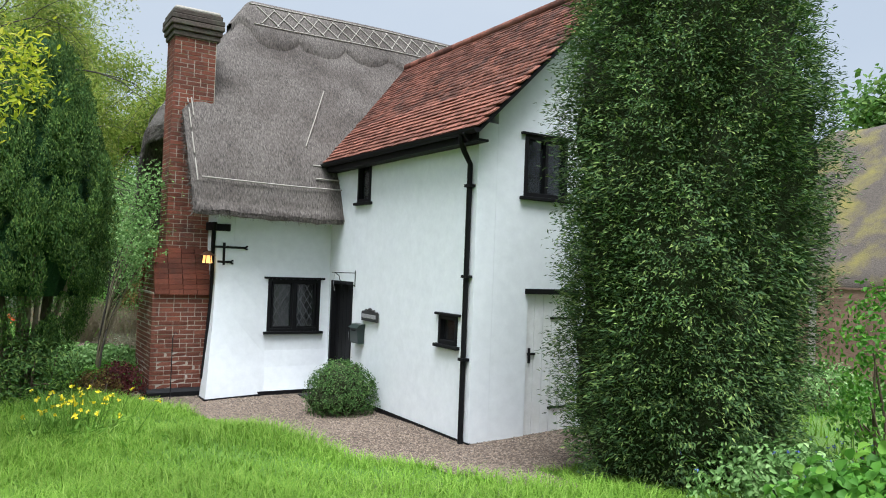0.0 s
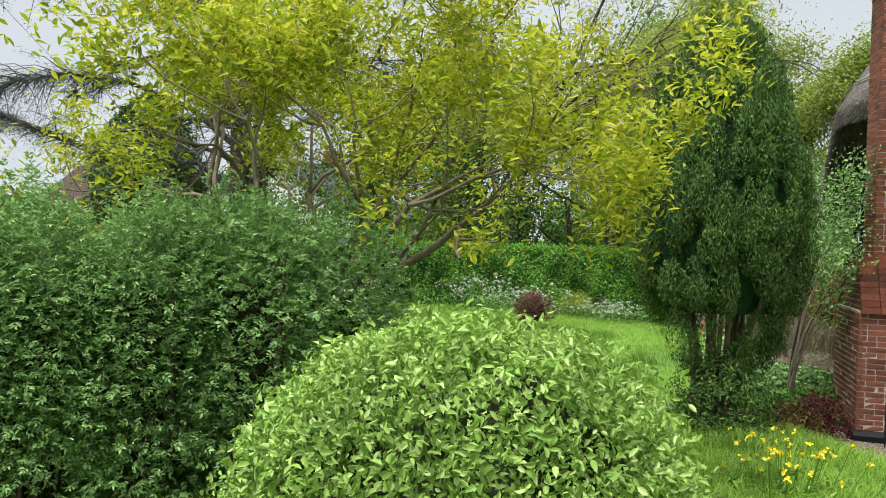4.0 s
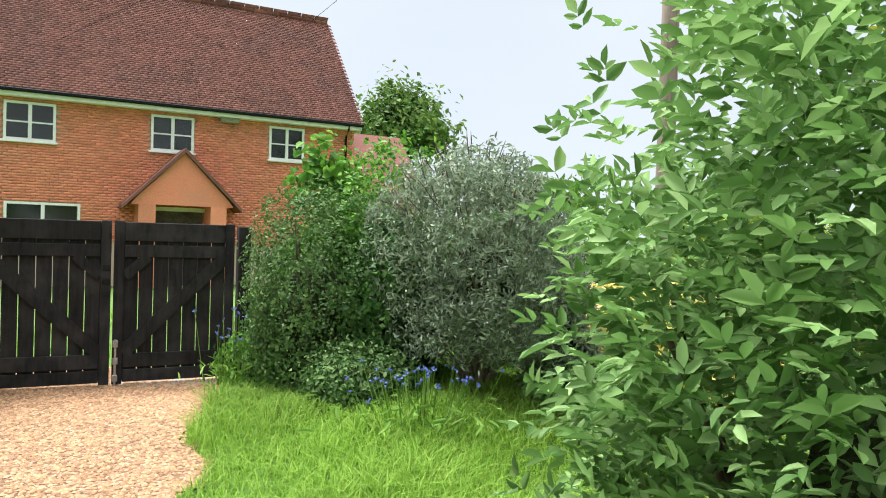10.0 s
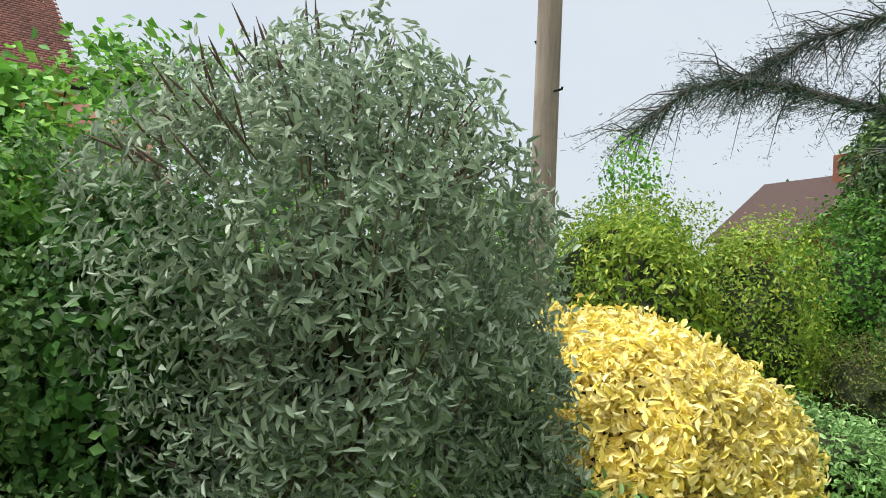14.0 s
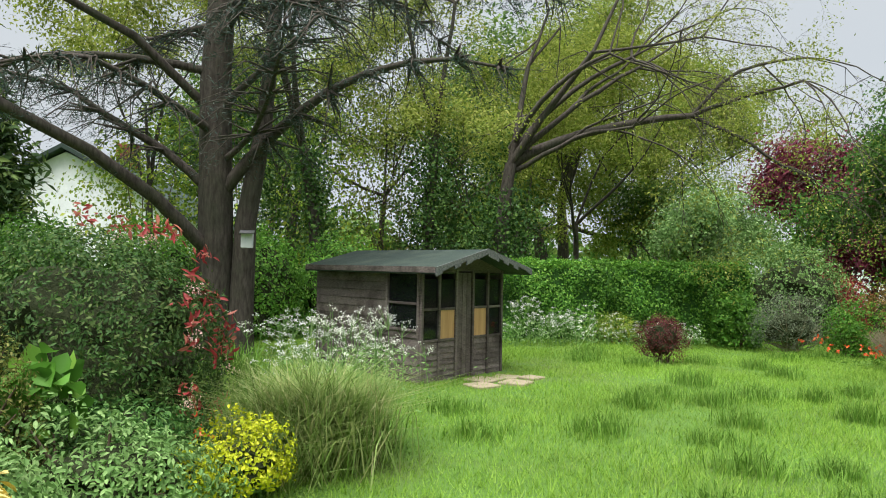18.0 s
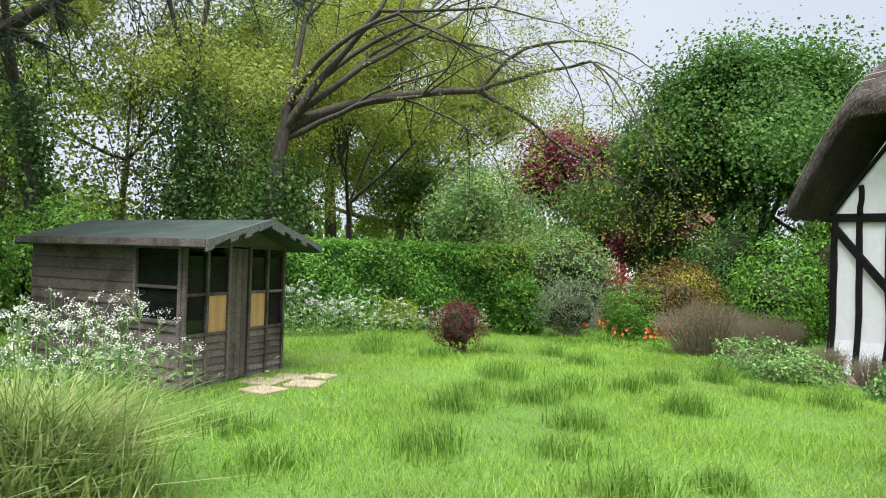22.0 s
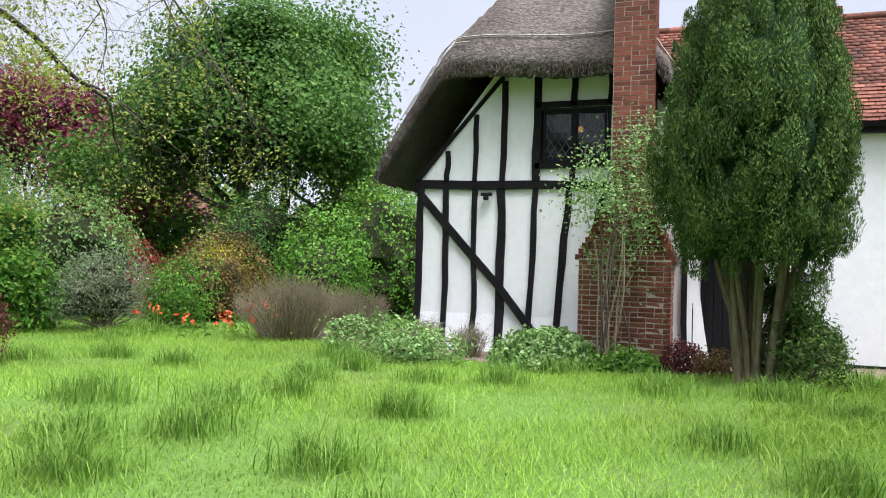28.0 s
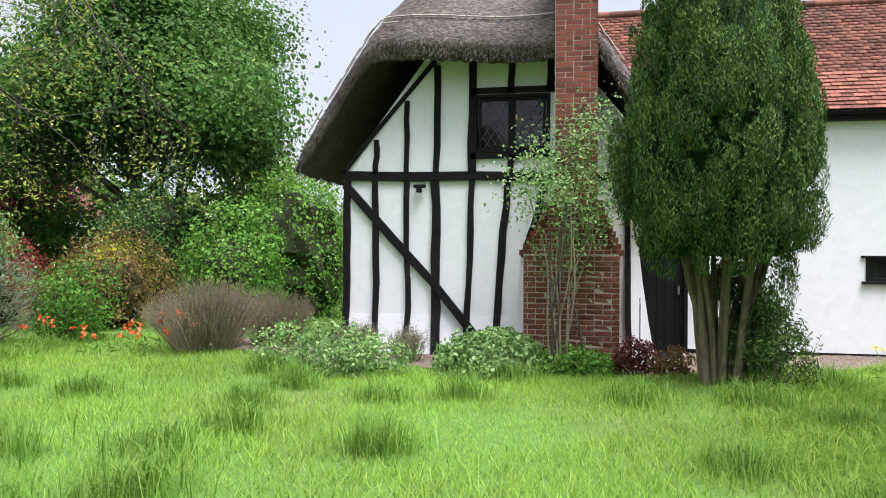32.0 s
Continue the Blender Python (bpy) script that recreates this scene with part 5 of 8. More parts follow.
for sx, name in ((-1, "roof_left"), (1, "roof_right")):
    bm = bmesh.new()
    ex = -0.2 if sx < 0 else SH_W + 0.2
    ez = SH_H - 0.07
    prism(bm, [(ex, 0, ez - 0.05), (SH_W / 2, 0, APEX + 0.02), (SH_W / 2, 0, APEX + 0.055), (ex, 0, ez + 0.045)], (0, -0.5, 0), (0, SH_L + 0.12, 0))
    shed_part(name, bm, M_FELT, "dark grey-green mineral felt roof")
bm = bmesh.new()
for sx in (-1, 1):
    ex = -0.2 if sx < 0 else SH_W + 0.2
    n = 9
    for k in range(n):
        a, c = k / n, (k + 1) / n
        pa = (ex + (SH_W / 2 - ex) * a, SH_H - 0.06 + (APEX + 0.09 - SH_H) * a)
        pc = (ex + (SH_W / 2 - ex) * c, SH_H - 0.06 + (APEX + 0.09 - SH_H) * c)
        d = random.uniform(0.03, 0.09)
        prism(bm, [(pa[0], 0, pa[1] - d), (pc[0], 0, pc[1] - d + 0.01), (pc[0], 0, pc[1] + 0.035), (pa[0], 0, pa[1] + 0.035)], (0, -0.525, 0), (0, -0.503, 0))
shed_part("frayed_edge", bm, M_FRAY, "pale frayed felt along the gable edge")
shed_part("fascia", boxes(((-0.215, -0.5, SH_H - 0.1), (-0.2, SH_L + 0.1, SH_H - 0.02))), M_SHEDWOOD)

for k, (u, v, s, a) in enumerate([(1.0, -0.45, 0.42, 0.1), (1.45, -0.55, 0.36, 0.4), (0.6, -0.75, 0.38, -0.2), (1.2, -0.95, 0.4, 0.2), (1.75, -0.85, 0.3, 0.0)]):
    p = SH0 + SH_F * u + SH_S * v
    slab = part("paving_slab", boxes(((-s / 2, -s / 2, -0.05), (s / 2, s / 2, 0.0)), bevel=0.012), M_SLAB, None)
    slab.location, slab.rotation_euler = (p.x, p.y, gz(p.x, p.y) + 0.035), (0, 0, 0.7 + a)
    tagged(slab, "broken pale stone paving slab half sunk in grass", "paving slab", "slabs in front of the shed")

# ---- bird box ----
bird = thing("bird_box", "pale grey wooden bird box on the tree trunk", "bird box", at=(-12.93, 6.33, 2.27))
part("body", boxes(((-0.09, -0.08, 0), (0.09, 0.08, 0.24)), bevel=0.005), M_HOUSEWHITE, bird)
part("roof", boxes(((-0.11, -0.12, 0.24), (0.11, 0.1, 0.265)), m=pose(0, 0, 0.0, 12), bevel=0.004), M_LEAD, bird)
tube_part("hole", [[(np.array((0.0, -0.083, 0.16)), 0.022), (np.array((0.0, -0.07, 0.16)), 0.022)]], M_PAINT, bird, 10)

# ---- gates and drive ----
G0, G1 = Vector((-14.17, -10.26, 0.67)), Vector((-14.85, -8.0, 0.67))
gd = (G1 - G0).normalized()
GM = Matrix(((gd.x, -gd.y, 0, G0.x), (gd.y, gd.x, 0, G0.y), (0, 0, 0.95, G0.z), (0, 0, 0, 1)))
GL = (G1 - G0).length
half = GL / 2


def gate_leaf(x0, x1, flip, label):
    root = thing("gate", label, "gate", "pair of gates across the drive")
    w = x1 - x0
    n = 7

    def gp(name, lo, hi, bev=0.006, mat=None, rot=None):
        b = bmesh.new()
        box(b, lo, hi, None, bev)
        if rot:
            bmesh.ops.transform(b, matrix=rot, verts=b.verts[:])
        bmesh.ops.transform(b, matrix=GM, verts=b.verts[:])
        bmesh.ops.recalc_face_normals(b, faces=b.faces[:])
        return part(name, b, mat or M_GATE, root)

    for k in range(n):
        a = x0 + 0.09 + (w - 0.18) * k / n
        gp("board", (a + 0.004, -0.012, 0.06), (a + (w - 0.18) / n - 0.004, 0.012, 1.72 + random.uniform(-0.006, 0.006)))
    gp("stile", (x0, -0.045, 0.03), (x0 + 0.095, -0.012, 1.74)), gp("stile", (x1 - 0.095, -0.045, 0.03), (x1, -0.012, 1.74))
    for z, h in ((0.05, 0.13), (0.2, 0.15), (1.36, 0.13), (1.53, 0.2)):
        gp("rail", (x0 + 0.097, -0.042, z), (x1 - 0.097, -0.013, z + h))
    pts = ((x0 + 0.1, 0.36), (x1 - 0.1, 1.36)) if flip else ((x1 - 0.1, 0.36), (x0 + 0.1, 1.36))
    b = bmesh.new()
    beam(b, [(pts[0][0], -0.013, pts[0][1]), ((pts[0][0] + pts[1][0]) / 2, -0.013, (pts[0][1] + pts[1][1]) / 2), (pts[1][0], -0.013, pts[1][1])], 0.13, 0.03, (0, -1, 0))
    bmesh.ops.transform(b, matrix=GM, verts=b.verts[:])
    part("brace", b, M_GATE, root)
    sx = x0 + 0.1 if flip else x1 - 0.1
    b = bmesh.new()
    d = 1 if flip else -1
    beam(b, [(sx, -0.013, 1.16), (sx + d * 0.22, -0.013, 1.37)], 0.1, 0.03, (0, -1, 0))
    bmesh.ops.transform(b, matrix=GM, verts=b.verts[:])
    part("corner_brace", b, M_GATE, root)
    return root, gp


ga, gpa = gate_leaf(0.0, half - 0.012, False, "black boarded timber gate leaf with diagonal brace, closed")
gb, gpb = gate_leaf(half + 0.012, GL, True, "black boarded timber gate leaf with drop bolt, closed")
gpb("drop_bolt", (half + 0.03, -0.06, -0.02), (half + 0.05, -0.046, 0.5), 0.0, M_STEEL)
for z in (0.06, 0.24, 0.42):
    gpb("bolt_guide", (half + 0.015, -0.068, z), (half + 0.065, -0.043, z + 0.07), 0.004, M_STEEL)
for z in (0.95, 1.08, 1.22):
    gpa("latch_plate", (half - 0.09, -0.056, z), (half - 0.02, -0.043, z + 0.06), 0.004, M_IRON)
for name, x, h in (("gate_post", -0.16, 1.75), ("gate_post", GL + 0.04, 1.72)):
    b = boxes(((x, -0.07, -0.4), (x + 0.13, 0.07, h)), bevel=0.01)
    bmesh.ops.transform(b, matrix=GM, verts=b.verts[:])
    bmesh.ops.recalc_face_normals(b, faces=b.faces[:])
    me_ob = part(name, b, M_GATE, None)
    tagged(me_ob, "black square timber gate post", "post", "posts of the drive gates")
b = boxes(((-0.3, -0.25, -0.1), (GL + 0.2, 0.2, 0.02)), bevel=0.01)
bmesh.ops.transform(b, matrix=GM, verts=b.verts[:])
bmesh.ops.recalc_face_normals(b, faces=b.faces[:])
tagged(part("gate_threshold", b, M_CONC, None), "rough concrete strip under the gates", "kerb", kind="structure")
for k, (x, y, r) in enumerate([(-13.9, -10.35, 0.13), (-13.7, -10.55, 0.1), (-14.45, -7.72, 0.09)]):
    bm = bmesh.new()
    bmesh.ops.create_icosphere(bm, subdivisions=2, radius=r)
    for v in bm.verts:
        v.co *= 1 + 0.25 * noise.noise(v.co * 9 + Vector((k * 3, 0, 0)))
        v.co.z *= 0.6
    st = part("stone", bm, M_CONC, None)
    st.location = (x, y, gz(x, y) + r * 0.3)
    tagged(st, "rough pale stone beside the drive", "stone")

# ---- brick house beyond the gates ----
H0, HD = Vector((-27.9, -16.67, 0.60)), Vector((-0.3136, 0.9495, 0))
HN = Vector((HD.y, -HD.x, 0))
HL, HH, HDEP = 11.45, 5.4, 6.6
house = thing("brick_house", "orange brick two-storey house with brown tiled roof and white windows", "house", at=H0)
HM = Matrix(((HD.x, HN.x, 0, 0), (HD.y, HN.y, 0, 0), (0, 0, 1, 0), (0, 0, 0, 1)))


def hpart(name, bm, mat, label="", parent=None):
    bmesh.ops.transform(bm, matrix=HM, verts=bm.verts[:])
    bmesh.ops.recalc_face_normals(bm, faces=bm.faces[:])
    return part(name, bm, mat, parent or house, label)


bm = boxes(((0, -HDEP, -0.6), (HL, -0.05, HH)))
prism(bm, [(0, -0.05, HH), (0, -HDEP, HH), (0, -HDEP / 2, HH + 3.75)], (0.02, 0, 0), (HL - 0.02, 0, 0))
hpart("wall", bm, M_NEWMORTAR)
# brick courses
openings = [(1.45, 2.7, 3.95, 5.0), (5.15, 6.35, 3.95, 5.0), (8.62, 9.75, 3.95, 5.0), (1.5, 3.35, 1.1, 2.3), (5.2, 6.7, -0.6, 2.3)]
rows = []
cz, r = 0.0, 0
while cz < HH - 0.05:
    a = 0.0 - (0.1125 if r % 2 else 0)
    while a < HL:
        lo, hi = max(a, 0), min(a + 0.215, HL)
        mid = (lo + hi) / 2
        if hi - lo > 0.03 and cz > 1.2 and not any(o[0] < mid < o[1] and o[2] < cz + 0.03 < o[3] for o in openings):
            rows.append((lo, -0.06, cz, hi, 0.0, cz + 0.065))
        a += 0.225
    cz += 0.075
    r += 1
cz, r = 1.2, 0
while cz < HH + 3.6:
    y = -0.1
    while y > -HDEP:
        top = HH + 3.7 * (1 - abs((y - 0.1 + HDEP / 2)) / (HDEP / 2))
        if cz < top - 0.05:
            rows.append((HL - 0.03, y - 0.215, cz, HL + 0.012, y, cz + 0.065))
        y -= 0.225
    cz += 0.075
R = np.array(rows)
corner = np.array([[R[:, 3 * (i & 1)], R[:, 1 + 3 * (i >> 1 & 1)], R[:, 2 + 3 * (i >> 2 & 1)]] for i in range(8)])
V = np.transpose(corner, (2, 0, 1)).reshape(-1, 3) @ np.array(HM.to_3x3()).T
F = (tile_quads[None] + (np.arange(len(R)) * 8)[:, None, None]).reshape(-1, 4)
tagged(put("brickwork", mesh_from("brickwork", V, F), M_NEWBRICK, house, "courses of orange facing brick"), kind="stuff")
# roof
run, rise = HDEP / 2 + 0.35, 3.75 + 0.4
sl = math.hypot(run, rise)
tile_rows = []
for side in (1, -1):
    for r in range(int(sl / 0.1)):
        u = r * 0.1
        for cidx in range(int((HL + 0.3) / 0.17)):
            if side < 0 and (r % 3 or cidx % 3):
                continue
            a = -0.15 + cidx * 0.17 + (r % 2) * 0.085
            k = 3 if side < 0 else 1
            y0 = (0.35 - run * u / sl) if side > 0 else (-HDEP - 0.35 + run * u / sl)
            z0 = HH - 0.1 + rise * u / sl
            tile_rows.append((a, y0, z0, side, k))
T = np.array(tile_rows)
tn = np.array([0, rise / sl, run / sl])
out_v = []
for i in range(8):
    ax, up_, th = (i & 1), (i >> 1 & 1), (i >> 2 & 1)
    w = 0.164 * np.where(T[:, 4] > 1, 3, 1)
    L = 0.15 * np.where(T[:, 4] > 1, 2.4, 1)
    lift = 0.014 * th + 0.022 * (1 - up_)
    y = T[:, 1] - T[:, 3] * run / sl * L * up_ + T[:, 3] * tn[1] * lift
    z = T[:, 2] + rise / sl * L * up_ + tn[2] * lift
    out_v.append(np.stack([T[:, 0] + w * ax, y, z], -1))
V = np.transpose(np.array(out_v), (1, 0, 2)).reshape(-1, 3) @ np.array(HM.to_3x3()).T
F = (tile_quads[None] + (np.arange(len(T)) * 8)[:, None, None]).reshape(-1, 4)
tagged(put("roof_tiles", mesh_from("roof_tiles", V, F), M_DARKTILE, house, "brown-red plain roof tiles"), kind="stuff")
bm = bmesh.new()
prism(bm, [(-0.15, 0.33, HH - 0.13), (-0.15, -HDEP / 2, HH + rise - 0.14), (-0.15, -HDEP - 0.33, HH - 0.13), (-0.15, -HDEP - 0.3, HH - 0.16), (-0.15, -HDEP / 2, HH + rise - 0.2), (-0.15, 0.3, HH - 0.16)], (0, 0, 0), (HL + 0.3, 0, 0))
hpart("roof_deck", bm, M_DARKTILE)
tube_part("ridge_tiles", [[(HM @ Vector((a, -HDEP / 2, HH + rise - 0.1)), 0.12), (HM @ Vector((a + 0.44, -HDEP / 2, HH + rise - 0.1)), 0.12)] for a in np.arange(-0.15, HL, 0.45)], M_TILE_J, house, 8)
hpart("fascia", boxes(((-0.15, 0.28, HH - 0.3), (HL + 0.15, 0.31, HH - 0.12)), ((-0.15, 0.0, HH - 0.3), (HL + 0.15, 0.28, HH - 0.27))), M_WHITEPAINT, "white fascia board")
hpart("gutter", boxes(((-0.2, 0.315, HH - 0.2), (HL + 0.2, 0.42, HH - 0.1)), bevel=0.02), M_PAINT)
for x in (0.25, HL - 0.3):
    tube_part("downpipe", [[(HM @ Vector(p), 0.04) for p in ((x, 0.36, HH - 0.15), (x, 0.3, HH - 0.3), (x, 0.06, HH - 0.55), (x, 0.06, 0))]], M_PAINT, house, 8)
for k, (a0, a1, z0, z1) in enumerate(openings[:4]):
    win = new("window")
    win.parent = house
    win["label"] = "white casement window with six panes"
    fw = 0.07
    fr = boxes(((a0, -0.03, z0), (a0 + fw, 0.03, z1)), ((a1 - fw, -0.03, z0), (a1, 0.03, z1)), ((a0 + fw, -0.03, z0), (a1 - fw, 0.03, z0 + fw)), ((a0 + fw, -0.03, z1 - fw), (a1 - fw, 0.03, z1)),
               (((a0 + a1) / 2 - 0.045, -0.03, z0 + fw), ((a0 + a1) / 2 + 0.045, 0.035, z1 - fw)))
    hpart("frame", fr, M_WHITEPAINT, parent=win)
    mid = z0 + (z1 - z0) * 0.48
    for p, q in ((a0 + fw, (a0 + a1) / 2 - 0.045), ((a0 + a1) / 2 + 0.045, a1 - fw)):
        hpart("glazing_bar", boxes(((p, -0.015, mid - 0.02), (q, 0.02, mid + 0.02))), M_WHITEPAINT, parent=win)
        hpart("pane", boxes(((p, -0.012, z0 + fw), (q, -0.006, z1 - fw))), M_GLASS, parent=win)
    hpart("sill", boxes(((a0 - 0.06, 0.0, z0 - 0.06), (a1 + 0.06, 0.09, z0 - 0.002)), bevel=0.01), M_WHITEPAINT, parent=win)
    hpart("blind", boxes(((a0 + 0.1, -0.046, z0 + 0.1), (a1 - 0.1, -0.042, z1 - (0.1 if k == 1 else 0.45)))), M_HOUSEWHITE, "pale blind half drawn", parent=win)
# porch
bm = bmesh.new()
prism(bm, [(4.55, 0, 2.35), (7.35, 0, 2.35), (7.2, 0, 2.55), (5.95, 0, 3.85), (4.7, 0, 2.55)], (0, 0.02, 0), (0, 1.0, 0))
hpart("porch_gable", bm, M_NEWBRICK)
for s in (-1, 1):
    bm = bmesh.new()
    prism(bm, [(5.95, 0, 3.98), (5.95 + s * 1.62, 0, 2.32), (5.95 + s * 1.62, 0, 2.22), (5.95, 0, 3.86)], (0, 0.0, 0), (0, 1.15, 0))
    hpart("porch_roof", bm, M_DARKTILE)
hpart("porch_wall", boxes(((4.75, 0.0, -0.5), (5.2, 1.0, 2.36)), ((6.7, 0.0, -0.5), (7.15, 1.0, 2.36))), M_NEWBRICK)
hpart("porch_door", boxes(((5.25, 0.0, -0.5), (6.65, 0.04, 2.2)), bevel=0.01), M_SHEDWOOD, "dark brown front door")
hpart("porch_lintel", boxes(((5.2, 0.04, 2.2), (6.7, 0.1, 2.32))), M_WHITEPAINT)
hpart("wall_box", boxes(((7.1, 0.0, 4.95), (7.65, 0.2, 5.22)), bevel=0.03), M_CONC, "cream box under the eaves")
# lower range on the far side
bm = boxes(((HL - 0.5, -6.2, -0.6), (HL + 3.2, -1.6, 3.0)))
hpart("side_range", bm, M_NEWBRICK)
bm = bmesh.new()
prism(bm, [(HL, -1.2, 2.9), (HL, -6.5, 2.9), (HL, -3.9, 5.6)], (-0.2, 0, 0), (3.5, 0, 0))
hpart("side_roof", bm, M_DARKTILE)

# ---- utility pole ----
PX, PY = -16.03, -2.51
pole = thing("utility_pole", "tall weathered wooden utility pole with step bolts", "pole", at=(PX, PY, gz(PX, PY)))
tube_part("shaft", [[(np.array((0, 0, -0.3)), 0.128), (np.array((0.02, 0, 4.0)), 0.118), (np.array((0.05, 0, 9.5)), 0.1), (np.array((0.05, 0, 9.52)), 0.01)]], M_POLE, pole, 14)
for k in range(12):
    z = 2.6 + k * 0.52
    s = 1 if k % 2 else -1
    tube_part("step_bolt", [[(np.array((0.03 + s * 0.1, 0, z)), 0.011), (np.array((0.03 + s * 0.22, 0, z)), 0.011), (np.array((0.03 + s * 0.22, 0, z + 0.02)), 0.016)]], M_IRON, pole, 6)
part("crossbar", boxes(((-0.05, -0.6, 9.0), (0.06, 0.6, 9.1)), bevel=0.01), M_POLE, pole)
for k, (ex, ey, ez) in enumerate([(-36.0, -20.0, 7.2), (-44, -12, 9.0), (-34, 30, 7.5), (-20, 28, 8.5), (12, -2, 6.5)]):
    s, e = np.array((PX, PY, gz(PX, PY) + 9.05)), np.array((ex, ey, ez))
    pts = []
    for t in np.linspace(0, 1, 16):
        p = s + (e - s) * t
        p[2] -= 4 * 0.5 * t * (1 - t)
        pts.append((p, 0.009))
    v, f = tubes([pts], 4)
    tagged(put("overhead_wire", mesh_from("overhead_wire", v, f), M_PAINT), "thin dark overhead wire sagging from the pole", "wire", "wires from the pole")

# ---- fence and outbuilding beyond the conifer ----
fence = thing("fence", "brown timber panel fence with concrete posts", "fence", kind="structure")
FA, FB = Vector((8.2, 1.0, 0)), Vector((9.6, -15.0, 0))
fd = (FB - FA).normalized()
nrm = Vector((-fd.y, fd.x, 0))
np_ = 9
for k in range(np_):
    p = FA + fd * (1.83 * k)
    z = gz(p.x, p.y)
    fm = Matrix(((fd.x, nrm.x, 0, p.x), (fd.y, nrm.y, 0, p.y), (0, 0, 1, z), (0, 0, 0, 1)))
    b = boxes(((-0.05, -0.05, -0.3), (0.05, 0.05, 1.85)), m=fm)
    bmesh.ops.recalc_face_normals(b, faces=b.faces[:])
    part("post", b, M_CONC, fence)
    for j in range(11):
        b = boxes(((0.06, -0.01 + random.uniform(-.004, .004), 0.1 + j * 0.155), (1.77, 0.012, 0.1 + j * 0.155 + 0.165)), m=fm)
        bmesh.ops.recalc_face_normals(b, faces=b.faces[:])
        part("slat", b, M_FENCE, fence)
    for a in (0.3, 0.9, 1.5):
        b = boxes(((a, -0.04, 0.08), (a + 0.04, -0.012, 1.8)), m=fm)
        bmesh.ops.recalc_face_normals(b, faces=b.faces[:])
        part("batten", b, M_FENCE, fence)
    b = boxes(((0.05, -0.035, 1.8), (1.78, 0.035, 1.83)), m=fm)
    bmesh.ops.recalc_face_normals(b, faces=b.faces[:])
    part("capping", b, M_FENCE, fence)

barn = thing("thatched_barn", "low white outbuilding with a mossy thatched roof behind the fence", "outbuilding", at=(13.5, -6.0, 0.5))
part("wall", boxes(((-2.2, -9, -0.3), (2.6, 5, 2.5))), M_HOUSEWHITE, barn)
part("timber", boxes(((-2.23, -9, 2.1), (-2.2, 5, 2.25))), M_TIMBER, barn)
xs, ys = np.linspace(-2.9, 3.3, 28), np.linspace(-9.6, 5.6, 50)
X, Y = np.meshgrid(xs, ys, indexing="ij")
Z = 5.3 - 1.05 * np.abs(X - 0.2) ** 1.08 - 0.9 * np.clip(np.abs(Y + 2) - 6.2, 0, 5) ** 1.1 + 0.04 * np.sin(X * 5 + Y * 3)
V = np.stack([X, Y, Z], -1).reshape(-1, 3)
i, j = np.meshgrid(np.arange(27), np.arange(49), indexing="ij")
a = (i * 50 + j).ravel()
low = V - [0, 0, 0.35]
edge_f = []
for line in (np.arange(50), 27 * 50 + np.arange(50), np.arange(28) * 50, np.arange(28) * 50 + 49):
    edge_f.append(np.stack([line[:-1], line[1:], line[1:] + 1400, line[:-1] + 1400], -1))
F = np.concatenate([np.stack([a, a + 50, a + 51, a + 1], -1), np.stack([a + 1400, a + 1401, a + 1451, a + 1450], -1)] + edge_f)
put("roof", mesh_from("roof", np.concatenate([V, low]), F, True), M_MOSSROOF, barn, "grey thatch patched with yellow moss")


def far_house(name, label, at, size, rot, wall, roof, eave, ridge, windows=()):
    root = thing(name, label, "house", at=(at[0], at[1], gz(*at)))
    root.rotation_euler = (0, 0, radians(rot))
    w, d = size
    b = boxes(((-w / 2, -d / 2, -0.5), (w / 2, d / 2, eave)))
    prism(b, [(-w / 2, -d / 2, eave), (-w / 2, d / 2, eave), (-w / 2, 0, ridge - 0.1)], (0.01, 0, 0), (w - 0.01, 0, 0))
    part("wall", b, wall, root)
    for s, nm in ((-1, "roof_front"), (1, "roof_back")):
        b = bmesh.new()
        prism(b, [(-w / 2 - 0.3, s * (d / 2 + 0.35), eave - 0.3), (-w / 2 - 0.3, 0, ridge), (-w / 2 - 0.3, 0, ridge + 0.14), (-w / 2 - 0.3, s * (d / 2 + 0.35), eave - 0.16)], (0, 0, 0), (w + 0.6, 0, 0))
        part(nm, b, roof, root)
    for (x, z, ww, h) in windows:
        wn_ = new("window")
        wn_.parent = root
        part("frame", boxes(((x, -d / 2 - 0.04, z), (x + ww, -d / 2 + 0.02, z + h)), bevel=0.01), M_WHITEPAINT, wn_)
        for k in range(2):
            part("pane", boxes(((x + 0.07 + k * (ww - 0.1) / 2, -d / 2 - 0.05, z + 0.07), (x + (k + 1) * (ww - 0.1) / 2, -d / 2 - 0.042, z + h - 0.07))), M_GLASS, wn_)
    b = boxes(((w * 0.3, -0.35, ridge - 0.6), (w * 0.3 + 0.7, 0.35, ridge + 0.9)), bevel=0.03)
    part("chimney", b, M_BRICK_J, root)
    return root


far_house("tiled_cottage", "distant cottage with a brown tiled roof and white walls", (-30, 22), (6.0, 5), -20, M_BRICK_J, M_FARTILE, 2.6, 5.0, [(-3, 1.2, 1.3, 1.1), (1.5, 1.2, 1.3, 1.1)])
far_house("white_bungalow", "white gabled building with a dark roof seen through the trees", (-19.5, 23), (5.5, 9), 80, M_HOUSEWHITE, M_FELT, 2.9, 5.2, [(-1.5, 1.2, 1.2, 1.2)])
far_house("red_roofed_house", "distant white house with a red-brown tiled roof", (19, 26), (9, 6), 30, M_HOUSEWHITE, M_TILE_J, 2.8, 5.6, [(-2.5, 1.0, 1.2, 1.1)])

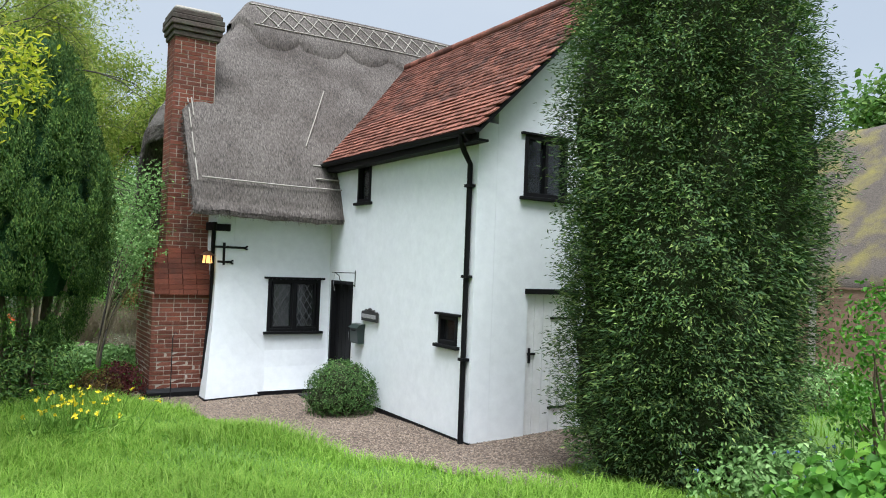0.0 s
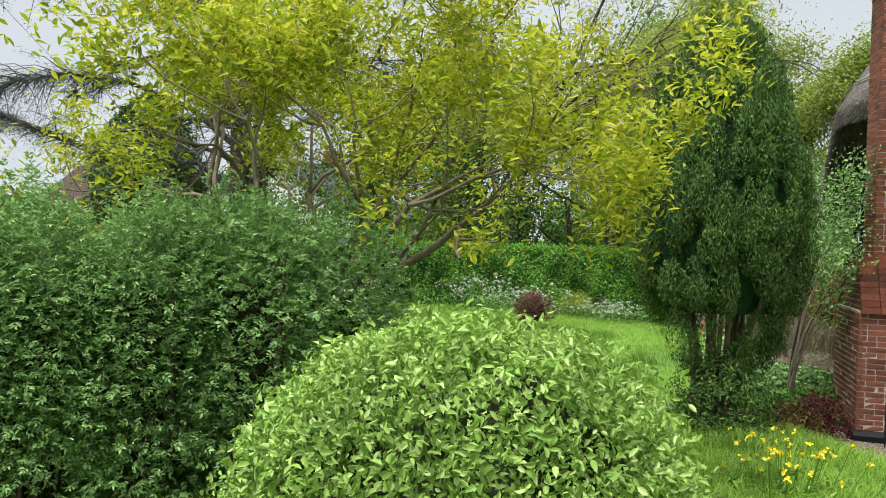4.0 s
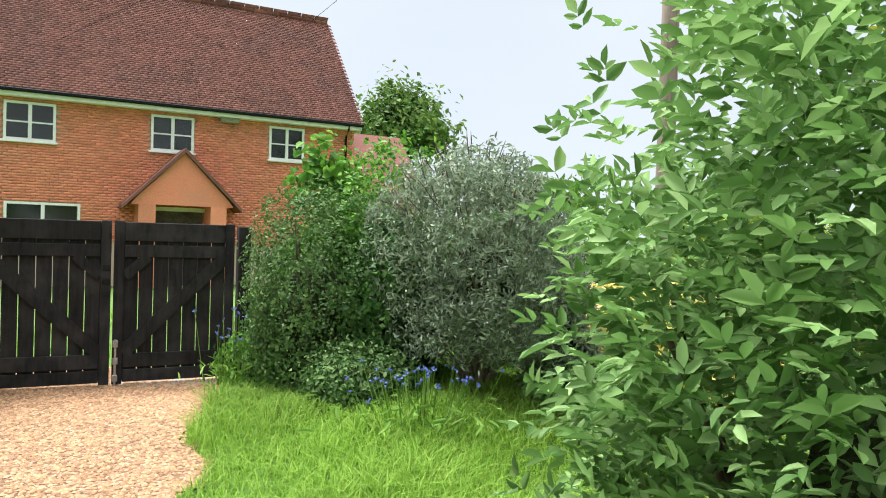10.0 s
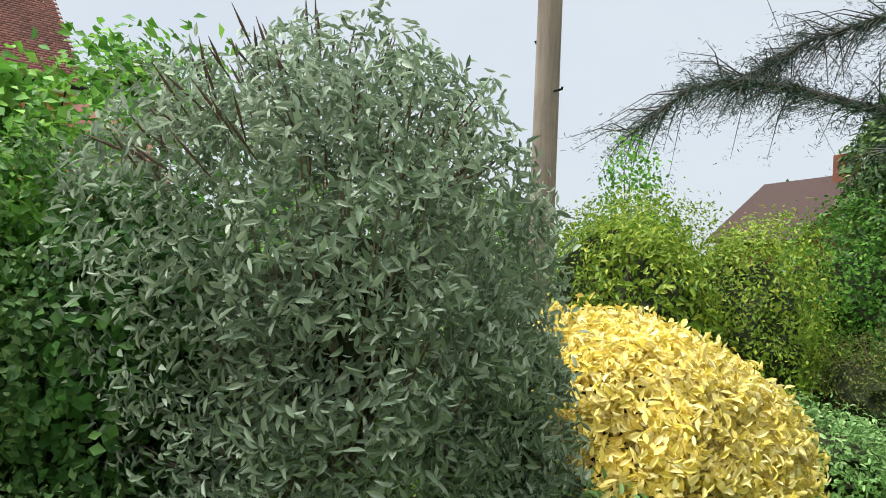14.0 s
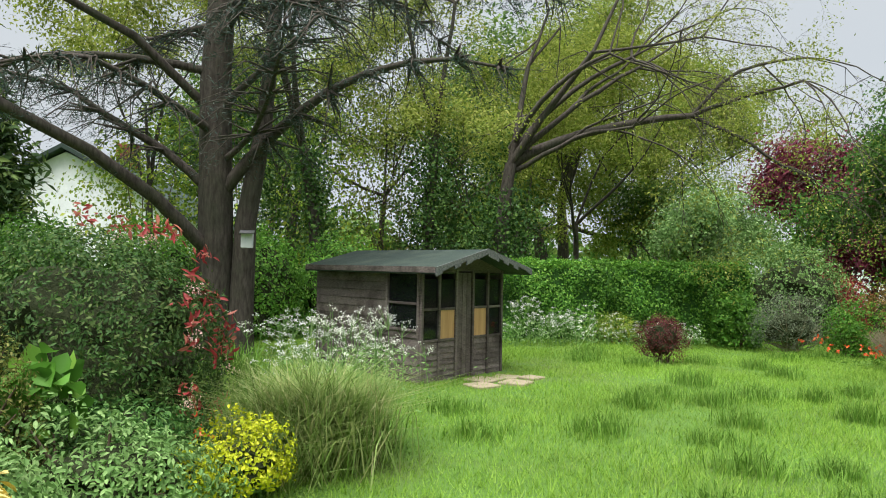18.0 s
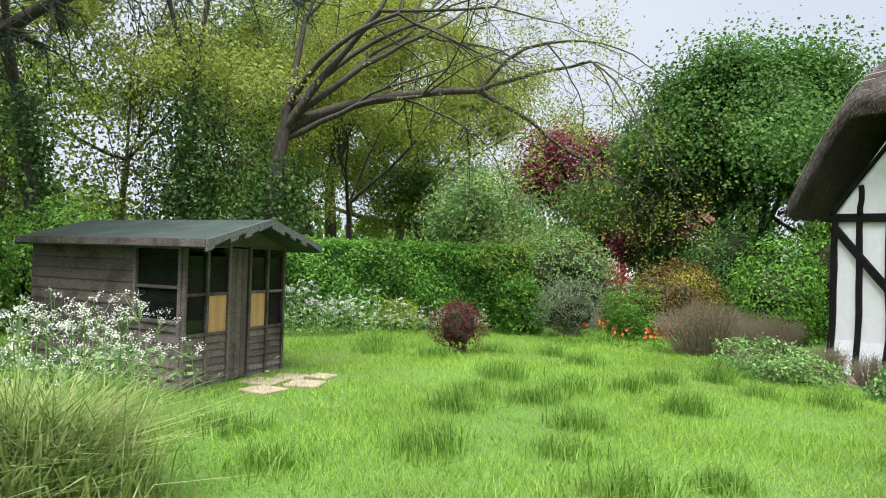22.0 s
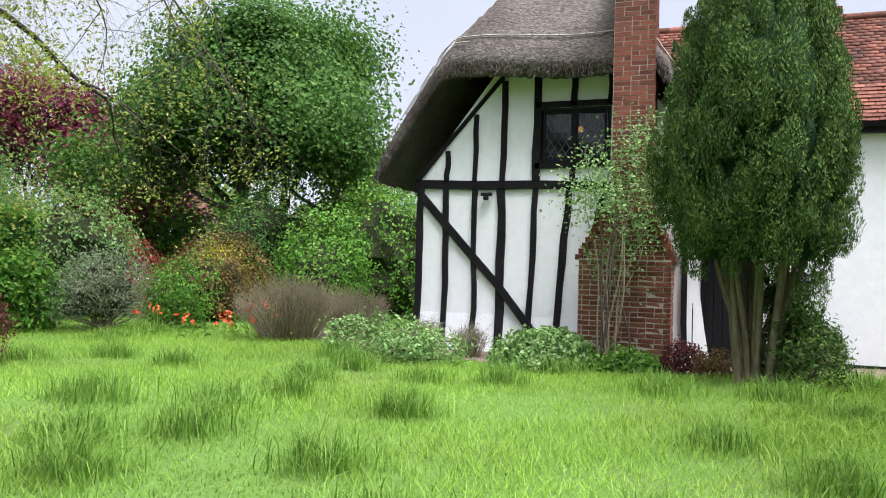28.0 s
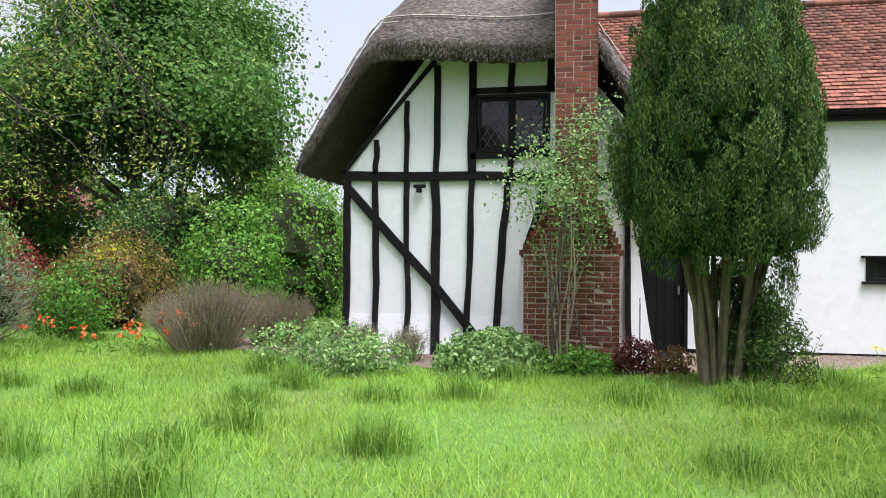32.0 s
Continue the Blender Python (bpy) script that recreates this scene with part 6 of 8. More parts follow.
# ---- things on the cottage walls ----
plaque = thing("name_plaque", "dark grey cast name plaque with a scrolled top", "sign", at=(W - 0.03, -1.4, 1.36))
bm = bmesh.new()
prism(bm, [(0, 0.03, 0), (0, -0.5, 0), (0, -0.5, 0.13), (0, -0.47, 0.15), (0, -0.40, 0.15), (0, -0.37, 0.18), (0, -0.33, 0.155), (0, -0.27, 0.19), (0, -0.235, 0.20), (0, -0.20, 0.19), (0, -0.14, 0.155), (0, -0.10, 0.18), (0, -0.07, 0.15), (0, 0.0, 0.15), (0, 0.03, 0.13)], (-0.012, 0, 0), (0.012, 0, 0))
part("plate", bm, M_SIGN, plaque)
part("lettering", boxes(*[((-0.018, -0.45 + k * 0.043, 0.045), (-0.011, -0.45 + k * 0.043 + 0.026, 0.105)) for k in range(11)]), M_SIGNTEXT, plaque, "worn raised letters")

mbox = thing("letter_box", "dark green metal letter box on the white wall", "letter box", at=(W, -1.16, 1.0))
bm = bmesh.new()
prism(bm, [(0, 0, 0), (-0.11, 0, 0), (-0.13, 0, 0.24), (0, 0, 0.24)], (0, -0.26, 0), (0, 0, 0))
part("body", bm, M_PLASTIC, mbox)
bm = bmesh.new()
prism(bm, [(0.0, 0, 0.30), (-0.08, 0, 0.29), (-0.15, 0, 0.235), (0.0, 0, 0.235)], (0, -0.28, 0), (0, 0.02, 0))
part("lid", bm, M_PLASTIC, mbox)
part("slot", boxes(((-0.134, -0.2, 0.19), (-0.128, -0.06, 0.205))), M_PAINT, mbox)

brk = thing("hanging_bracket", "black wrought iron hanging basket bracket with scroll", "bracket", at=(W, -1.02, 1.95))
tube_part("arm", [[(np.array((0, 0, 0.12)), 0.008), (np.array((-0.4, 0.0, 0.12)), 0.008)], [(np.array((-0.005, 0, -0.1)), 0.008), (np.array((-0.005, 0, 0.16)), 0.008)]], M_IRON, brk, 6)
tube_part("scroll", [[(np.array((-0.02 - 0.36 * t + 0.04 * math.sin(t * 9), 0, -0.08 + 0.2 * t ** 1.5)), 0.006) for t in np.linspace(0, 1, 16)]], M_IRON, brk, 6)
tube_part("chain", [[(np.array((-0.36, 0, 0.11)), 0.004), (np.array((-0.37, 0, -0.05)), 0.004), (np.array((-0.35, 0, -0.16)), 0.004)]], M_STEEL, brk, 4)

lamp = thing("wall_lantern", "small copper wall lantern lit beside the chimney", "lantern", at=(-0.16, -0.12, 2.2))
lamp.scale = (1.3, 1.3, 1.3)
part("bracket", boxes(((-0.02, 0.0, 0.08), (0.06, 0.12, 0.10)), bevel=0.004), M_IRON, lamp)
bm = bmesh.new()
bmesh.ops.create_cone(bm, cap_ends=True, segments=6, radius1=0.06, radius2=0.048, depth=0.09)
part("glass", bm, M_GLOW, lamp, "warm glowing lantern glass")
bm = bmesh.new()
bmesh.ops.create_cone(bm, cap_ends=True, segments=12, radius1=0.10, radius2=0.02, depth=0.05, matrix=Matrix.Translation((0, 0, 0.07)))
part("cap", bm, surface("copper", (0.12, 0.06, 0.035), (0.25, 0.13, 0.07), None, 40, 4, 0.45, 0.2, 0.001, metal=0.7), lamp)
tube_part("cage", [[(np.array((0.063 * math.cos(a), 0.063 * math.sin(a), -0.045)), 0.005), (np.array((0.05 * math.cos(a), 0.05 * math.sin(a), 0.05)), 0.005)] for a in np.arange(6) * math.pi / 3], M_IRON, lamp, 4)

alarm = thing("wall_light", "small black wall light on the gable beam", "light", at=(-0.05, 3.02, 2.6))
part("body", boxes(((-0.06, -0.09, 0.0), (0.0, 0.09, 0.05)), bevel=0.01), M_IRON, alarm)
part("head", boxes(((-0.09, -0.04, -0.07), (-0.02, 0.04, 0.0)), bevel=0.015), M_IRON, alarm)
hook = thing("garden_hook", "thin black iron plant hook by the wall", "hook", at=(-0.6, -0.05, gz(-0.6, -0.05)))
tube_part("stake", [[(np.array((0, 0, -0.1)), 0.008), (np.array((0, 0, 0.95)), 0.008), (np.array((0.03, 0, 1.03)), 0.007), (np.array((0.07, 0, 1.0)), 0.006)]], M_IRON, hook, 5)
tube_part("room_lamp_cord", [[(np.array((0.9, 1.75, 3.95)), 0.004), (np.array((0.9, 1.75, 3.8)), 0.004)]], M_IRON, tagged(thing("ceiling_lamp", "small lit lamp inside the gable room", "lamp"), ""), 4)
bm = bmesh.new()
bmesh.ops.create_icosphere(bm, subdivisions=2, radius=0.05, matrix=Matrix.Translation((0.9, 1.75, 3.76)))
part("bulb", bm, M_GLOW, bpy.data.objects["ceiling_lamp"])

# ---- shrubs and trees ----
shrub("spirea_bush", "rounded lime-green shrub densely covered with pale pointed leaves", "shrub", (-4.02, -7.22), (0.88, 0.85, 0.83), 50000, (0.036, 0.016), L_SPIREA, 101, 0.09, 9, 0.03, 0.62, 6, shell=(0.76, 1.01), inner=0.15, jitter=1.3, droop=0.25, core=0.74)
elder = "tall loose green shrub with divided leaves"
for k, (x, y, rx, ry, rz, n) in enumerate([(-7.52, -6.4, 0.44, 0.41, 0.9, 9000), (-6.98, -6.18, 0.46, 0.42, 0.87, 8000), (-6.42, -5.85, 0.46, 0.43, 0.9, 6200), (-5.85, -5.55, 0.46, 0.43, 0.98, 5600), (-6.7, -5.2, 0.62, 0.5, 0.95, 6000), (-5.55, -4.95, 0.55, 0.5, 0.95, 5200)]):
    shrub("elder_shrub", elder + (" at the row's end" if k == 0 else ""), "shrub", (x, y), (rx, ry, rz), n, (0.046, 0.42), L_ELDER, 110 + k, 0.24, 6, 0.065, 0.72, 18, lift=0.3, detailed=k < 3, group="row of shrubs beside the lawn", stem_r=0.013, shell=(0.6, 1.08), inner=0.12, compound=2, count=16, core=0.42)
shrub("buddleia", "big grey-leaved shrub with brown twigs and old seed heads", "shrub", (-13.2, -5.68), (0.74, 0.7, 0.9), 26000, (0.058, 0.018), L_BUDDLEIA, 121, 0.22, 10, 0.032, 0.72, 90, M_DRYTWIG, lift=0.34, stem_r=0.007, shell=(0.62, 1.04), inner=0.06, jitter=1.0, count=26, core=0.42)
rng = np.random.default_rng(122)
p, o = crown_points((0, 0, 0.97), (0.8, 0.76, 0.97), 900, rng, 0.22, (0.9, 1.06), 0.0)
p = rng.permutation(p[p[:, 2] > 1.5])
dead = []
for q in p[:220]:
    d = np.array(q) - [0, 0, 1.0]
    d = d / np.linalg.norm(d) + rng.normal(0, 0.2, 3)
    dead.append([(q, 0.002), (q + d * 0.05, 0.004), (q + d * 0.09, 0.006), (q + d * 0.15, 0.001)])
bud = bpy.data.objects["buddleia"]
tagged(tube_part("seed_heads", dead, surface("seed_head", (0.08, 0.05, 0.04), (0.17, 0.11, 0.09), None, 60, 5, 0.95, 0.6, 0.006), bud, 5, "old brown seed spikes"), kind="stuff")
# widens the big grey shrub on one side to fit the camera's view
shrub("buddleia_side_lump", "low side of the big grey shrub, placed to fit the camera's view", "shrub", (-13.0, -4.95), (0.34, 0.32, 0.62), 5000, (0.066, 0.019), L_BUDDLEIA, 125, 0.16, 10, 0.032, 0.72, 16, M_DRYTWIG, lift=0.1, stem_r=0.006, shell=(0.55, 1.04), inner=0.06, jitter=1.0, core=0.35)
shrub("golden_shrub", "rounded golden-yellow leaved shrub", "shrub", (-13.62, -3.8), (1.02, 0.98, 0.8), 32000, (0.064, 0.026), L_CHOISYA, 131, 0.14, 9, 0.028, 0.6, 4, shell=(0.84, 1.04), inner=0.3, jitter=0.9, droop=0.2, core=0.56)
shrub("cotoneaster", "dark small-leaved shrub beside the gate post", "shrub", (-13.9, -7.15), (0.58, 0.62, 0.92), 15000, (0.042, 0.024), L_PRIVET, 141, 0.42, 9, 0.035, 0.7, 14, shell=(0.62, 1.06), count=24, detailed=False, core=0.6)
shrub("hedge_shrub", "tall bright green hedge shrub behind the gate", "shrub", (-14.6, -6.75), (0.72, 0.75, 1.16), 12000, (0.07, 0.042), L_BRAMBLE, 142, 0.42, 7, 0.05, 0.7, 12, shell=(0.62, 1.06), count=22, detailed=False, core=0.6)
shrub("vine_shoots", "lush climbing shoots with large lobed leaves above the hedge", "climber", (-14.7, -7.12), (0.22, 0.22, 0.36), 300, (0.11, 0.09), L_BRAMBLE, 143, 0.4, 4, 0.07, 0.7, 8, lift=1.85, inner=0.1)
shrub("ivy_bush", "dark green ivy and bramble mass between hedge and grey shrub", "shrub", (-13.85, -6.45), (0.55, 0.5, 0.85), 9000, (0.065, 0.045), L_ELDER_D, 144, 0.4, 7, 0.05, 0.7, 10, detailed=False, core=0.62)
shrub("nettle_patch", "low green weeds and nettles at the hedge foot", "weeds", (-13.15, -6.75), (0.55, 0.5, 0.28), 6500, (0.05, 0.028), L_PRIVET, 145, 0.3, 5, 0.05, 0.4, 16, core=0.6)
shrub("nettle_patch", "low green weeds with blue flowers at the hedge foot", "weeds", (-12.85, -4.95), (0.5, 0.45, 0.28), 4000, (0.065, 0.036), L_ELDER, 146, 0.3, 5, 0.05, 0.4, 16, core=0.6)
shrub("nettle_patch", "lime-green weeds beside the drive edge", "weeds", (-14.1, -7.75), (0.33, 0.28, 0.4), 1400, (0.06, 0.03), L_BRAMBLE, 147, 0.3, 5, 0.04, 0.4, 9, core=0.6)
hedge_spots = [(-15.5, -5.0, 0.9, 0.9, 1.1), (-16.5, -3.3, 1.0, 1.0, 1.15), (-15.85, -1.6, 1.0, 0.95, 1.38), (-14.95, -0.85, 0.75, 0.75, 1.2)]
for k, (x, y, rx, ry, rz) in enumerate(hedge_spots):
    shrub("laurel_shrub", "yellow-green evergreen hedge shrub behind the golden bush", "shrub", (x, y), (rx, ry, rz), 13000, (0.05, 0.022), (L_BRAMBLE, L_ELDER, L_LAUREL, L_LAUREL)[k], 150 + k, 0.25, 6, 0.06, 0.72, 8, group="hedge behind the golden bush", leaf_label="", detailed=False, core=0.66)
shrub("spotted_laurel", "yellow-tipped evergreen shrub behind the golden bush", "shrub", (-15.05, -2.0), (0.6, 0.6, 1.12), 4500, (0.075, 0.03), L_LAUREL, 156, 0.2, 6, 0.05, 0.72, 8, core=0.66)
for k, (x, y, h) in enumerate([(-16.9, -3.2, 2.9), (-16.4, -0.9, 2.9), (-17.2, -0.3, 3.2)]):
    shrub("sapling", "thin young sapling with sparse fresh leaves above the hedge", "sapling", (x, y), (0.35, 0.35, 0.8), 500, (0.06, 0.04), L_BRAMBLE, 160 + k, 0.4, 4, 0.07, 0.8, 7, lift=h - 1.5, inner=0)
shrub("olive_shrub", "small olive-green shrub with fine leaves", "shrub", (-14.2, -0.35), (0.6, 0.55, 0.72), 5000, (0.032, 0.014), L_OLIVE, 171, 0.28, 7, 0.04, 0.65, 12, core=0.55)
shrub("fig_shoots", "large lobed green leaves low by the photinia", "shrub", (-13.75, -0.05), (0.25, 0.25, 0.4), 70, (0.19, 0.17), L_BRAMBLE, 172, 0.3, 3, 0.06, 0.6, 6, lift=0.3, inner=0)
pho = shrub("photinia", "big rounded evergreen shrub with red young shoots and cream flowers", "shrub", (-13.9, 1.75), (1.2, 1.1, 1.15), 22000, (0.052, 0.022), L_PHOTINIA, 181, 0.15, 7, 0.04, 0.62, 6, shell=(0.82, 1.02), inner=0.25, detailed=False, core=0.74)
rng = np.random.default_rng(182)
d = rng.normal(0, 1, (900, 3))
d /= np.linalg.norm(d, axis=1)[:, None]
sel = d[(d[:, 0] > 0.72) & (d[:, 1] < 0.6) & (d[:, 2] > -0.45)][:24]
tops = np.array([(0.1, 0.3, 1.05), (0.35, 0.2, 1.0), (0.55, -0.1, 0.98), (-0.05, -0.1, 1.08), (0.75, 0.3, 0.8)])
sel = np.concatenate([sel, tops, tops * 1.03])
p = np.array((0, 0, 0.7)) + sel * np.array((1.22, 1.1, 1.22))
for a, b in zip(p, sel):
    q, oo = rosettes(a[None], b[None], 11, 0.045, rng)
    v, f = leaves(q, oo, 0.1, 0.034, rng, jitter=0.9)
    put("young_shoot", mesh_from("young_shoot", v, f), L_RED, pho, "red young leaf shoot")
p2 = np.array((0, 0, 0.7)) + sel[::6] * np.array((1.24, 1.12, 1.2)) + [0, -0.04, -0.1]
q, oo = rosettes(p2, sel[::6], 60, 0.045, rng)
v, f = simple_leaves(q, oo, 0.022, 0.018, rng)
put("flower_heads", mesh_from("flower_heads", v, f), L_PINK, pho, "pinkish cream flower heads")


def blades(points, heights, width, lean, rng, segs=2):
    """Grass blades: bent narrow strips, one island each."""
    n = len(points)
    a = rng.uniform(0, 2 * np.pi, n)
    d = np.stack([np.cos(a), np.sin(a), 0 * a], -1)
    s = np.stack([-np.sin(a), np.cos(a), 0 * a], -1) * (width * rng.uniform(0.6, 1.3, n))[:, None]
    h = heights[:, None]
    l = (lean * rng.uniform(0.3, 1.6, n))[:, None] * h
    p0, up = points, np.array([0, 0, 1.0])
    if segs == 1:
        tip = p0 + up * h + d * l
        V = np.stack([p0 - s, p0 + s, tip], 1).reshape(-1, 3)
        return V, np.arange(3 * n).reshape(-1, 3)
    p1 = p0 + up * h * 0.55 + d * l * 0.3
    p2 = p0 + up * h * (0.98 - 0.25 * np.clip(l / (h + 1e-6), 0, 1)) + d * l
    V = np.stack([p0 - s, p0 + s, p1 - s * 0.8, p1 + s * 0.8, p2], 1).reshape(-1, 3)
    k = np.arange(n)[:, None] * 5
    return V, np.concatenate([k + [0, 1, 3], k + [0, 3, 2], k + [2, 3, 4]], 1).reshape(-1, 3)


def clump(name, label, category, at, n, height, spread, mat, seed, width=0.006, lean=0.7, group=""):
    rng = np.random.default_rng(seed)
    root = thing(name, label, category, group, at=(*at, gz(*at)))
    p = np.concatenate([rng.normal(0, spread, (n, 2)), np.full((n, 1), -0.02)], 1)
    r = np.hypot(p[:, 0], p[:, 1])
    h = height * rng.uniform(0.5, 1.15, n) * (1 - 0.25 * np.clip(r / (spread * 3), 0, 1))
    v, f = blades(p, h, width, lean, rng)
    tagged(put("blade_mass", mesh_from("blade_mass", v, f), mat, root), kind="stuff")
    return root


clump("grass_clump", "large arching clump of sedge grass with straw blades", "grass", (-11.85, 1.35), 2600, 1.1, 0.3, L_SEDGE, 190, 0.007, 0.9)
clump("grass_clump", "arching clump of sedge grass", "grass", (-12.15, 0.9), 1300, 0.75, 0.26, L_SEDGE, 191, 0.007, 0.9)
clump("iris_clump", "upright green iris leaves beside the tree", "iris", (-12.75, 3.2), 260, 0.85, 0.16, L_GRASS_D, 192, 0.016, 0.3)
euph = shrub("euphorbia", "bright lime-yellow euphorbia with green stems", "plant", (-12.35, 0.15), (0.36, 0.36, 0.3), 1800, (0.035, 0.02), L_LIME, 195, 0.3, 9, 0.025, 0.5, 14, L_ELDER, lift=0.12, core=0.5)
shrub("euphorbia", "bright lime-yellow euphorbia with green stems", "plant", (-12.75, -0.2), (0.25, 0.25, 0.22), 900, (0.035, 0.02), L_LIME, 196, 0.3, 9, 0.025, 0.5, 10, L_ELDER, lift=0.08, core=0.5)
shrub("border_plants", "mixed low green border plants", "plants", (-13.2, -0.3), (0.75, 0.55, 0.4), 3800, (0.055, 0.024), L_ELDER, 197, 0.35, 6, 0.045, 0.4, 14, core=0.6)
shrub("border_plants", "mixed low green border plants beside the lawn", "plants", (-13.4, 0.6), (0.75, 0.55, 0.42), 3600, (0.06, 0.025), L_ELDER_D, 198, 0.35, 6, 0.045, 0.4, 14, core=0.6)
shrub("border_plants", "mixed low green border plants", "plants", (-13.9, -1.35), (0.8, 0.6, 0.36), 3600, (0.055, 0.024), L_ELDER, 199, 0.35, 6, 0.045, 0.4, 14, core=0.6)


def umbels(name, label, at, n, height, spread, seed, head=0.075):
    """Cow parsley: thin branched stems with flat white heads and ferny leaves."""
    rng = np.random.default_rng(seed)
    root = thing(name, label, "wildflowers", at=(*at, gz(*at)))
    stems, hp = [], []
    for k in range(n):
        x, y = rng.normal(0, spread[0]), rng.normal(0, spread[1])
        h = height * rng.uniform(0.4, 1.12)
        b, t = np.array((x, y, 0)), np.array((x + rng.normal(0, .08), y + rng.normal(0, .08), h))
        stems.append([(b, 0.006), ((b + t) / 2 + rng.normal(0, .02, 3), 0.005), (t, 0.003)])
        for j in range(6):
            e = t + np.array((rng.normal(0, .11), rng.normal(0, .11), rng.uniform(-.12, .1)))
            stems.append([(t * 0.8 + b * 0.2, 0.003), (e, 0.002)])
            hp.append(e)
    tagged(tube_part("stems", stems, L_ELDER, root, 4), kind="stuff")
    hp = np.array(hp)
    q = np.repeat(hp, 17, 0) + np.random.default_rng(seed + 1).normal(0, 1, (len(hp) * 17, 3)) * [head * 0.3, head * 0.3, 0.012]
    v, f = simple_leaves(q, np.tile([0, 0, 1.0], (len(q), 1)), 0.017, 0.015, rng, 0.6)
    put("flower_heads", mesh_from("flower_heads", v, f), L_WHITE, root, "flat lacy white flower heads")
    n2 = n * 26
    lp = np.stack([rng.normal(0, spread[0] * 1.1, n2), rng.normal(0, spread[1] * 1.1, n2), rng.uniform(0.05, height * 0.62, n2)], -1)
    v, f = simple_leaves(lp, np.tile([0, 0, 1.0], (n2, 1)), 0.075, 0.028, rng, 0.7)
    put("leaves", mesh_from("leaves", v, f), L_ELDER, root)
    return root


umbels("cow_parsley", "tall frothy white cow parsley beside the shed", (-11.85, 3.4), 40, 0.95, (0.5, 0.45), 201)
umbels("cow_parsley", "white cow parsley against the shed wall", (-11.2, 4.1), 22, 0.9, (0.25, 0.3), 202)
umbels("cow_parsley", "white cow parsley along the clipped hedge", (-7.6, 9.6), 30, 0.9, (0.75, 0.3), 203)
umbels("cow_parsley", "white wildflowers at the hedge foot", (-4.4, 9.6), 30, 0.5, (0.4, 0.25), 204)
umbels("cow_parsley", "white wildflowers below the hedge", (-6.2, 9.9), 24, 0.6, (0.6, 0.2), 205)



def hedge_run(name, label, p0, p1, width, height, n, leaf, mat, seed):
    """A clipped hedge: a long flat-topped body of leaves with a few woody stems."""
    rng = np.random.default_rng(seed)
    p0, p1 = np.array(p0, float), np.array(p1, float)
    run = np.linalg.norm(p1 - p0)
    d = (p1 - p0) / run
    s = np.array((-d[1], d[0]))
    root = thing(name, label, "hedge", at=(*p0, gz(*p0)))
    u, face, w, z = rng.random(n) * run, rng.random(n), rng.uniform(-1, 1, n) * width / 2, rng.random(n) * height
    skin = 0.09 * np.sin(u * 3.1 + z * 4) + 0.06 * np.sin(u * 7.7 - z * 3)
    top = face < 0.36
    front = (face >= 0.36) & (face < 0.8)
    off = np.where(top, w, np.where(front, -width / 2 - skin, width / 2 + skin)) + np.where(top, 0, rng.normal(0, 0.06, n))
    z = np.where(top, height + 0.5 * skin + np.abs(rng.normal(0, 0.05, n)), z)
    q = np.stack([u * d[0] + off * s[0], u * d[1] + off * s[1], z], -1)
    o = np.where(top[:, None], [0, 0, 1.0], np.where(front[:, None], [-s[0], -s[1], 0.5], [s[0], s[1], 0.5]))
    v, f = simple_leaves(q, o, leaf[0], leaf[1], rng, 0.6)
    put("foliage", mesh_from("foliage", v, f), mat, root)
    # plain box in a darker green, put in as the hedge's inner shade
    part("shade_core", boxes(((0, -width / 2 + 0.1, 0.05), (run, width / 2 - 0.1, height - 0.08)), m=Matrix(((d[0], s[0], 0, 0), (d[1], s[1], 0, 0), (0, 0, 1, 0), (0, 0, 0, 1)))), L_ELDER_D, root, "core coloured dark as the shade inside")
    for k in range(10):
        c = d * run * (k + 0.5) / 10
        tube_part("stem", [[(np.array((c[0], c[1], -0.1)), 0.03), (np.array((c[0] + 0.03, c[1], height * 0.7)), 0.015)]], M_TWIG, root, 5)
    return root


hedge_run("clipped_hedge", "long clipped bright green hedge with a flat top", (-10.0, 11.6), (-2.0, 10.4), 1.1, 1.72, 40000, (0.068, 0.043), L_BRAMBLE, 210)
for k, (x, y, r, h) in enumerate([(-14.8, 9.2, 1.2, 1.3), (-13.2, 10.6, 1.2, 1.35), (-11.3, 11.4, 1.2, 1.2), (-16.2, 6.6, 1.2, 1.3), (-17.4, 4.6, 1.2, 1.25)]):
    shrub("boundary_hedge", "overgrown green boundary hedge behind the cedar", "hedge", (x, y), (r, r, h), 9000, (0.075, 0.045), L_BRAMBLE, 220 + k, 0.25, 6, 0.07, 0.7, 6, detailed=False, group="hedge behind the cedar", core=0.7)
shrub("berberis", "small rounded maroon-leaved shrub in the grass", "shrub", (-5.85, 6.6), (0.42, 0.4, 0.42), 3800, (0.028, 0.016), L_BERBERIS, 231, 0.2, 7, 0.03, 0.75, 9, lift=0.12, shell=(0.7, 1.05), core=0.6)
shrub("yellow_shrub", "low yellow-green shrub below the hedge", "shrub", (-5.2, 10.2), (0.6, 0.5, 0.45), 3000, (0.05, 0.022), L_LAUREL, 232, 0.25, 6, 0.04, 0.6, 6, detailed=False)
shrub("lavender_bush", "grey-green woody shrub with upright spikes", "shrub", (-1.9, 8.7), (0.95, 0.7, 0.62), 6500, (0.05, 0.010), L_GREYGREEN, 233, 0.25, 7, 0.05, 0.7, 30, M_DRYTWIG, stem_r=0.012, lift=0.12, detailed=False, core=0.5)
shrub("rose_shrub", "leafy green rose shrub in the border", "shrub", (-1.0, 8.0), (0.5, 0.5, 0.62), 2200, (0.06, 0.035), L_BRAMBLE, 234, 0.3, 6, 0.06, 0.6, 10)
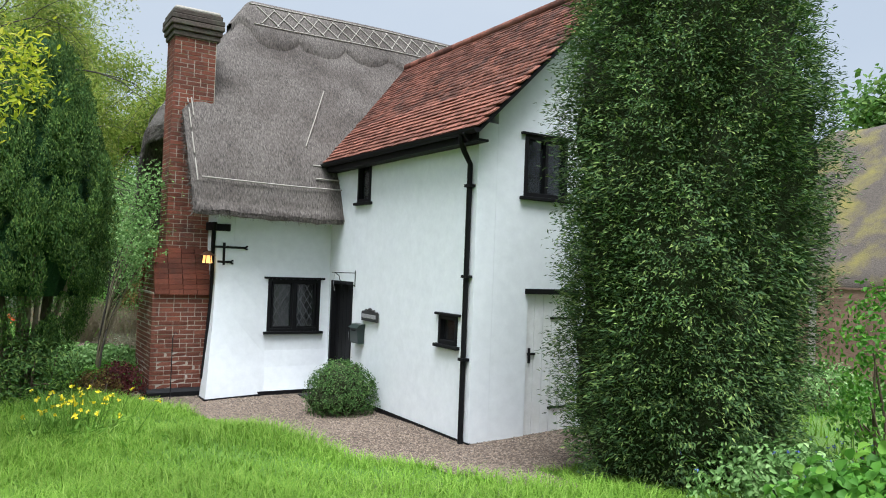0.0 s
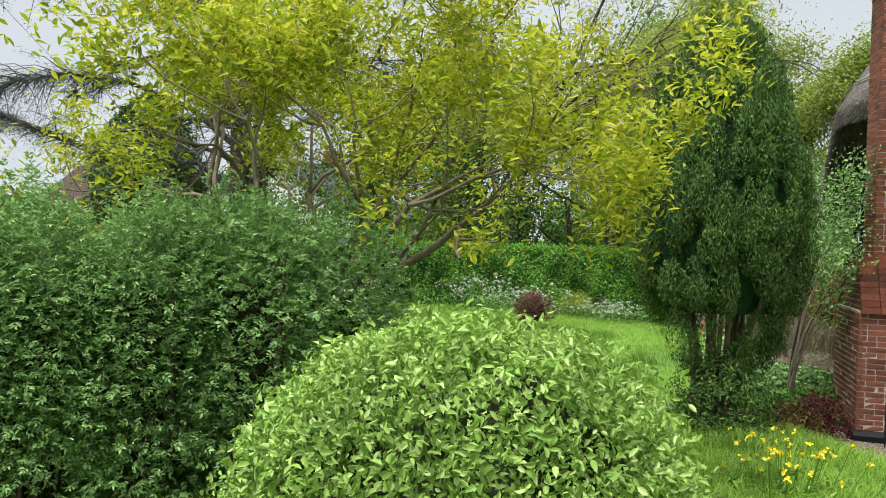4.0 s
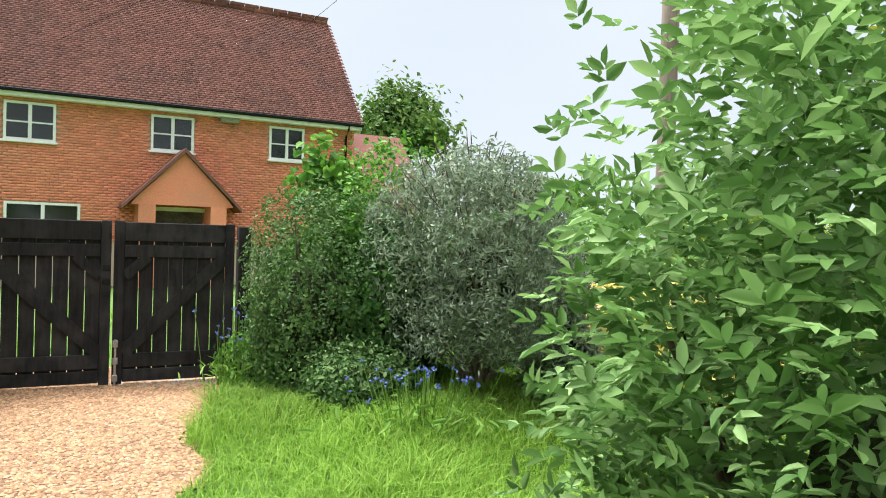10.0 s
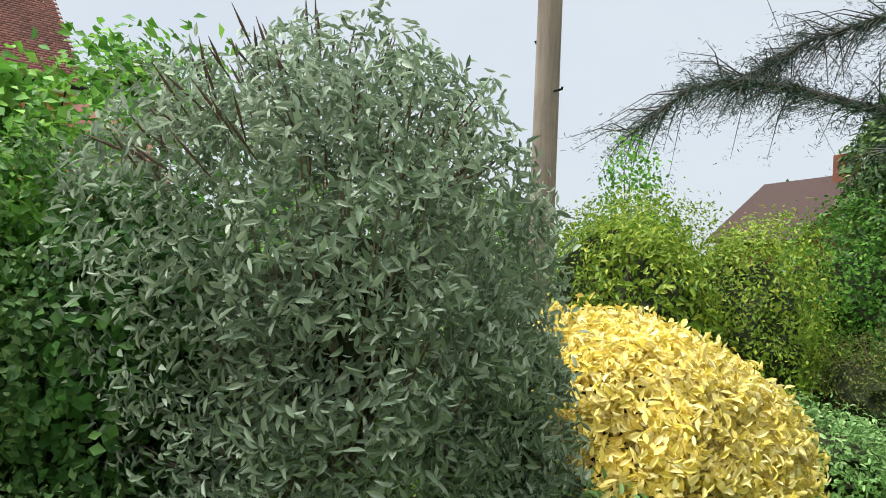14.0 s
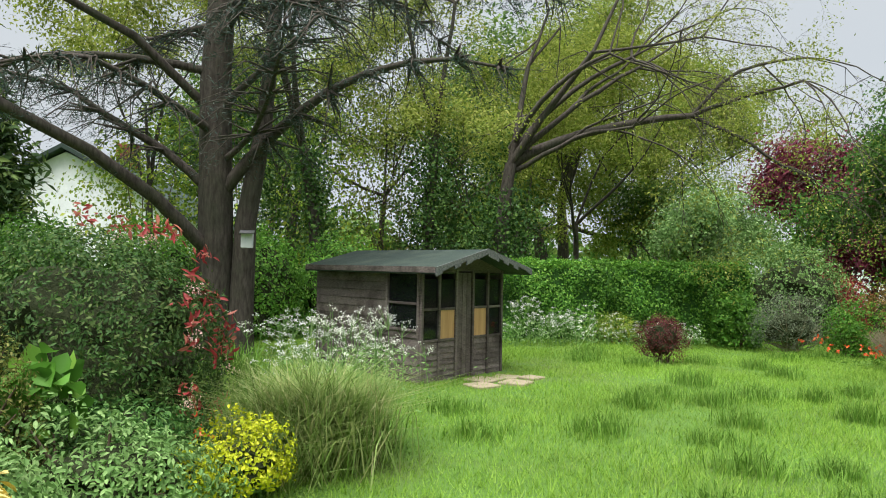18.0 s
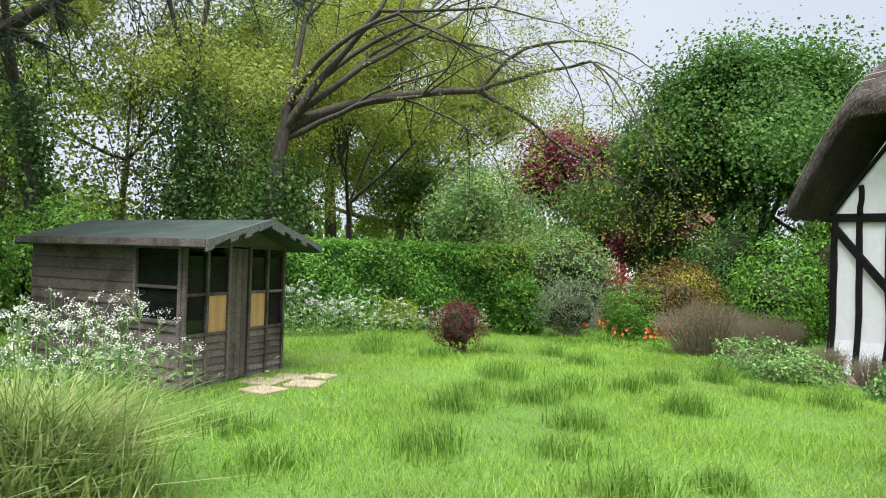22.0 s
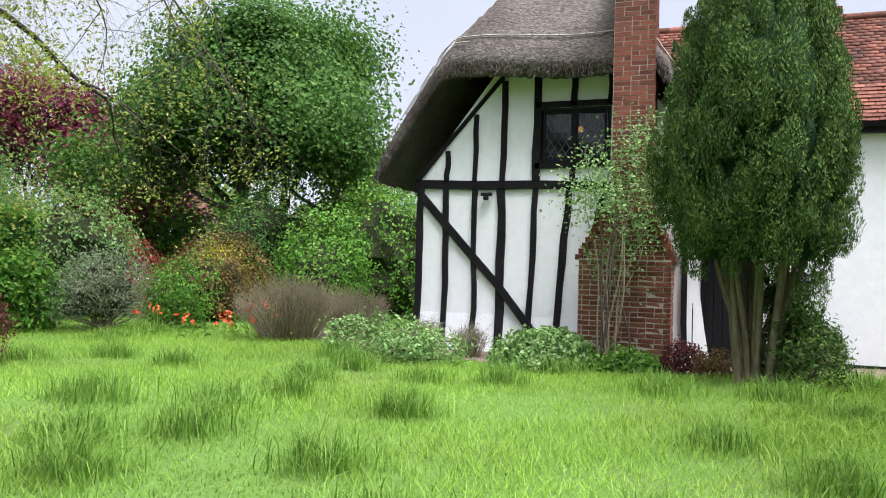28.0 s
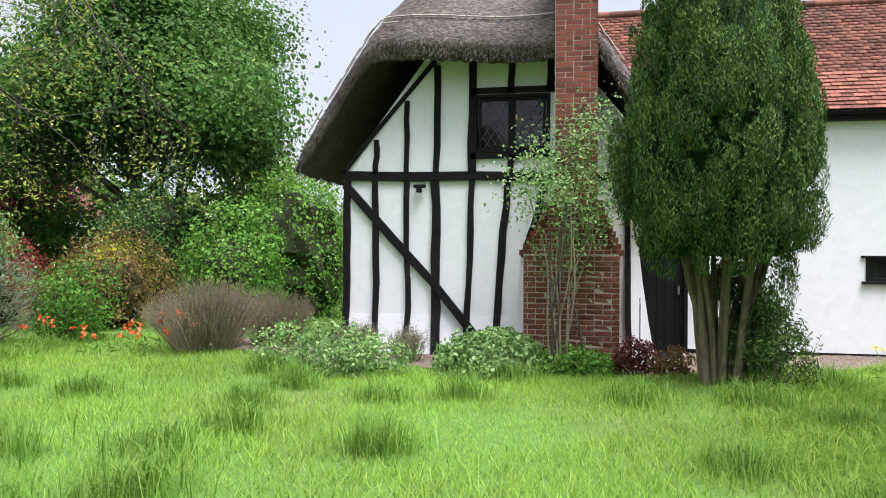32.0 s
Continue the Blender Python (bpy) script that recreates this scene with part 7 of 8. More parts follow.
# added dark bush: stands in for the maple's low leaves and shade
shrub("maple_foot_filler", "dark green filler bush for the low leaves and shade below the maple", "shrub", (5.0, 10.2), (1.8, 1.4, 1.8), 11000, (0.085, 0.045), L_ELDER_D, 249, 0.3, 6, 0.07, 0.7, 8, detailed=False, core=0.7)
shrub("viburnum", "big green shrub beyond the hedge", "shrub", (-0.2, 11.2), (1.5, 1.2, 1.35), 6500, (0.075, 0.042), L_ELDER, 235, 0.25, 6, 0.07, 0.7, 8, detailed=False, core=0.7)
shrub("fresh_shrub", "light green leafy shrub at the hedge's end", "shrub", (-2.6, 9.6), (0.55, 0.5, 0.75), 2200, (0.09, 0.05), L_BRAMBLE, 236, 0.3, 5, 0.06, 0.6, 8)
shrub("acer_shrub", "rusty orange and green leaved shrub", "shrub", (1.2, 9.0), (1.2, 1.0, 0.95), 6000, (0.07, 0.035), L_RUST, 237, 0.3, 6, 0.07, 0.65, 12, detailed=False, core=0.6)
shrub("golden_border_shrub", "yellow-flowered shrub far across the garden", "shrub", (3.4, 10.4), (0.9, 0.8, 0.95), 3500, (0.07, 0.035), L_LIME, 238, 0.3, 6, 0.07, 0.65, 6, detailed=False, core=0.6)
shrub("pink_shrub", "reddish pink young-leaved shrub in the border", "shrub", (1.3, 11.2), (0.8, 0.7, 1.05), 3000, (0.07, 0.035), L_RED, 239, 0.3, 6, 0.07, 0.65, 6, detailed=False)
for k, (x, y, r, h) in enumerate([(5.2, 7.0, 1.4, 2.0), (7.2, 8.6, 1.6, 2.3), (3.2, 7.6, 1.0, 1.2), (8.8, 6.0, 1.5, 2.1)]):
    shrub("hazel_shrub", "tall yellow-green shrub beside the gable", "shrub", (x, y), (r, r, h), 6500, (0.085, 0.05), (L_BRAMBLE, L_LAUREL)[k == 1], 240 + k, 0.3, 6, 0.08, 0.7, 10, detailed=False, group="shrubs behind the cottage", core=0.66)


def twig_bush(name, label, at, radii, n, seed, mat, leaf_mat=None, nl=0):
    """A leafless bush: many thin upright forking twigs."""
    rng = np.random.default_rng(seed)
    root = thing(name, label, "shrub", at=(*at, gz(*at)))
    paths = []
    for k in range(n):
        a, r = rng.uniform(0, 6.28), math.sqrt(rng.random())
        b = np.array((math.cos(a) * r * radii[0] * 0.45, math.sin(a) * r * radii[1] * 0.45, -0.02))
        e = np.array((math.cos(a) * r * radii[0], math.sin(a) * r * radii[1], radii[2] * rng.uniform(0.75, 1.05) * (1 - 0.3 * r * r)))
        m = b * 0.5 + e * 0.5 + rng.normal(0, 0.03, 3)
        paths.append([(b, 0.006), (m, 0.0045), (e, 0.0015)])
        for j in range(4):
            s = m + (e - m) * rng.uniform(0, 0.7)
            t = s + (e - m) * 0.45 + rng.normal(0, 0.06, 3)
            paths.append([(s, 0.0028), (t, 0.001)])
    tagged(tube_part("twigs", paths, mat, root, 3, smooth=False), kind="stuff")
    if nl:
        ends = np.array([p[-1][0] for p in paths])
        q = ends[rng.integers(0, len(ends), nl)] + rng.normal(0, 0.03, (nl, 3))
        q[:, 2] = np.maximum(q[:, 2], 0.03)
        v, f = simple_leaves(q, np.tile([0, 0, 1.0], (nl, 1)), 0.024, 0.012, rng, 0.8)
        put("foliage", mesh_from("foliage", v, f), leaf_mat, root)
    return root


twig_bush("bare_shrub", "wide brownish bare-twigged shrub on the lawn edge", (-1.35, 5.65), (1.15, 0.75, 0.95), 520, 251, M_DRYTWIG, L_OLIVE, 1500)
twig_bush("bare_shrub", "brownish bare-twigged shrub beside the gable", (-0.35, 5.1), (0.7, 0.6, 0.85), 300, 252, M_DRYTWIG, L_OLIVE, 700)
twig_bush("grey_herb", "grey twiggy herb at the foot of the gable", (-0.75, 3.75), (0.5, 0.35, 0.5), 150, 253, M_DRYTWIG, L_GREYGREEN, 900)
twig_bush("grey_herb", "grey twiggy herb against the white wall", (-0.8, 3.0), (0.35, 0.3, 0.48), 110, 254, M_DRYTWIG, L_GREYGREEN, 600)
twig_bush("pampas_stems", "dry upright stems beyond the border", (2.5, 9.4), (0.25, 0.25, 1.25), 70, 255, M_DRYTWIG)
shrub("geranium_patch", "mound of lush green leaves at the foot of the chimney", "plants", (-1.35, 1.75), (0.8, 0.6, 0.38), 5200, (0.06, 0.05), L_ELDER, 261, 0.25, 6, 0.04, 0.4, 8, core=0.6)
shrub("geranium_patch", "low green leaves along the gravel", "plants", (-1.4, 0.75), (0.45, 0.45, 0.24), 2200, (0.05, 0.04), L_BRAMBLE, 262, 0.3, 6, 0.04, 0.4, 8, core=0.6)
shrub("red_leaf_plant", "small dark red-leaved plant by the corner", "plant", (-1.3, 0.05), (0.3, 0.28, 0.32), 1300, (0.04, 0.024), L_BERBERIS, 263, 0.3, 6, 0.03, 0.5, 8, lift=0.08)
shrub("red_leaf_plant", "low rust-leaved plant at the path edge", "plant", (-1.75, -0.35), (0.3, 0.28, 0.22), 1000, (0.04, 0.02), L_RUST, 264, 0.3, 6, 0.03, 0.5, 8)
shrub("door_bush", "clipped dark green box bush beside the front door", "shrub", (1.42, -1.75), (0.48, 0.46, 0.46), 7500, (0.032, 0.016), L_PRIVET, 265, 0.12, 7, 0.025, 0.7, 5, shell=(0.84, 1.02), core=0.8)
tagged(part("door_mat", boxes(((1.35, -0.85, 0.05), (1.85, -0.2, 0.075)), bevel=0.006), M_PAINT, None), "dark coir doormat on the gravel by the door", "doormat")

# climbing rose leaning from the bed over to the chimney
rose = thing("climbing_rose", "climbing rose with bare arching lower stems trained up the chimney", "climber", at=(-1.5, 0.95, gz(-1.5, 0.95)))
rng = np.random.default_rng(271)
for k in range(12):
    y, h, ty, reach = rng.normal(0, 0.10), rng.uniform(1.7, 3.2), rng.normal(-0.05, 0.28), rng.uniform(0.45, 0.75)
    tube_part("stem", [[(np.array((reach * t ** 1.6 + 0.03 * math.sin(t * 7 + k), y + (ty - y) * t + 0.05 * math.sin(t * 9 + k), h * (1 - (1 - t) ** 1.4))), 0.016 * (1 - 0.7 * t)) for t in np.linspace(0, 1, 10)]], M_DRYTWIG if k % 3 else M_BARK, rose, 5)
cent = np.array([(0.45, -0.3, 1.9), (0.4, 0.05, 2.35), (0.35, 0.4, 2.3), (0.5, -0.45, 2.55), (0.55, -0.15, 2.95), (0.5, 0.3, 2.7), (0.42, 0.0, 1.5), (0.5, -0.55, 2.15), (0.1, 0.1, 2.2), (0.6, -0.4, 3.15)])
q = np.repeat(cent, 380, 0) + rng.normal(0, 1, (len(cent) * 380, 3)) * [0.15, 0.19, 0.19]
v, f = leaves(q, np.tile([-0.6, 0, 0.7], (len(q), 1)), 0.05, 0.03, rng, jitter=0.7)
put("foliage", mesh_from("foliage", v, f), L_ELDER, rose)


def flowers(name, label, at, n, spread, height, mat, size, seed, stem=True, group=""):
    rng = np.random.default_rng(seed)
    root = thing(name, label, "flowers", group, at=(*at, gz(*at)))
    p = rng.normal(0, 1, (n, 2)) * spread
    h = height * rng.uniform(0.6, 1.1, n)
    stems = [[(np.array((x * 0.7, y * 0.7, 0)), 0.004), (np.array((x, y, z)), 0.003)] for (x, y), z in zip(p, h)]
    tagged(tube_part("stems", stems, L_GRASS_D, root, 4), kind="stuff")
    c = np.column_stack([p, h])
    q = np.repeat(c, 6, 0) + rng.normal(0, size * 0.18, (n * 6, 3))
    v, f = leaves(q, np.repeat(rng.normal(0, .3, (n, 3)) + [0, 0, .4], 6, 0), size, size * 0.75, rng, jitter=0.8)
    if n > 45:
        tagged(put("blossom", mesh_from("blossom", v, f), mat, root), kind="stuff")
    else:
        for k in range(n):
            put("blossom", mesh_from("blossom", v[k * 36:k * 36 + 36], f[k * 24:k * 24 + 24] - k * 36), mat, root)
    n2 = n * 5
    lq = np.column_stack([rng.normal(0, 1, (n2, 2)) * spread * 1.1, rng.uniform(0.02, height * 0.4, n2)])
    v, f = leaves(lq, np.tile([0.2, 0.2, 0.6], (n2, 1)), 0.12, 0.025, rng, jitter=0.6)
    put("leaves", mesh_from("leaves", v, f), L_GRASS_D, root)
    return root


flowers("yellow_flowers", "patch of yellow poppies in the long grass", (-2.2, -2.95), 42, 0.3, 0.42, L_YELLOW, 0.035, 291)
flowers("tulips", "orange-red tulips at the lawn edge", (-2.2, 7.3), 9, 0.42, 0.42, L_TULIP, 0.045, 292)
flowers("tulips", "orange and pink tulips in the grass", (-1.6, 6.8), 9, 0.35, 0.3, L_TULIP, 0.055, 293)
flowers("bluebells", "blue flowers below the hedge", (-12.3, -6.35), 50, 0.3, 0.42, L_BLUE, 0.02, 294)
flowers("bluebells", "blue flowers beside the gate", (-13.75, -7.85), 26, 0.2, 0.75, L_BLUE, 0.022, 295)
flowers("forget_me_nots", "small blue flowers under the dark conifer", (3.2, -8.2), 70, 0.6, 0.32, L_BLUE, 0.018, 296)
flowers("forget_me_nots", "small blue flowers beyond the bare shrub", (0.9, 7.2), 60, 0.6, 0.35, L_BLUE, 0.018, 297)
flowers("orange_flower", "single orange flower in the border", (-12.85, 0.75), 4, 0.12, 0.5, L_TULIP, 0.06, 298)
flowers("orange_flower", "orange flowers in the bed by the arch", (-2.1, 5.9), 7, 0.25, 0.5, L_TULIP, 0.055, 299)

# columnar cypress in front of the chimney
cyp = thing("cypress", "columnar cypress with bare lower stems and dark green plumed crown", "tree", at=(-2.6, -0.7, gz(-2.6, -0.7)))
rng = np.random.default_rng(301)
CYP_Z, CYP_R = (0.4, 0.9, 1.35, 1.7, 2.1, 2.8, 3.4, 3.95, 4.35, 4.6, 4.72), (0.4, 0.62, 0.76, 0.9, 0.96, 0.92, 0.8, 0.6, 0.38, 0.2, 0.03)


def cyp_radius(z, a):
    """The crown's reach at a height and round about: swellings and folds between the plumes."""
    return np.interp(z, CYP_Z, CYP_R) * (1 + 0.07 * np.sin(3 * a + 1.3 * z) + 0.05 * np.sin(7 * a - 2.1 * z))


for k in range(20):
    a = 6.28 * k / 20 + rng.normal(0, .15)
    r0, r1, h = rng.uniform(0.05, 0.26), rng.uniform(0.25, 0.7), rng.uniform(1.4, 2.0)
    c_, s_ = math.cos(a), math.sin(a)
    tube_part("stem", [[(np.array((c_ * r0, s_ * r0, -0.05)), 0.042), (np.array((c_ * (r0 + 0.06), s_ * (r0 + 0.06), 0.5)), 0.034),
                        (np.array((c_ * (r0 * .5 + r1 * .5), s_ * (r0 * .5 + r1 * .5), h * 0.65)), 0.027), (np.array((c_ * r1, s_ * r1, h + 0.3)), 0.02)]], M_BARK_L, cyp, 7, "bare pale brown lower stem")
P, O, U = [], [], []
for k in range(380):
    z, a = 0.55 + 3.85 * rng.random() ** 0.95, rng.uniform(0, 6.283)
    if z < 1.35 - 0.8 * max(0.0, math.cos(a + 1.15)) or (z < 1.7 and rng.random() < 0.3):
        continue
    R = float(cyp_radius(z, a))
    pr, ph = rng.uniform(0.08, 0.16), rng.uniform(0.32, 0.72)
    rr = max(0.0, R - pr * 0.6)
    m = 620
    t, b_ = rng.random(m), rng.uniform(0, 6.283, m)
    w = pr * np.sin(np.clip(0.12 + 0.88 * t, 0, 1) * math.pi) ** 0.7 * (0.75 + 0.35 * rng.random(m))
    lean = 0.22 * (t - 0.4) * ph
    x = (rr + lean) * math.cos(a) + w * np.cos(b_)
    y = (rr + lean) * math.sin(a) + w * np.sin(b_)
    P.append(np.stack([x, y, z + (t - 0.5) * ph], -1))
    O.append(np.stack([np.cos(b_) + 0.5 * math.cos(a), np.sin(b_) + 0.5 * math.sin(a), 0.15 + 0 * t], -1))
    U.append(np.stack([0.45 * np.cos(b_), 0.45 * np.sin(b_), 1.1 + 0 * t], -1))
P, O, U = np.concatenate(P), np.concatenate(O), np.concatenate(U)
v, f = simple_leaves(P, O, 0.042, 0.013, rng, 0.6, U)
put("crown", mesh_from("crown", v, f), L_CYPRESS, cyp)
# core behind the plumes; its dark colour stands for shade in the crown
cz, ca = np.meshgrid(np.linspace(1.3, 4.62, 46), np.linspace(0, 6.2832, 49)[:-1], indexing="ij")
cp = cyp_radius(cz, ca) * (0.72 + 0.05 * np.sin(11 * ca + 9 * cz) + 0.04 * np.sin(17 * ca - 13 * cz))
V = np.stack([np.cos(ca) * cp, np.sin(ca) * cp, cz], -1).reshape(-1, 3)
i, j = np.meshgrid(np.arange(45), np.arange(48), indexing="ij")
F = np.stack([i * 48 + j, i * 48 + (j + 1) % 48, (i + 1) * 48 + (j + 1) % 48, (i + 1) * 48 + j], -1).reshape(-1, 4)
put("shade_core", mesh_from("shade_core", V, F, True), M_CYPCORE, cyp, "core coloured dark as the shade inside")
shrub("cypress_base_growth", "low green growth at the foot of the cypress", "plants", (-2.55, -1.15), (0.5, 0.4, 0.55), 2600, (0.06, 0.02), L_CYPRESS, 305, 0.3, 7, 0.05, 0.5, 6)

# dark clipped conifer by the wing
yew = thing("conifer", "tall dense dark green conifer beside the white door", "tree", at=(2.92, -6.62, gz(2.92, -6.62)))
rng = np.random.default_rng(311)
n = 15000


def yew_reach(z, a):
    """The conifer's reach by height share and angle: narrow at the foot, broad above, with ragged shelves."""
    prof = np.interp(z, (0, 0.08, 0.35, 0.65, 0.85, 0.95, 1.0), (0.98, 1.10, 1.24, 1.25, 1.08, 0.68, 0.1))
    return prof * (1 + 0.06 * np.sin(a * 3 + z * 9) + 0.06 * np.sin(a * 7 - z * 17) + 0.05 * np.sin(a * 13 + z * 31))


zz, a = rng.random(n) ** 0.9, rng.uniform(0, 6.28, n)
rad = yew_reach(zz, a) * (0.84 + 0.2 * rng.random(n) ** 1.5)
P = np.stack([np.cos(a) * rad, np.sin(a) * rad, 0.05 + zz * 5.6], -1)
O = np.stack([np.cos(a), np.sin(a), 0.1 + 0 * a], -1)
q, oo = rosettes(P, O, 10, 1.0, rng)
q = np.repeat(P, 10, 0) + (q - np.repeat(P, 10, 0)) * [0.055, 0.055, 0.022]
v, f = simple_leaves(q, oo * 0.3 + [0, 0, 0.8], 0.055, 0.016, rng, 0.45, oo * 1.0 + [0, 0, 0.1])
put("crown", mesh_from("crown", v, f), L_YEW, yew)
# dark shell under the sprays, coloured as the conifer's inner shade
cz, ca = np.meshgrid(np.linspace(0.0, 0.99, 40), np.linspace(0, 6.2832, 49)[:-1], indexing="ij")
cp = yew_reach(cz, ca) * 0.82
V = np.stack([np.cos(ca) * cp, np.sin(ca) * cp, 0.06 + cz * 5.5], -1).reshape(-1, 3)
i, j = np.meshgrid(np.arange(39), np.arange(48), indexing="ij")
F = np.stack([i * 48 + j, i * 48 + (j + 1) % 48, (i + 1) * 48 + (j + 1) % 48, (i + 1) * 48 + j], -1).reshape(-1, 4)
put("shade_core", mesh_from("shade_core", V, F, True), M_CORE_SHADE, yew, "core coloured dark as the shade inside")
tube_part("trunk", [[(np.array((0, 0, -0.2)), 0.16), (np.array((0, 0, 1.5)), 0.12), (np.array((0.05, 0, 4.5)), 0.05)]], M_BARK, yew, 8)

# magnolia
mag = thing("magnolia", "spreading magnolia with yellow-green young leaves and crooked limbs", "tree", at=(-6.0, -4.35, gz(-6.0, -4.35)))
rng = np.random.default_rng(321)
limbs, tips = [], []
for k, (a, up0, L) in enumerate([(5, 0.55, 1.35), (35, 0.8, 1.45), (75, 0.7, 1.5), (115, 0.7, 1.45), (150, 0.9, 1.35), (175, 1.2, 1.3), (225, 2.6, 1.2), (265, 2.6, 1.1), (310, 1.6, 1.15), (340, 0.7, 1.3), (50, 2.2, 1.3), (95, 1.4, 1.4), (20, 1.3, 1.4)]):
    a = radians(a)
    o, t = grow((0.09 * math.cos(a), 0.09 * math.sin(a), 1.15), (math.cos(a), math.sin(a), up0 * 0.8), L, 0.045, 4, rng, 0.75, (2, 3), 0.72, 0.6, 0.28, 6, 0.6)
    limbs += o
    tips += t
tube_part("trunk", [[(np.array((0.25, -0.1, -0.2)), 0.13), (np.array((0.2, -0.06, 0.3)), 0.10), (np.array((0.05, 0.0, 0.8)), 0.095), (np.array((0, 0.02, 1.25)), 0.11)]], M_BARK_L, mag, 9)
tube_part("trunk", [[(np.array((-0.15, 0.15, -0.2)), 0.10), (np.array((-0.16, 0.12, 0.4)), 0.08), (np.array((-0.06, 0.04, 0.9)), 0.075), (np.array((0.02, -0.02, 1.25)), 0.08)]], M_BARK_L, mag, 8)


def clear(p):
    r = math.hypot(p[0], p[1])
    return (p[1] < -1.3 and p[2] < 2.2) or (p[1] < -2.4 and p[2] < 2.7) or (r > 0.8 and p[2] < 1.55 + 0.12 * r) or (p[1] > 2.8 and p[0] < 0.8) or (p[0] < -1.9 and p[1] > 0.6)


kept, held, first_held = [], set(), np.round((0, 0, 0.8), 3)
for d, p in limbs:
    stop = next((i for i, s in enumerate(p) if clear(s[0])), len(p))
    joined = d == 4 or tuple(np.round(p[0][0], 4)) in held
    if joined and stop > 2:
        kept.append((d, p[:stop]))
        held.update(tuple(np.round(s[0], 4)) for s in p[:stop])
limbs = kept
wood(mag, limbs, 4, M_BARK_L)
tp = np.array([p for p, _ in tips if tuple(np.round(p, 4)) in held])
seg = np.array([p[len(p) // 2][0] for d, p in limbs if d <= 1])
q = np.concatenate([np.repeat(tp, 30, 0), np.repeat(seg, 16, 0)])
q = q + rng.normal(0, 0.10, q.shape)
q = q[~(((q[:, 1] < -2.2) & (q[:, 2] < 2.6)) | ((q[:, 1] > 3.0) & (q[:, 0] < 0.8)))]
v, f = leaves(q, np.tile([0, 0, 1.0], (len(q), 1)), 0.075, 0.028, rng, jitter=0.7, spin=np.tile([0, 0, 0.5], (len(q), 1)) + rng.normal(0, 0.8, q.shape))
put("crown", mesh_from("crown", v, f), L_MAGNOLIA, mag)
q = tp[rng.integers(0, len(tp), 7)]
q = np.repeat(q, 5, 0) + rng.normal(0, 0.02, (35, 3))
v, f = leaves(q, np.tile([0, 0, 1.0], (35, 1)), 0.05, 0.03, rng, jitter=0.9)
put("blossoms", mesh_from("blossoms", v, f), L_PINK, mag, "last pink blossoms")

# cedar
ced = thing("cedar", "old cedar with forked dark trunk and sweeping grey-green branches", "tree", at=(-13.5, 6.9, gz(-13.5, 6.9)))
rng = np.random.default_rng(331)
trunkp = [[(np.array((0, 0, -0.3)), 0.42), (np.array((0, 0, 0.3)), 0.32), (np.array((0.02, 0, 2.0)), 0.28), (np.array((-0.05, 0.05, 4.5)), 0.25), (np.array((0.1, 0.0, 7.5)), 0.18), (np.array((0.1, 0, 11.5)), 0.06)],
          [(np.array((0.42, -0.1, -0.3)), 0.30), (np.array((0.46, -0.12, 0.6)), 0.2), (np.array((0.5, -0.12, 2.2)), 0.17), (np.array((0.75, -0.1, 3.8)), 0.13), (np.array((1.0, 0.0, 7.0)), 0.08)]]
for path in trunkp:
    tube_part("trunk", [path], M_BARK, ced, 12)
br, needles = [], []
spec = [(2.6, (-1.0, 0.1, 1.0), 4.6, 0.12), (2.5, (1.0, -0.2, 1.5), 5.4, 0.16), (3.6, (-0.7, -0.7, 0.5), 4.2, 0.1), (4.0, (0.9, -0.6, 0.9), 4.6, 0.1), (4.6, (-1.0, -0.2, 0.3), 5.0, 0.11),
        (5.2, (0.6, -0.9, 0.2), 3.8, 0.09), (5.4, (-0.6, 0.8, 0.3), 4.0, 0.09), (6.0, (1, 0.3, 0.3), 4.2, 0.09), (6.4, (-0.9, -0.5, 0.25), 4.2, 0.09), (7.2, (0.4, -0.9, 0.3), 3.2, 0.07), (7.6, (-0.8, 0.3, 0.3), 3.4, 0.07),
        (8.4, (0.8, -0.2, 0.3), 2.8, 0.06), (9.0, (-0.6, -0.5, 0.3), 2.6, 0.05), (9.8, (0.3, -0.4, 0.4), 2.0, 0.04), (3.1, (0.9, -0.9, 0.8), 3.8, 0.08),
        (7.0, (-0.8, -0.6, 0.3), 6.0, 0.1), (5.6, (1.0, -0.5, 0.1), 5.4, 0.09)]
for z, d, L, r in spec:
    p, dd = np.array((0.0, 0.0, z)), np.array(d, float)
    dd /= np.linalg.norm(dd)
    pts = []
    for k in range(9):
        t = k / 8
        pts.append((p.copy(), r * 0.72 * (1 - 0.8 * t)))
        dd = dd + [0, 0, -0.085] + rng.normal(0, 0.1, 3)
        dd /= np.linalg.norm(dd)
        p = p + dd * L / 8
    tube_part("branch", [pts], M_BARK, ced, 7)
    for k in range(2, 9):
        base = pts[k][0]
        for s in (-1, 1):
            for twin in range(4):
                side = np.cross(dd, [0, 0, 1.0]) * s + dd * 0.5 + rng.normal(0, 0.25, 3) + [0, 0, -0.15]
                side /= np.linalg.norm(side)
                l2 = rng.uniform(0.6, 1.6) * (1 - 0.05 * k)
                e = base + side * l2 + rng.normal(0, 0.12, 3) + [0, 0, -0.3 * l2]
                m = base + side * l2 * 0.5 + [0, 0, 0.02] + rng.normal(0, 0.05, 3)
                br.append([(base, r * 0.22 + 0.006), (m, 0.009), (e, 0.003)])
                for u in np.linspace(0.1, 1.05, 11):
                    needles.append(base + (e - base) * u + rng.normal(0, 0.03, 3))
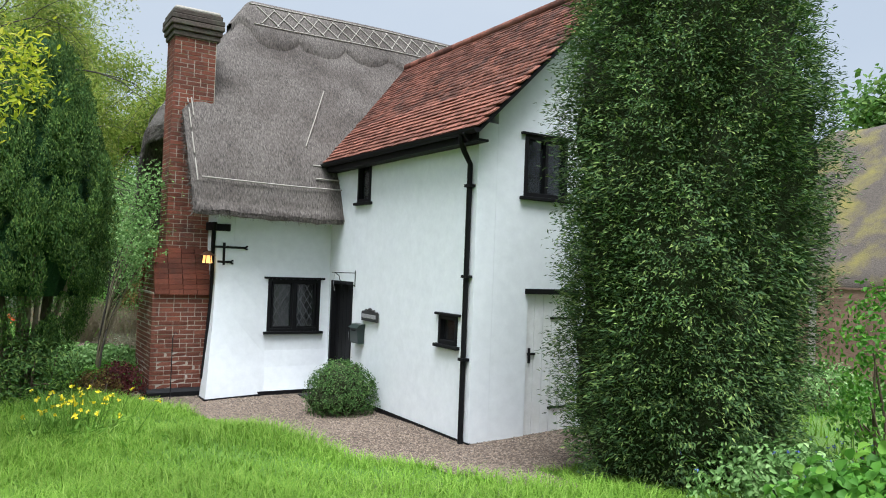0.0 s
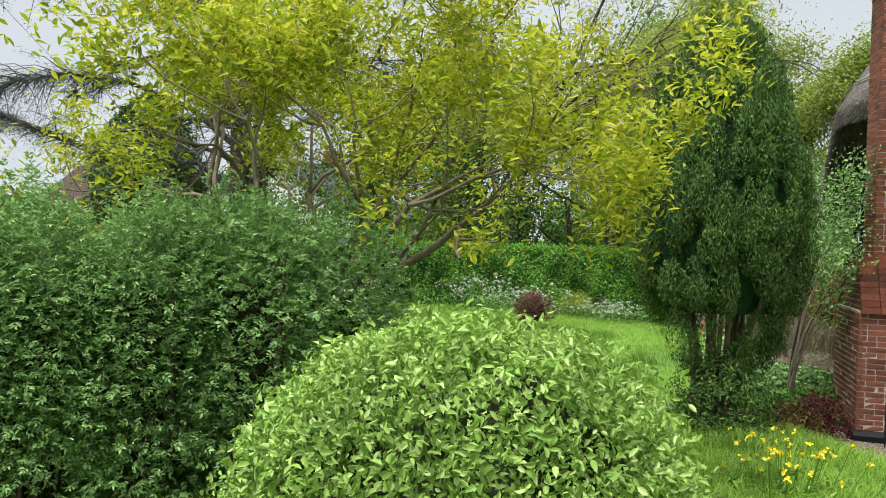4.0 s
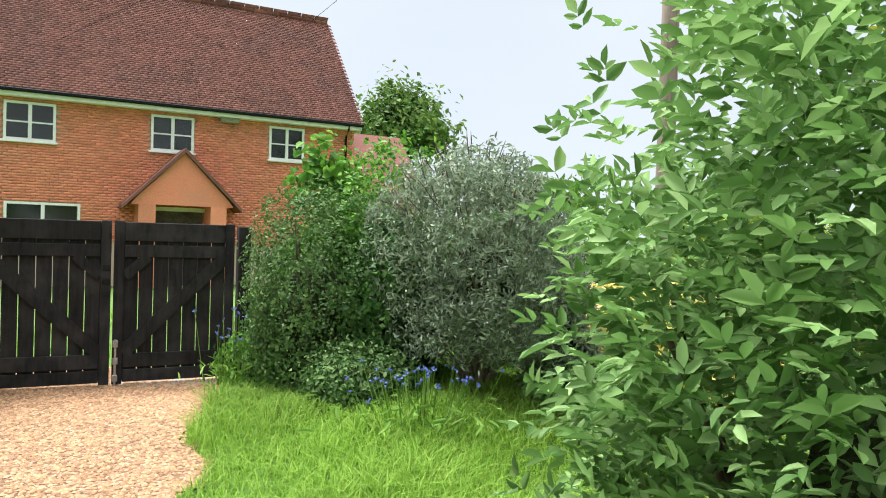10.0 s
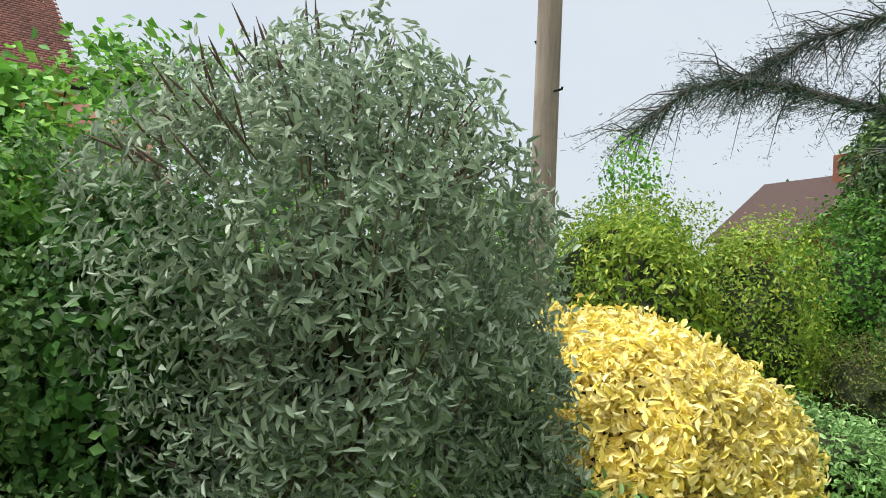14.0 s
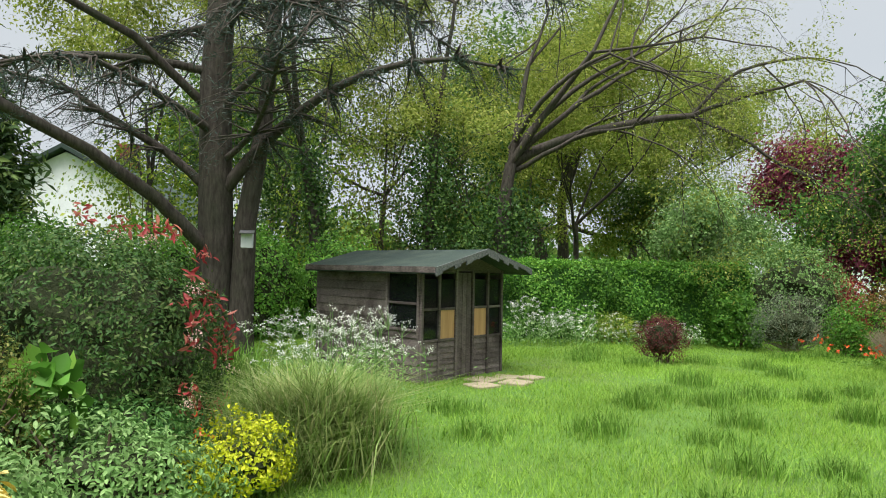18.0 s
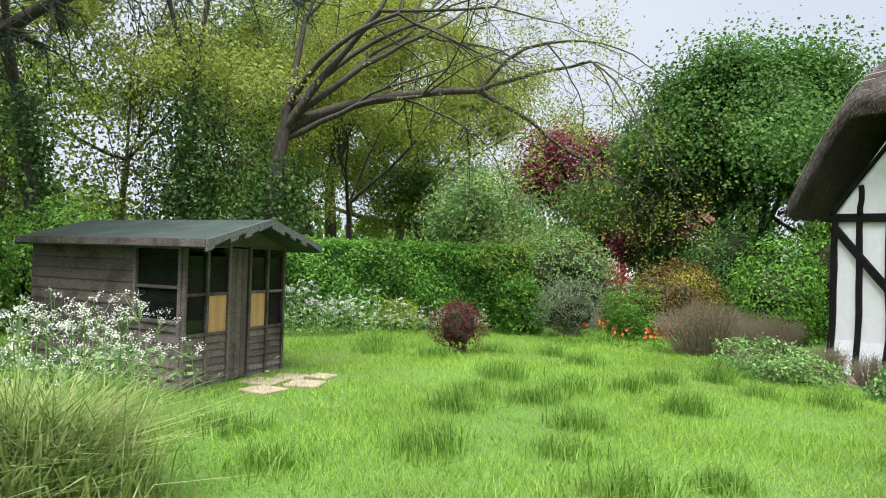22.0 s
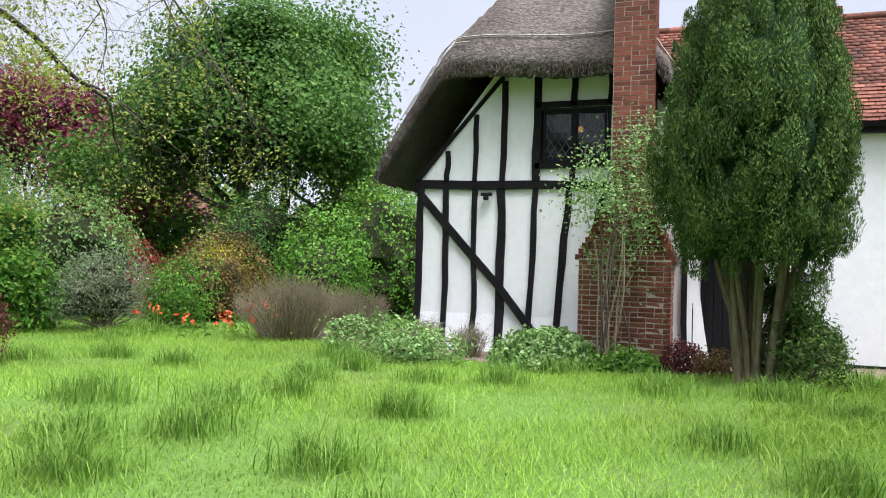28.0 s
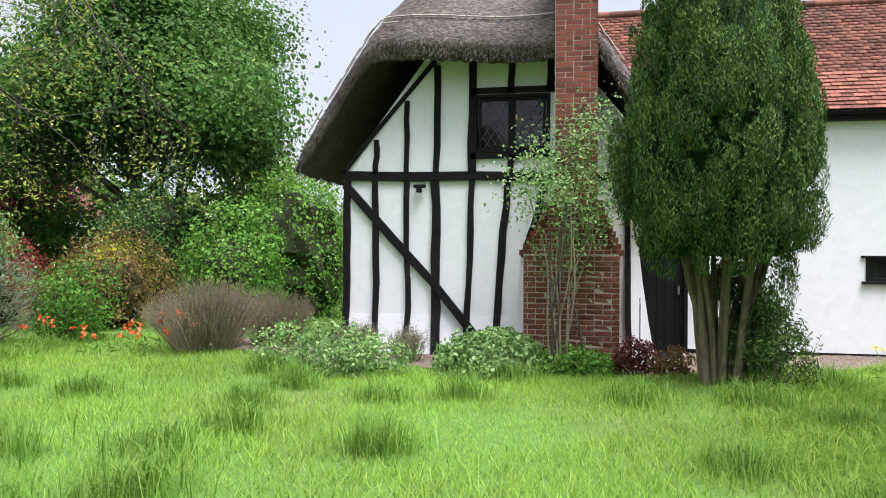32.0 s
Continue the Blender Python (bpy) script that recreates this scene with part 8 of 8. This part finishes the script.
# two long boughs that rise and then sweep far out to the south-west
for path, r in (([(-0.1, -0.1, 1.75), (-0.8, -0.6, 2.5), (-1.6, -1.2, 3.1), (-3.25, -2.3, 3.95), (-4.2, -3.0, 4.35), (-5.0, -3.5, 4.6), (-5.7, -4.0, 4.55), (-6.4, -4.6, 3.8)], 0.12),
                ([(-0.1, 0.1, 4.0), (-1.2, -0.5, 5.0), (-2.4, -1.2, 5.5), (-3.6, -2.0, 5.6), (-4.6, -2.6, 5.3), (-5.2, -3.2, 4.7)], 0.08)):
    way = np.array(path)
    pts = [(p, r * (1 - 0.8 * k / (len(way) - 1))) for k, p in enumerate(way)]
    tube_part("branch", [pts], M_BARK, ced, 7)
    u = np.linspace(0.42, 1.0, 34) * (len(way) - 1)
    for q in u:
        k = min(int(q), len(way) - 2)
        base = way[k] + (way[k + 1] - way[k]) * (q - k)
        along = (way[k + 1] - way[k]) / np.linalg.norm(way[k + 1] - way[k])
        for twin in range(5):
            side = np.cross(along, [0, 0, 1.0]) * rng.choice((-1, 1)) + along * 0.6 + rng.normal(0, 0.35, 3)
            side /= np.linalg.norm(side)
            l2 = rng.uniform(0.5, 1.5)
            e = base + side * l2 + [0, 0, -0.3 * l2 + 0.1]
            br.append([(base, 0.016), (base + side * l2 * 0.5, 0.009), (e, 0.003)])
            for w in np.linspace(0.1, 1.05, 13):
                needles.append(base + (e - base) * w + rng.normal(0, 0.03, 3))
tagged(tube_part("twigs", br, M_BARK, ced, 4), kind="stuff")
needles = np.array(needles)
q = np.repeat(needles, 5, 0) + rng.normal(0, 1, (len(needles) * 5, 3)) * [0.075, 0.075, 0.025]
v, f = simple_leaves(q, np.tile([0, 0, 1.0], (len(q), 1)), 0.1, 0.014, rng, 0.5)
put("needles", mesh_from("needles", v, f), L_CEDAR, ced, "grey-green needle sprays")

# trees behind the shed
def ivy_on(root, paths, n, seed, r=0.22):
    rng = np.random.default_rng(seed)
    pts = np.array(paths)
    k = rng.integers(0, len(pts) - 1, n)
    t = rng.random((n, 1))
    q = pts[k] * (1 - t) + pts[k + 1] * t + rng.normal(0, r, (n, 3)) * [1, 1, 0.6]
    v, f = simple_leaves(q, np.tile([0, -0.7, 0.4], (n, 1)), 0.09, 0.07, rng, 0.7)
    put("ivy", mesh_from("ivy", v, f), L_IVY, root, "ivy clothing the trunk")


t1 = tree("ash_tree", "leaning ivy-clad tree with spring leaves just opening", (-11.4, 12.2), 0.42, L_ASH, (0.085, 0.036), 14000, 341, height=11, lean=(-0.22, 0.0), depth=4, radius=0.24, leaf_spread=0.32, up=0.3)
ivy_on(t1, [(0, 0, 0), (-0.25, 0, 1.5), (-0.5, 0, 3.0), (-0.7, 0, 4.4)], 3000, 342)
t2 = tree("ash_tree", "tall ivy-clad tree behind the shed", (-9.0, 13.6), 0.45, L_ASH, (0.085, 0.036), 16000, 343, height=12, lean=(0.02, 0), depth=4, radius=0.22, leaf_spread=0.32, up=0.3)
ivy_on(t2, [(0, 0, 0), (0, 0, 1.5), (0.05, 0, 3.0), (0.1, 0, 5)], 6500, 344, 0.45)
t3 = tree("spreading_ash", "bare-branched ash sweeping out over the lawn with buds opening", (-7.6, 12.4), 0.32, L_ASH, (0.075, 0.032), 7000, 345, first=4.4, height=10, lean=(0.1, -0.03), depth=4, radius=0.26, leaf_spread=0.28, up=0.12)
ivy_on(t3, [(0, 0, 0), (0.1, 0, 1.2), (0.25, 0, 2.4), (0.4, 0, 3.4)], 6000, 346, 0.45)
rng = np.random.default_rng(347)
limbs, tips = [], []
for d, L, r, z in (((1.0, -0.2, 1.0), 4.6, 0.15, 4.2), ((1.0, -0.7, 0.9), 3.8, 0.09, 4.4), ((0.6, -0.9, 1.1), 3.4, 0.08, 4.6), ((1.0, 0.1, 1.3), 3.8, 0.09, 4.5), ((1.0, -0.4, 0.45), 3.4, 0.07, 4.0)):
    o, t = grow((0.45, -0.1, z), d, L, r, 5, rng, 0.6, (2, 3), 0.66, 0.5, -0.42, 7, 0.5, 1)
    limbs += o
    tips += t
wood(t3, limbs, 5, M_BARK)
tp = np.array([p for p, _ in tips])
q = np.repeat(tp, 3, 0) + rng.normal(0, 0.08, (len(tp) * 3, 3))
v, f = simple_leaves(q, np.tile([0, 0, 1.0], (len(q), 1)), 0.075, 0.03, rng, 0.8)
put("sweeping_leaves", mesh_from("sweeping_leaves", v, f), L_ASH, t3)
for k, (x, y, h, s) in enumerate([(-15.5, 12.0, 8, 0.3), (-6.0, 15.5, 9, 0.3), (-3.9, 16.5, 8, 0.4), (-10.2, 15.5, 9.5, 0.3), (-7.8, 17.0, 9, 0.3), (-12.6, 15.0, 8.5, 0.3), (-5.0, 18.5, 9, 0.3)]):
    tree("young_ash", "slender tree with fresh spring leaves behind the hedge", (x, y), 0.4, L_ASH, (0.1, 0.048), 12000, 350 + k, height=h, depth=4, radius=0.13, leaf_spread=0.3, up=0.3)
for k, (x, y, rx, h) in enumerate([(-13.6, 13.6, 1.3, 3.0), (-11.6, 14.6, 1.4, 3.4), (-9.6, 15.4, 1.4, 3.3), (-7.4, 15.6, 1.3, 3.0), (-15.6, 12.4, 1.3, 2.5)]):
    shrub("ivy_thicket", "tall ragged thicket of ivy and saplings behind the shed", "thicket", (x, y), (rx, rx * 0.8, h), 7000, (0.1, 0.06), (L_IVY, L_LAUREL, L_OLIVE)[k % 3], 390 + k, 0.45, 7, 0.12, 0.75, 14, detailed=False, group="thickets behind the shed", shell=(0.4, 1.1), inner=0.2, count=30)
tree("willow", "tall pale yellow-green willow beyond the garden", (-2.0, 23.0), 0.34, L_WILLOW, (0.18, 0.055), 60000, 361, height=13, depth=4, radius=0.3, leaf_spread=0.5, up=0.2, stems=2)
tree("willow", "yellow-green willow seen past the chimney", (2.3, 28.0), 0.34, L_WILLOW, (0.19, 0.075), 50000, 360, height=14.0, depth=4, radius=0.25, leaf_spread=0.5, up=0.2, stems=2)
tree("willow", "pale green willow beyond the hedge", (-5.5, 21.0), 0.34, L_WILLOW, (0.18, 0.05), 26000, 362, height=8.5, depth=4, radius=0.25, leaf_spread=0.5, up=0.2, stems=2)
tree("maple", "large dense green maple beside the cottage", (6.4, 11.3), 0.15, L_MAPLE, (0.115, 0.09), 155000, 363, first=2.6, height=13.5, depth=4, radius=0.26, leaf_spread=0.56, up=0.3, stems=4, spread=0.62, shrink=0.76)
tree("purple_plum", "purple-leaved plum tree beyond the hedge", (6.3, 19.0), 0.26, L_PLUM, (0.17, 0.1), 52000, 364, height=8.4, depth=4, radius=0.18, leaf_spread=0.5, up=0.25, stems=3)
tree("purple_plum", "smaller purple-leaved tree in the border", (7.4, 18.0), 0.28, L_PLUM, (0.11, 0.06), 12000, 365, height=4.6, depth=3, radius=0.12, leaf_spread=0.34, up=0.2, stems=2)
tree("hawthorn", "rounded dark green tree beyond the hedge", (0.6, 17.0), 0.25, L_ELDER, (0.12, 0.07), 26000, 366, height=6.2, depth=4, radius=0.16, leaf_spread=0.42, up=0.2, stems=3)
tree("hawthorn", "grey-green tree beyond the garden", (2.4, 21.5), 0.28, L_FARTREE, (0.14, 0.06), 18000, 367, height=7.5, depth=4, radius=0.16, leaf_spread=0.42, up=0.2, stems=2)
tree("distant_tree", "tall airy tree behind the willow", (-1.0, 34.0), 0.34, L_FARTREE, (0.26, 0.13), 18000, 368, height=16, depth=4, radius=0.35, leaf_spread=0.75, up=0.25)
tree("distant_tree", "tall tree on the skyline", (-13, 32), 0.34, L_FARTREE, (0.26, 0.13), 18000, 369, height=13, depth=4, radius=0.35, leaf_spread=0.75, up=0.25)
tree("distant_tree", "rounded tree beyond the brick house", (-51.5, -1.8), 0.3, L_FARTREE, (0.4, 0.25), 9000, 370, height=12, depth=4, radius=0.4, leaf_spread=0.75, up=0.2)
tree("distant_tree", "tree beside the distant red-roofed house", (25, 18), 0.3, L_FARTREE, (0.34, 0.2), 9000, 371, height=12, depth=4, radius=0.35, leaf_spread=0.75, up=0.2)
tree("distant_tree", "airy tree beyond the outbuilding", (26, 2), 0.3, L_FARTREE, (0.34, 0.2), 9000, 372, height=11, depth=4, radius=0.35, leaf_spread=0.75, up=0.2)
tree("distant_tree", "tree beyond the fence", (20, -12), 0.3, L_FARTREE, (0.3, 0.18), 8000, 373, height=9, depth=4, radius=0.3, leaf_spread=0.75, up=0.2)
tree("pine", "tall thin pine beside the brick house", (-40.3, -30.2), 0.5, L_CEDAR, (0.3, 0.06), 4000, 374, height=13, depth=3, radius=0.25, leaf_spread=0.8, up=0.1)


def conifer(name, label, at, height, radius, n, mat, seed):
    rng = np.random.default_rng(seed)
    root = thing(name, label, "tree", at=(*at, gz(*at)))
    t = rng.random(n) ** 0.7
    a = rng.uniform(0, 6.28, n)
    r = radius * 0.72 * (1 - t ** 3.5) ** 0.8 * (0.55 + 0.5 * rng.random(n)) * (1 + 0.18 * np.sin(a * 5 + t * 22)) + 0.05
    p = np.stack([np.cos(a) * r, np.sin(a) * r, 0.4 + t * height], -1)
    v, f = simple_leaves(p, np.stack([np.cos(a) * .5, np.sin(a) * .5, 0.7 + 0 * a], -1), 0.28, 0.09, rng, 0.5)
    put("crown", mesh_from("crown", v, f), mat, root)
    tube_part("trunk", [[(np.array((0, 0, -0.2)), 0.2), (np.array((0, 0, height * 0.6)), 0.1), (np.array((0, 0, height)), 0.03)]], M_BARK, root, 8)
    return root


conifer("dark_conifer", "broad dark ivy-green conifer beyond the photinia", (-19.9, 11.7), 6.0, 2.6, 18000, L_YEW, 381)
conifer("dark_conifer", "dark spruce behind the white building", (-13.0, 25.5), 6.5, 1.9, 6000, L_YEW, 382)
for k in range(30):
    a = radians(-20 + 12.6 * k)
    R = 62 + 8 * math.sin(k * 2.1)
    x, y = -5 + R * math.cos(a), R * math.sin(a)
    rngk = np.random.default_rng(400 + k)
    root = thing("skyline_tree", "distant hedgerow tree on the skyline", "tree", "trees on the skyline", at=(x, y, 0.4))
    h = 4.5 + 3.5 * rngk.random()
    p, o = crown_points((0, 0, h * 0.55), (4.5 + 2 * rngk.random(), 4.5, h * 0.5), 1500, rngk, 0.3, (0.6, 1.05), 0.0, 9)
    v, f = simple_leaves(p, o, 0.8, 0.55, rngk, 0.6)
    put("crown", mesh_from("crown", v, f), L_FARTREE, root)
    tube_part("trunk", [[(np.array((0, 0, -0.3)), 0.3), (np.array((0, 0, h * 0.5)), 0.2)]], M_BARK, root, 6)

# planting beside the dark conifer
shrub("rose_bush", "leggy rose with pale young leaves beside the conifer", "shrub", (3.5, -8.35), (0.45, 0.45, 0.95), 1800, (0.055, 0.034), L_BRAMBLE, 421, 0.35, 6, 0.06, 0.75, 14, lift=0.15, inner=0.1)
shrub("geranium_mound", "mound of lobed green leaves in the front border", "plants", (1.7, -9.3), (0.7, 0.55, 0.42), 2400, (0.085, 0.075), L_BRAMBLE, 422, 0.25, 5, 0.05, 0.4, 10)
shrub("lime_mound", "bright lime-green rounded plant by the fence", "plant", (7.2, -7.6), (0.7, 0.6, 0.45), 2600, (0.05, 0.03), L_BRAMBLE, 423, 0.2, 6, 0.04, 0.5, 6)
shrub("border_growth", "green weeds along the fence foot", "plants", (7.4, -5.4), (0.8, 0.9, 0.5), 2600, (0.07, 0.035), L_ELDER, 424, 0.3, 6, 0.05, 0.4, 8, detailed=False)
shrub("border_growth", "green weeds below the dark conifer", "plants", (2.6, -8.0), (0.7, 0.4, 0.3), 1800, (0.06, 0.035), L_ELDER, 425, 0.3, 6, 0.05, 0.4, 8)
clump("iris_clump", "upright green iris leaves in the front border", "iris", (2.4, -9.0), 70, 0.75, 0.12, L_GRASS_D, 426, 0.018, 0.25)
shrub("bush_left_gate", "green hedge shrub beside the gate post", "shrub", (-13.75, -10.75), (0.72, 0.65, 1.5), 7500, (0.06, 0.035), L_ELDER, 427, 0.25, 6, 0.06, 0.7, 8, detailed=False, core=0.66)
shrub("bed_plants", "low mixed plants in the bed beyond the arch", "plants", (-2.2, 3.6), (0.6, 0.9, 0.35), 2600, (0.06, 0.03), L_ELDER, 428, 0.35, 6, 0.05, 0.4, 10)

# ---- grass ----
def keep_grass(p):
    x, y = p[:, 0], p[:, 1]
    inside = ((x > -0.12) & (x < 9.2) & (y > -0.12) & (y < 4.3)) | ((x > 1.8) & (x < 6.3) & (y > -4.4) & (y < 0.2)) | ((x > -1.0) & (x < 0) & (y > 0.1) & (y < 1.6))
    rel = p[:, :2] - np.array(SH0)[:2]
    u, v = rel @ np.array(SH_F)[:2], rel @ np.array(SH_S)[:2]
    shed_in = (u > -0.02) & (u < SH_W + 0.02) & (v > -0.02) & (v < SH_L + 0.05)
    slabs = (u > 0.45) & (u < 1.9) & (v > -1.0) & (v < -0.3) & (RNG.random(len(x)) < 0.7)
    return ~(inside | shed_in | slabs | on_path(x, y) | on_drive(x, y))


def clumpiness(x, y):
    return 0.5 + 0.25 * np.sin(x * 1.9 + 1.3 * np.sin(y * 1.3)) + 0.2 * np.sin(y * 2.7 + 1.7 * np.sin(x * 1.1)) + 0.12 * np.sin(x * 6.1 + y * 4.7)


def lawn(name, label, lo, hi, n, height, width, mat, seed, lean=0.6, where=None, segs=2):
    rng = np.random.default_rng(seed)
    p = rng.uniform((*lo, 0), (*hi, 0), (n, 3))
    p = p[keep_grass(p)]
    if where is not None:
        p = p[where(p[:, 0], p[:, 1])]
    p[:, 2] = ground_z(p[:, 0], p[:, 1]) - 0.01
    h = height * (0.45 + 0.9 * np.clip(clumpiness(p[:, 0], p[:, 1]), 0, 1)) * rng.uniform(0.6, 1.2, len(p))
    v, f = blades(p, h, width, lean, rng, segs)
    return tagged(put(name, mesh_from(name, v, f), mat), label, "grass", kind="stuff")


lawn("lawn_grass", "bright green uneven lawn grass", (-13.2, -5.0), (0, 11.5), 300000, 0.085, 0.0045, L_GRASS, 501, lean=0.9, segs=1)
lawn("front_grass", "long bright green grass before the cottage", (-6.0, -10.8), (2.4, -0.6), 105000, 0.17, 0.0042, L_GRASS, 502, lean=0.95)
lawn("side_grass", "long lush green grass along the shrubs", (-14.6, -8.3), (-4.4, -3.2), 110000, 0.19, 0.0045, L_GRASS, 503, lean=0.9)
lawn("rough_grass", "rough grass beyond the garden", (-22, -14), (10, 24), 40000, 0.22, 0.012, L_GRASS, 504, segs=1, where=lambda x, y: (y > 11.8) | (x < -13.4) | (y < -9.0) | (x > 2.6))
rng = np.random.default_rng(510)
spots = []
while len(spots) < 46:
    x, y = rng.uniform(-10.8, -1.8), rng.uniform(-3.0, 8.2)
    if (x + 9) ** 2 + (y - 5.6) ** 2 > 5.5 and (x + 11.2) ** 2 + (y + 1) ** 2 > 1.6 and all((x - a) ** 2 + (y - b) ** 2 > 0.5 for a, b in spots):
        spots.append((x, y))
for k, (x, y) in enumerate(spots):
    clump("grass_tuft", "dark green tuft of long coarse grass in the lawn", "grass", (x, y), 330, 0.25 + 0.14 * rng.random(), 0.13 + 0.06 * rng.random(), L_GRASS_D, 520 + k, 0.0045, 0.75, "tufts in the lawn")

# ---- bricks and tiles of the cottage ----
def brick_mesh(lx, ly, lz, j=0.004):
    b = boxes(((0, 0, 0), (lx, ly, lz)), bevel=0.0)
    for v in b.verts:
        v.co += Vector((random.uniform(-j, j), random.uniform(-j, j), random.uniform(-j, j)))
    me = bpy.data.meshes.new("brick")
    b.to_mesh(me)
    b.free()
    me.materials.append(M_BRICK)
    return me


random.seed(5)
BH, GAP = 0.069, 0.012


def brick_course(z, a0, a1, axis, plane, out, meshes, odd, rest, near):
    """One course of bricks on a face: along axis from a0 to a1, proud of plane by 15 mm."""
    a = a0
    k = 0
    while a < a1 - 0.03:
        L = 0.215 if (k + odd) % 3 else 0.105
        if k == 0 and odd % 2:
            L = 0.105
        L = min(L, a1 - a)
        if a1 - a - L < 0.05:
            L = a1 - a
        lx = L - GAP
        proud = random.uniform(0.010, 0.0145)
        if near:
            key = (axis, round(lx, 2), random.randrange(2))
            if key not in meshes:
                meshes[key] = brick_mesh(lx, 0.05, BH - GAP) if axis == 0 else brick_mesh(0.05, lx, BH - GAP)
            ob = put("brick", meshes[key], M_BRICK, chimney)
            ob.location = (a, plane + (-0.05 + proud if out > 0 else -proud), z) if axis == 0 else (plane + (-0.05 + proud if out > 0 else -proud), a, z)
        else:
            lo = (a, plane - proud, z) if axis == 0 else (plane - proud, a, z)
            hi = (a + lx, plane + 0.03, z + BH - GAP) if axis == 0 else (plane + 0.03, a + lx, z + BH - GAP)
            rest.append((lo, hi))
        a += L
        k += 1


meshes, rest = {}, []
z, row = 0.2, 0
while z < 6.02:
    if z < 1.64:
        brick_course(z, CY0, CY1, 1, CX0 + 0.015, -1, meshes, row, rest, True)
        brick_course(z, CX0, 0.0, 0, CY0 + 0.015, -1, meshes, row + 1, rest, z > 0.0 and row % 1 == 0 and z < 1.2)
    elif z < 2.32:
        t = (z - 1.65) / 0.68
        ya, yb = CY0 + (SY0 - CY0) * t, CY1 + (SY1 - CY1) * t
        brick_course(z, ya, yb, 1, -0.79, -1, meshes, row, rest, False)
    else:
        brick_course(z, SY0, SY1, 1, SX0 + 0.012, -1, meshes, row, rest, False)
        brick_course(z, SX0, 0.0, 0, SY0 + 0.012, -1, meshes, row + 1, rest, False)
    z += BH
    row += 1
cap = []
for k, grow_by in enumerate((0.03, 0.055, 0.08, 0.08, 0.05)):
    zz = 5.72 + k * 0.085
    cap.append(((SX0 - grow_by, SY0 - grow_by, zz), (0.02 + grow_by, SY1 + grow_by, zz + 0.078)))
# bricks laid on the slope of the shoulders
for s in range(9):
    t = s / 8.5
    for y, sg in ((CY0 + (SY0 - CY0) * t, -1), (CY1 + (SY1 - CY1) * t, 1)):
        zz = 1.64 + 0.68 * t
        for k in range(4):
            x = -0.84 + k * 0.21
            rest.append(((x, y - 0.05, zz), (x + 0.2, y + 0.05, zz + 0.075)))
part("upper_bricks", boxes(*rest), M_BRICK_J, chimney)
part("cap", boxes(*cap, bevel=0.01), surface("sooty_brick", (0.04, 0.032, 0.028), (0.11, 0.085, 0.072), (0.10, 0.11, 0.08), 30, 4, 0.9, 0.7, 0.01, per_island=0.2), chimney, "dark weathered corbelled cap")
part("flaunching", boxes(((SX0 - 0.03, SY0 - 0.03, 6.12), (0.05, SY1 + 0.03, 6.2)), bevel=0.03), M_CONC, chimney)

# plain clay tiles
tw, tl, tt = 0.165, 0.105, 0.016
near_v, near_f = None, None
b = boxes(((0, 0, 0), (tl + 0.07, tw - 0.006, tt)))
tile_meshes = []
for k in range(5):
    c = b.copy()
    for v in c.verts:
        v.co += Vector((random.uniform(-.004, .004), random.uniform(-.003, .003), random.uniform(-.004, .004) + (0.01 if v.co.x < 0.01 else 0)))
    me = bpy.data.meshes.new("roof_tile")
    c.to_mesh(me)
    c.free()
    me.materials.append(M_TILE)
    tile_meshes.append(me)
b.free()
slope_m = Matrix(((ux, 0, -uz, EX), (0, 1, 0, YF - 0.3), (uz, 0, ux, EZ), (0, 0, 0, 1)))
placed, rv = 0, []
tile_box = np.array([((tl + 0.07) * (i & 1), (tw - 0.006) * (i >> 1 & 1), tt * (i >> 2 & 1)) for i in range(8)])
tile_quads = np.array([(0, 2, 3, 1), (4, 5, 7, 6), (0, 1, 5, 4), (2, 6, 7, 3), (0, 4, 6, 2), (1, 3, 7, 5)])
rows = int(slope_len / tl)
for r in range(rows):
    cols = int((4.3 + 2.6) / tw)
    for cidx in range(cols):
        u, v = r * tl - 0.02, cidx * tw + (r % 2) * tw / 2 + random.uniform(-.004, .004)
        wx, wy, wz = EX + ux * u, YF - 0.3 + v, EZ + uz * u
        if wy > 0 and float(thatch_z(np.array(wx), np.array(wy))) > wz + 0.35:
            continue
        tilt = random.uniform(0.08, 0.16)
        m = slope_m @ Matrix.Translation((u, v, random.uniform(0, 0.006))) @ Euler((random.uniform(-.012, .012), tilt, random.uniform(-.015, .015))).to_matrix().to_4x4()
        if r < 10 and placed < 300:
            ob = put("roof_tile", tile_meshes[random.randrange(5)], M_TILE, cottage)
            ob.matrix_basis = m
            placed += 1
        else:
            rv.append(tile_box @ np.array(m.to_3x3()).T + np.array(m.translation))
V = np.concatenate(rv)
F = (tile_quads[None] + (np.arange(len(rv)) * 8)[:, None, None]).reshape(-1, 4)
rest_tiles = put("roof_tiles", mesh_from("roof_tiles", V, F), M_TILE_J, cottage, "weathered orange-red plain clay tiles")
tagged(rest_tiles, kind="stuff")
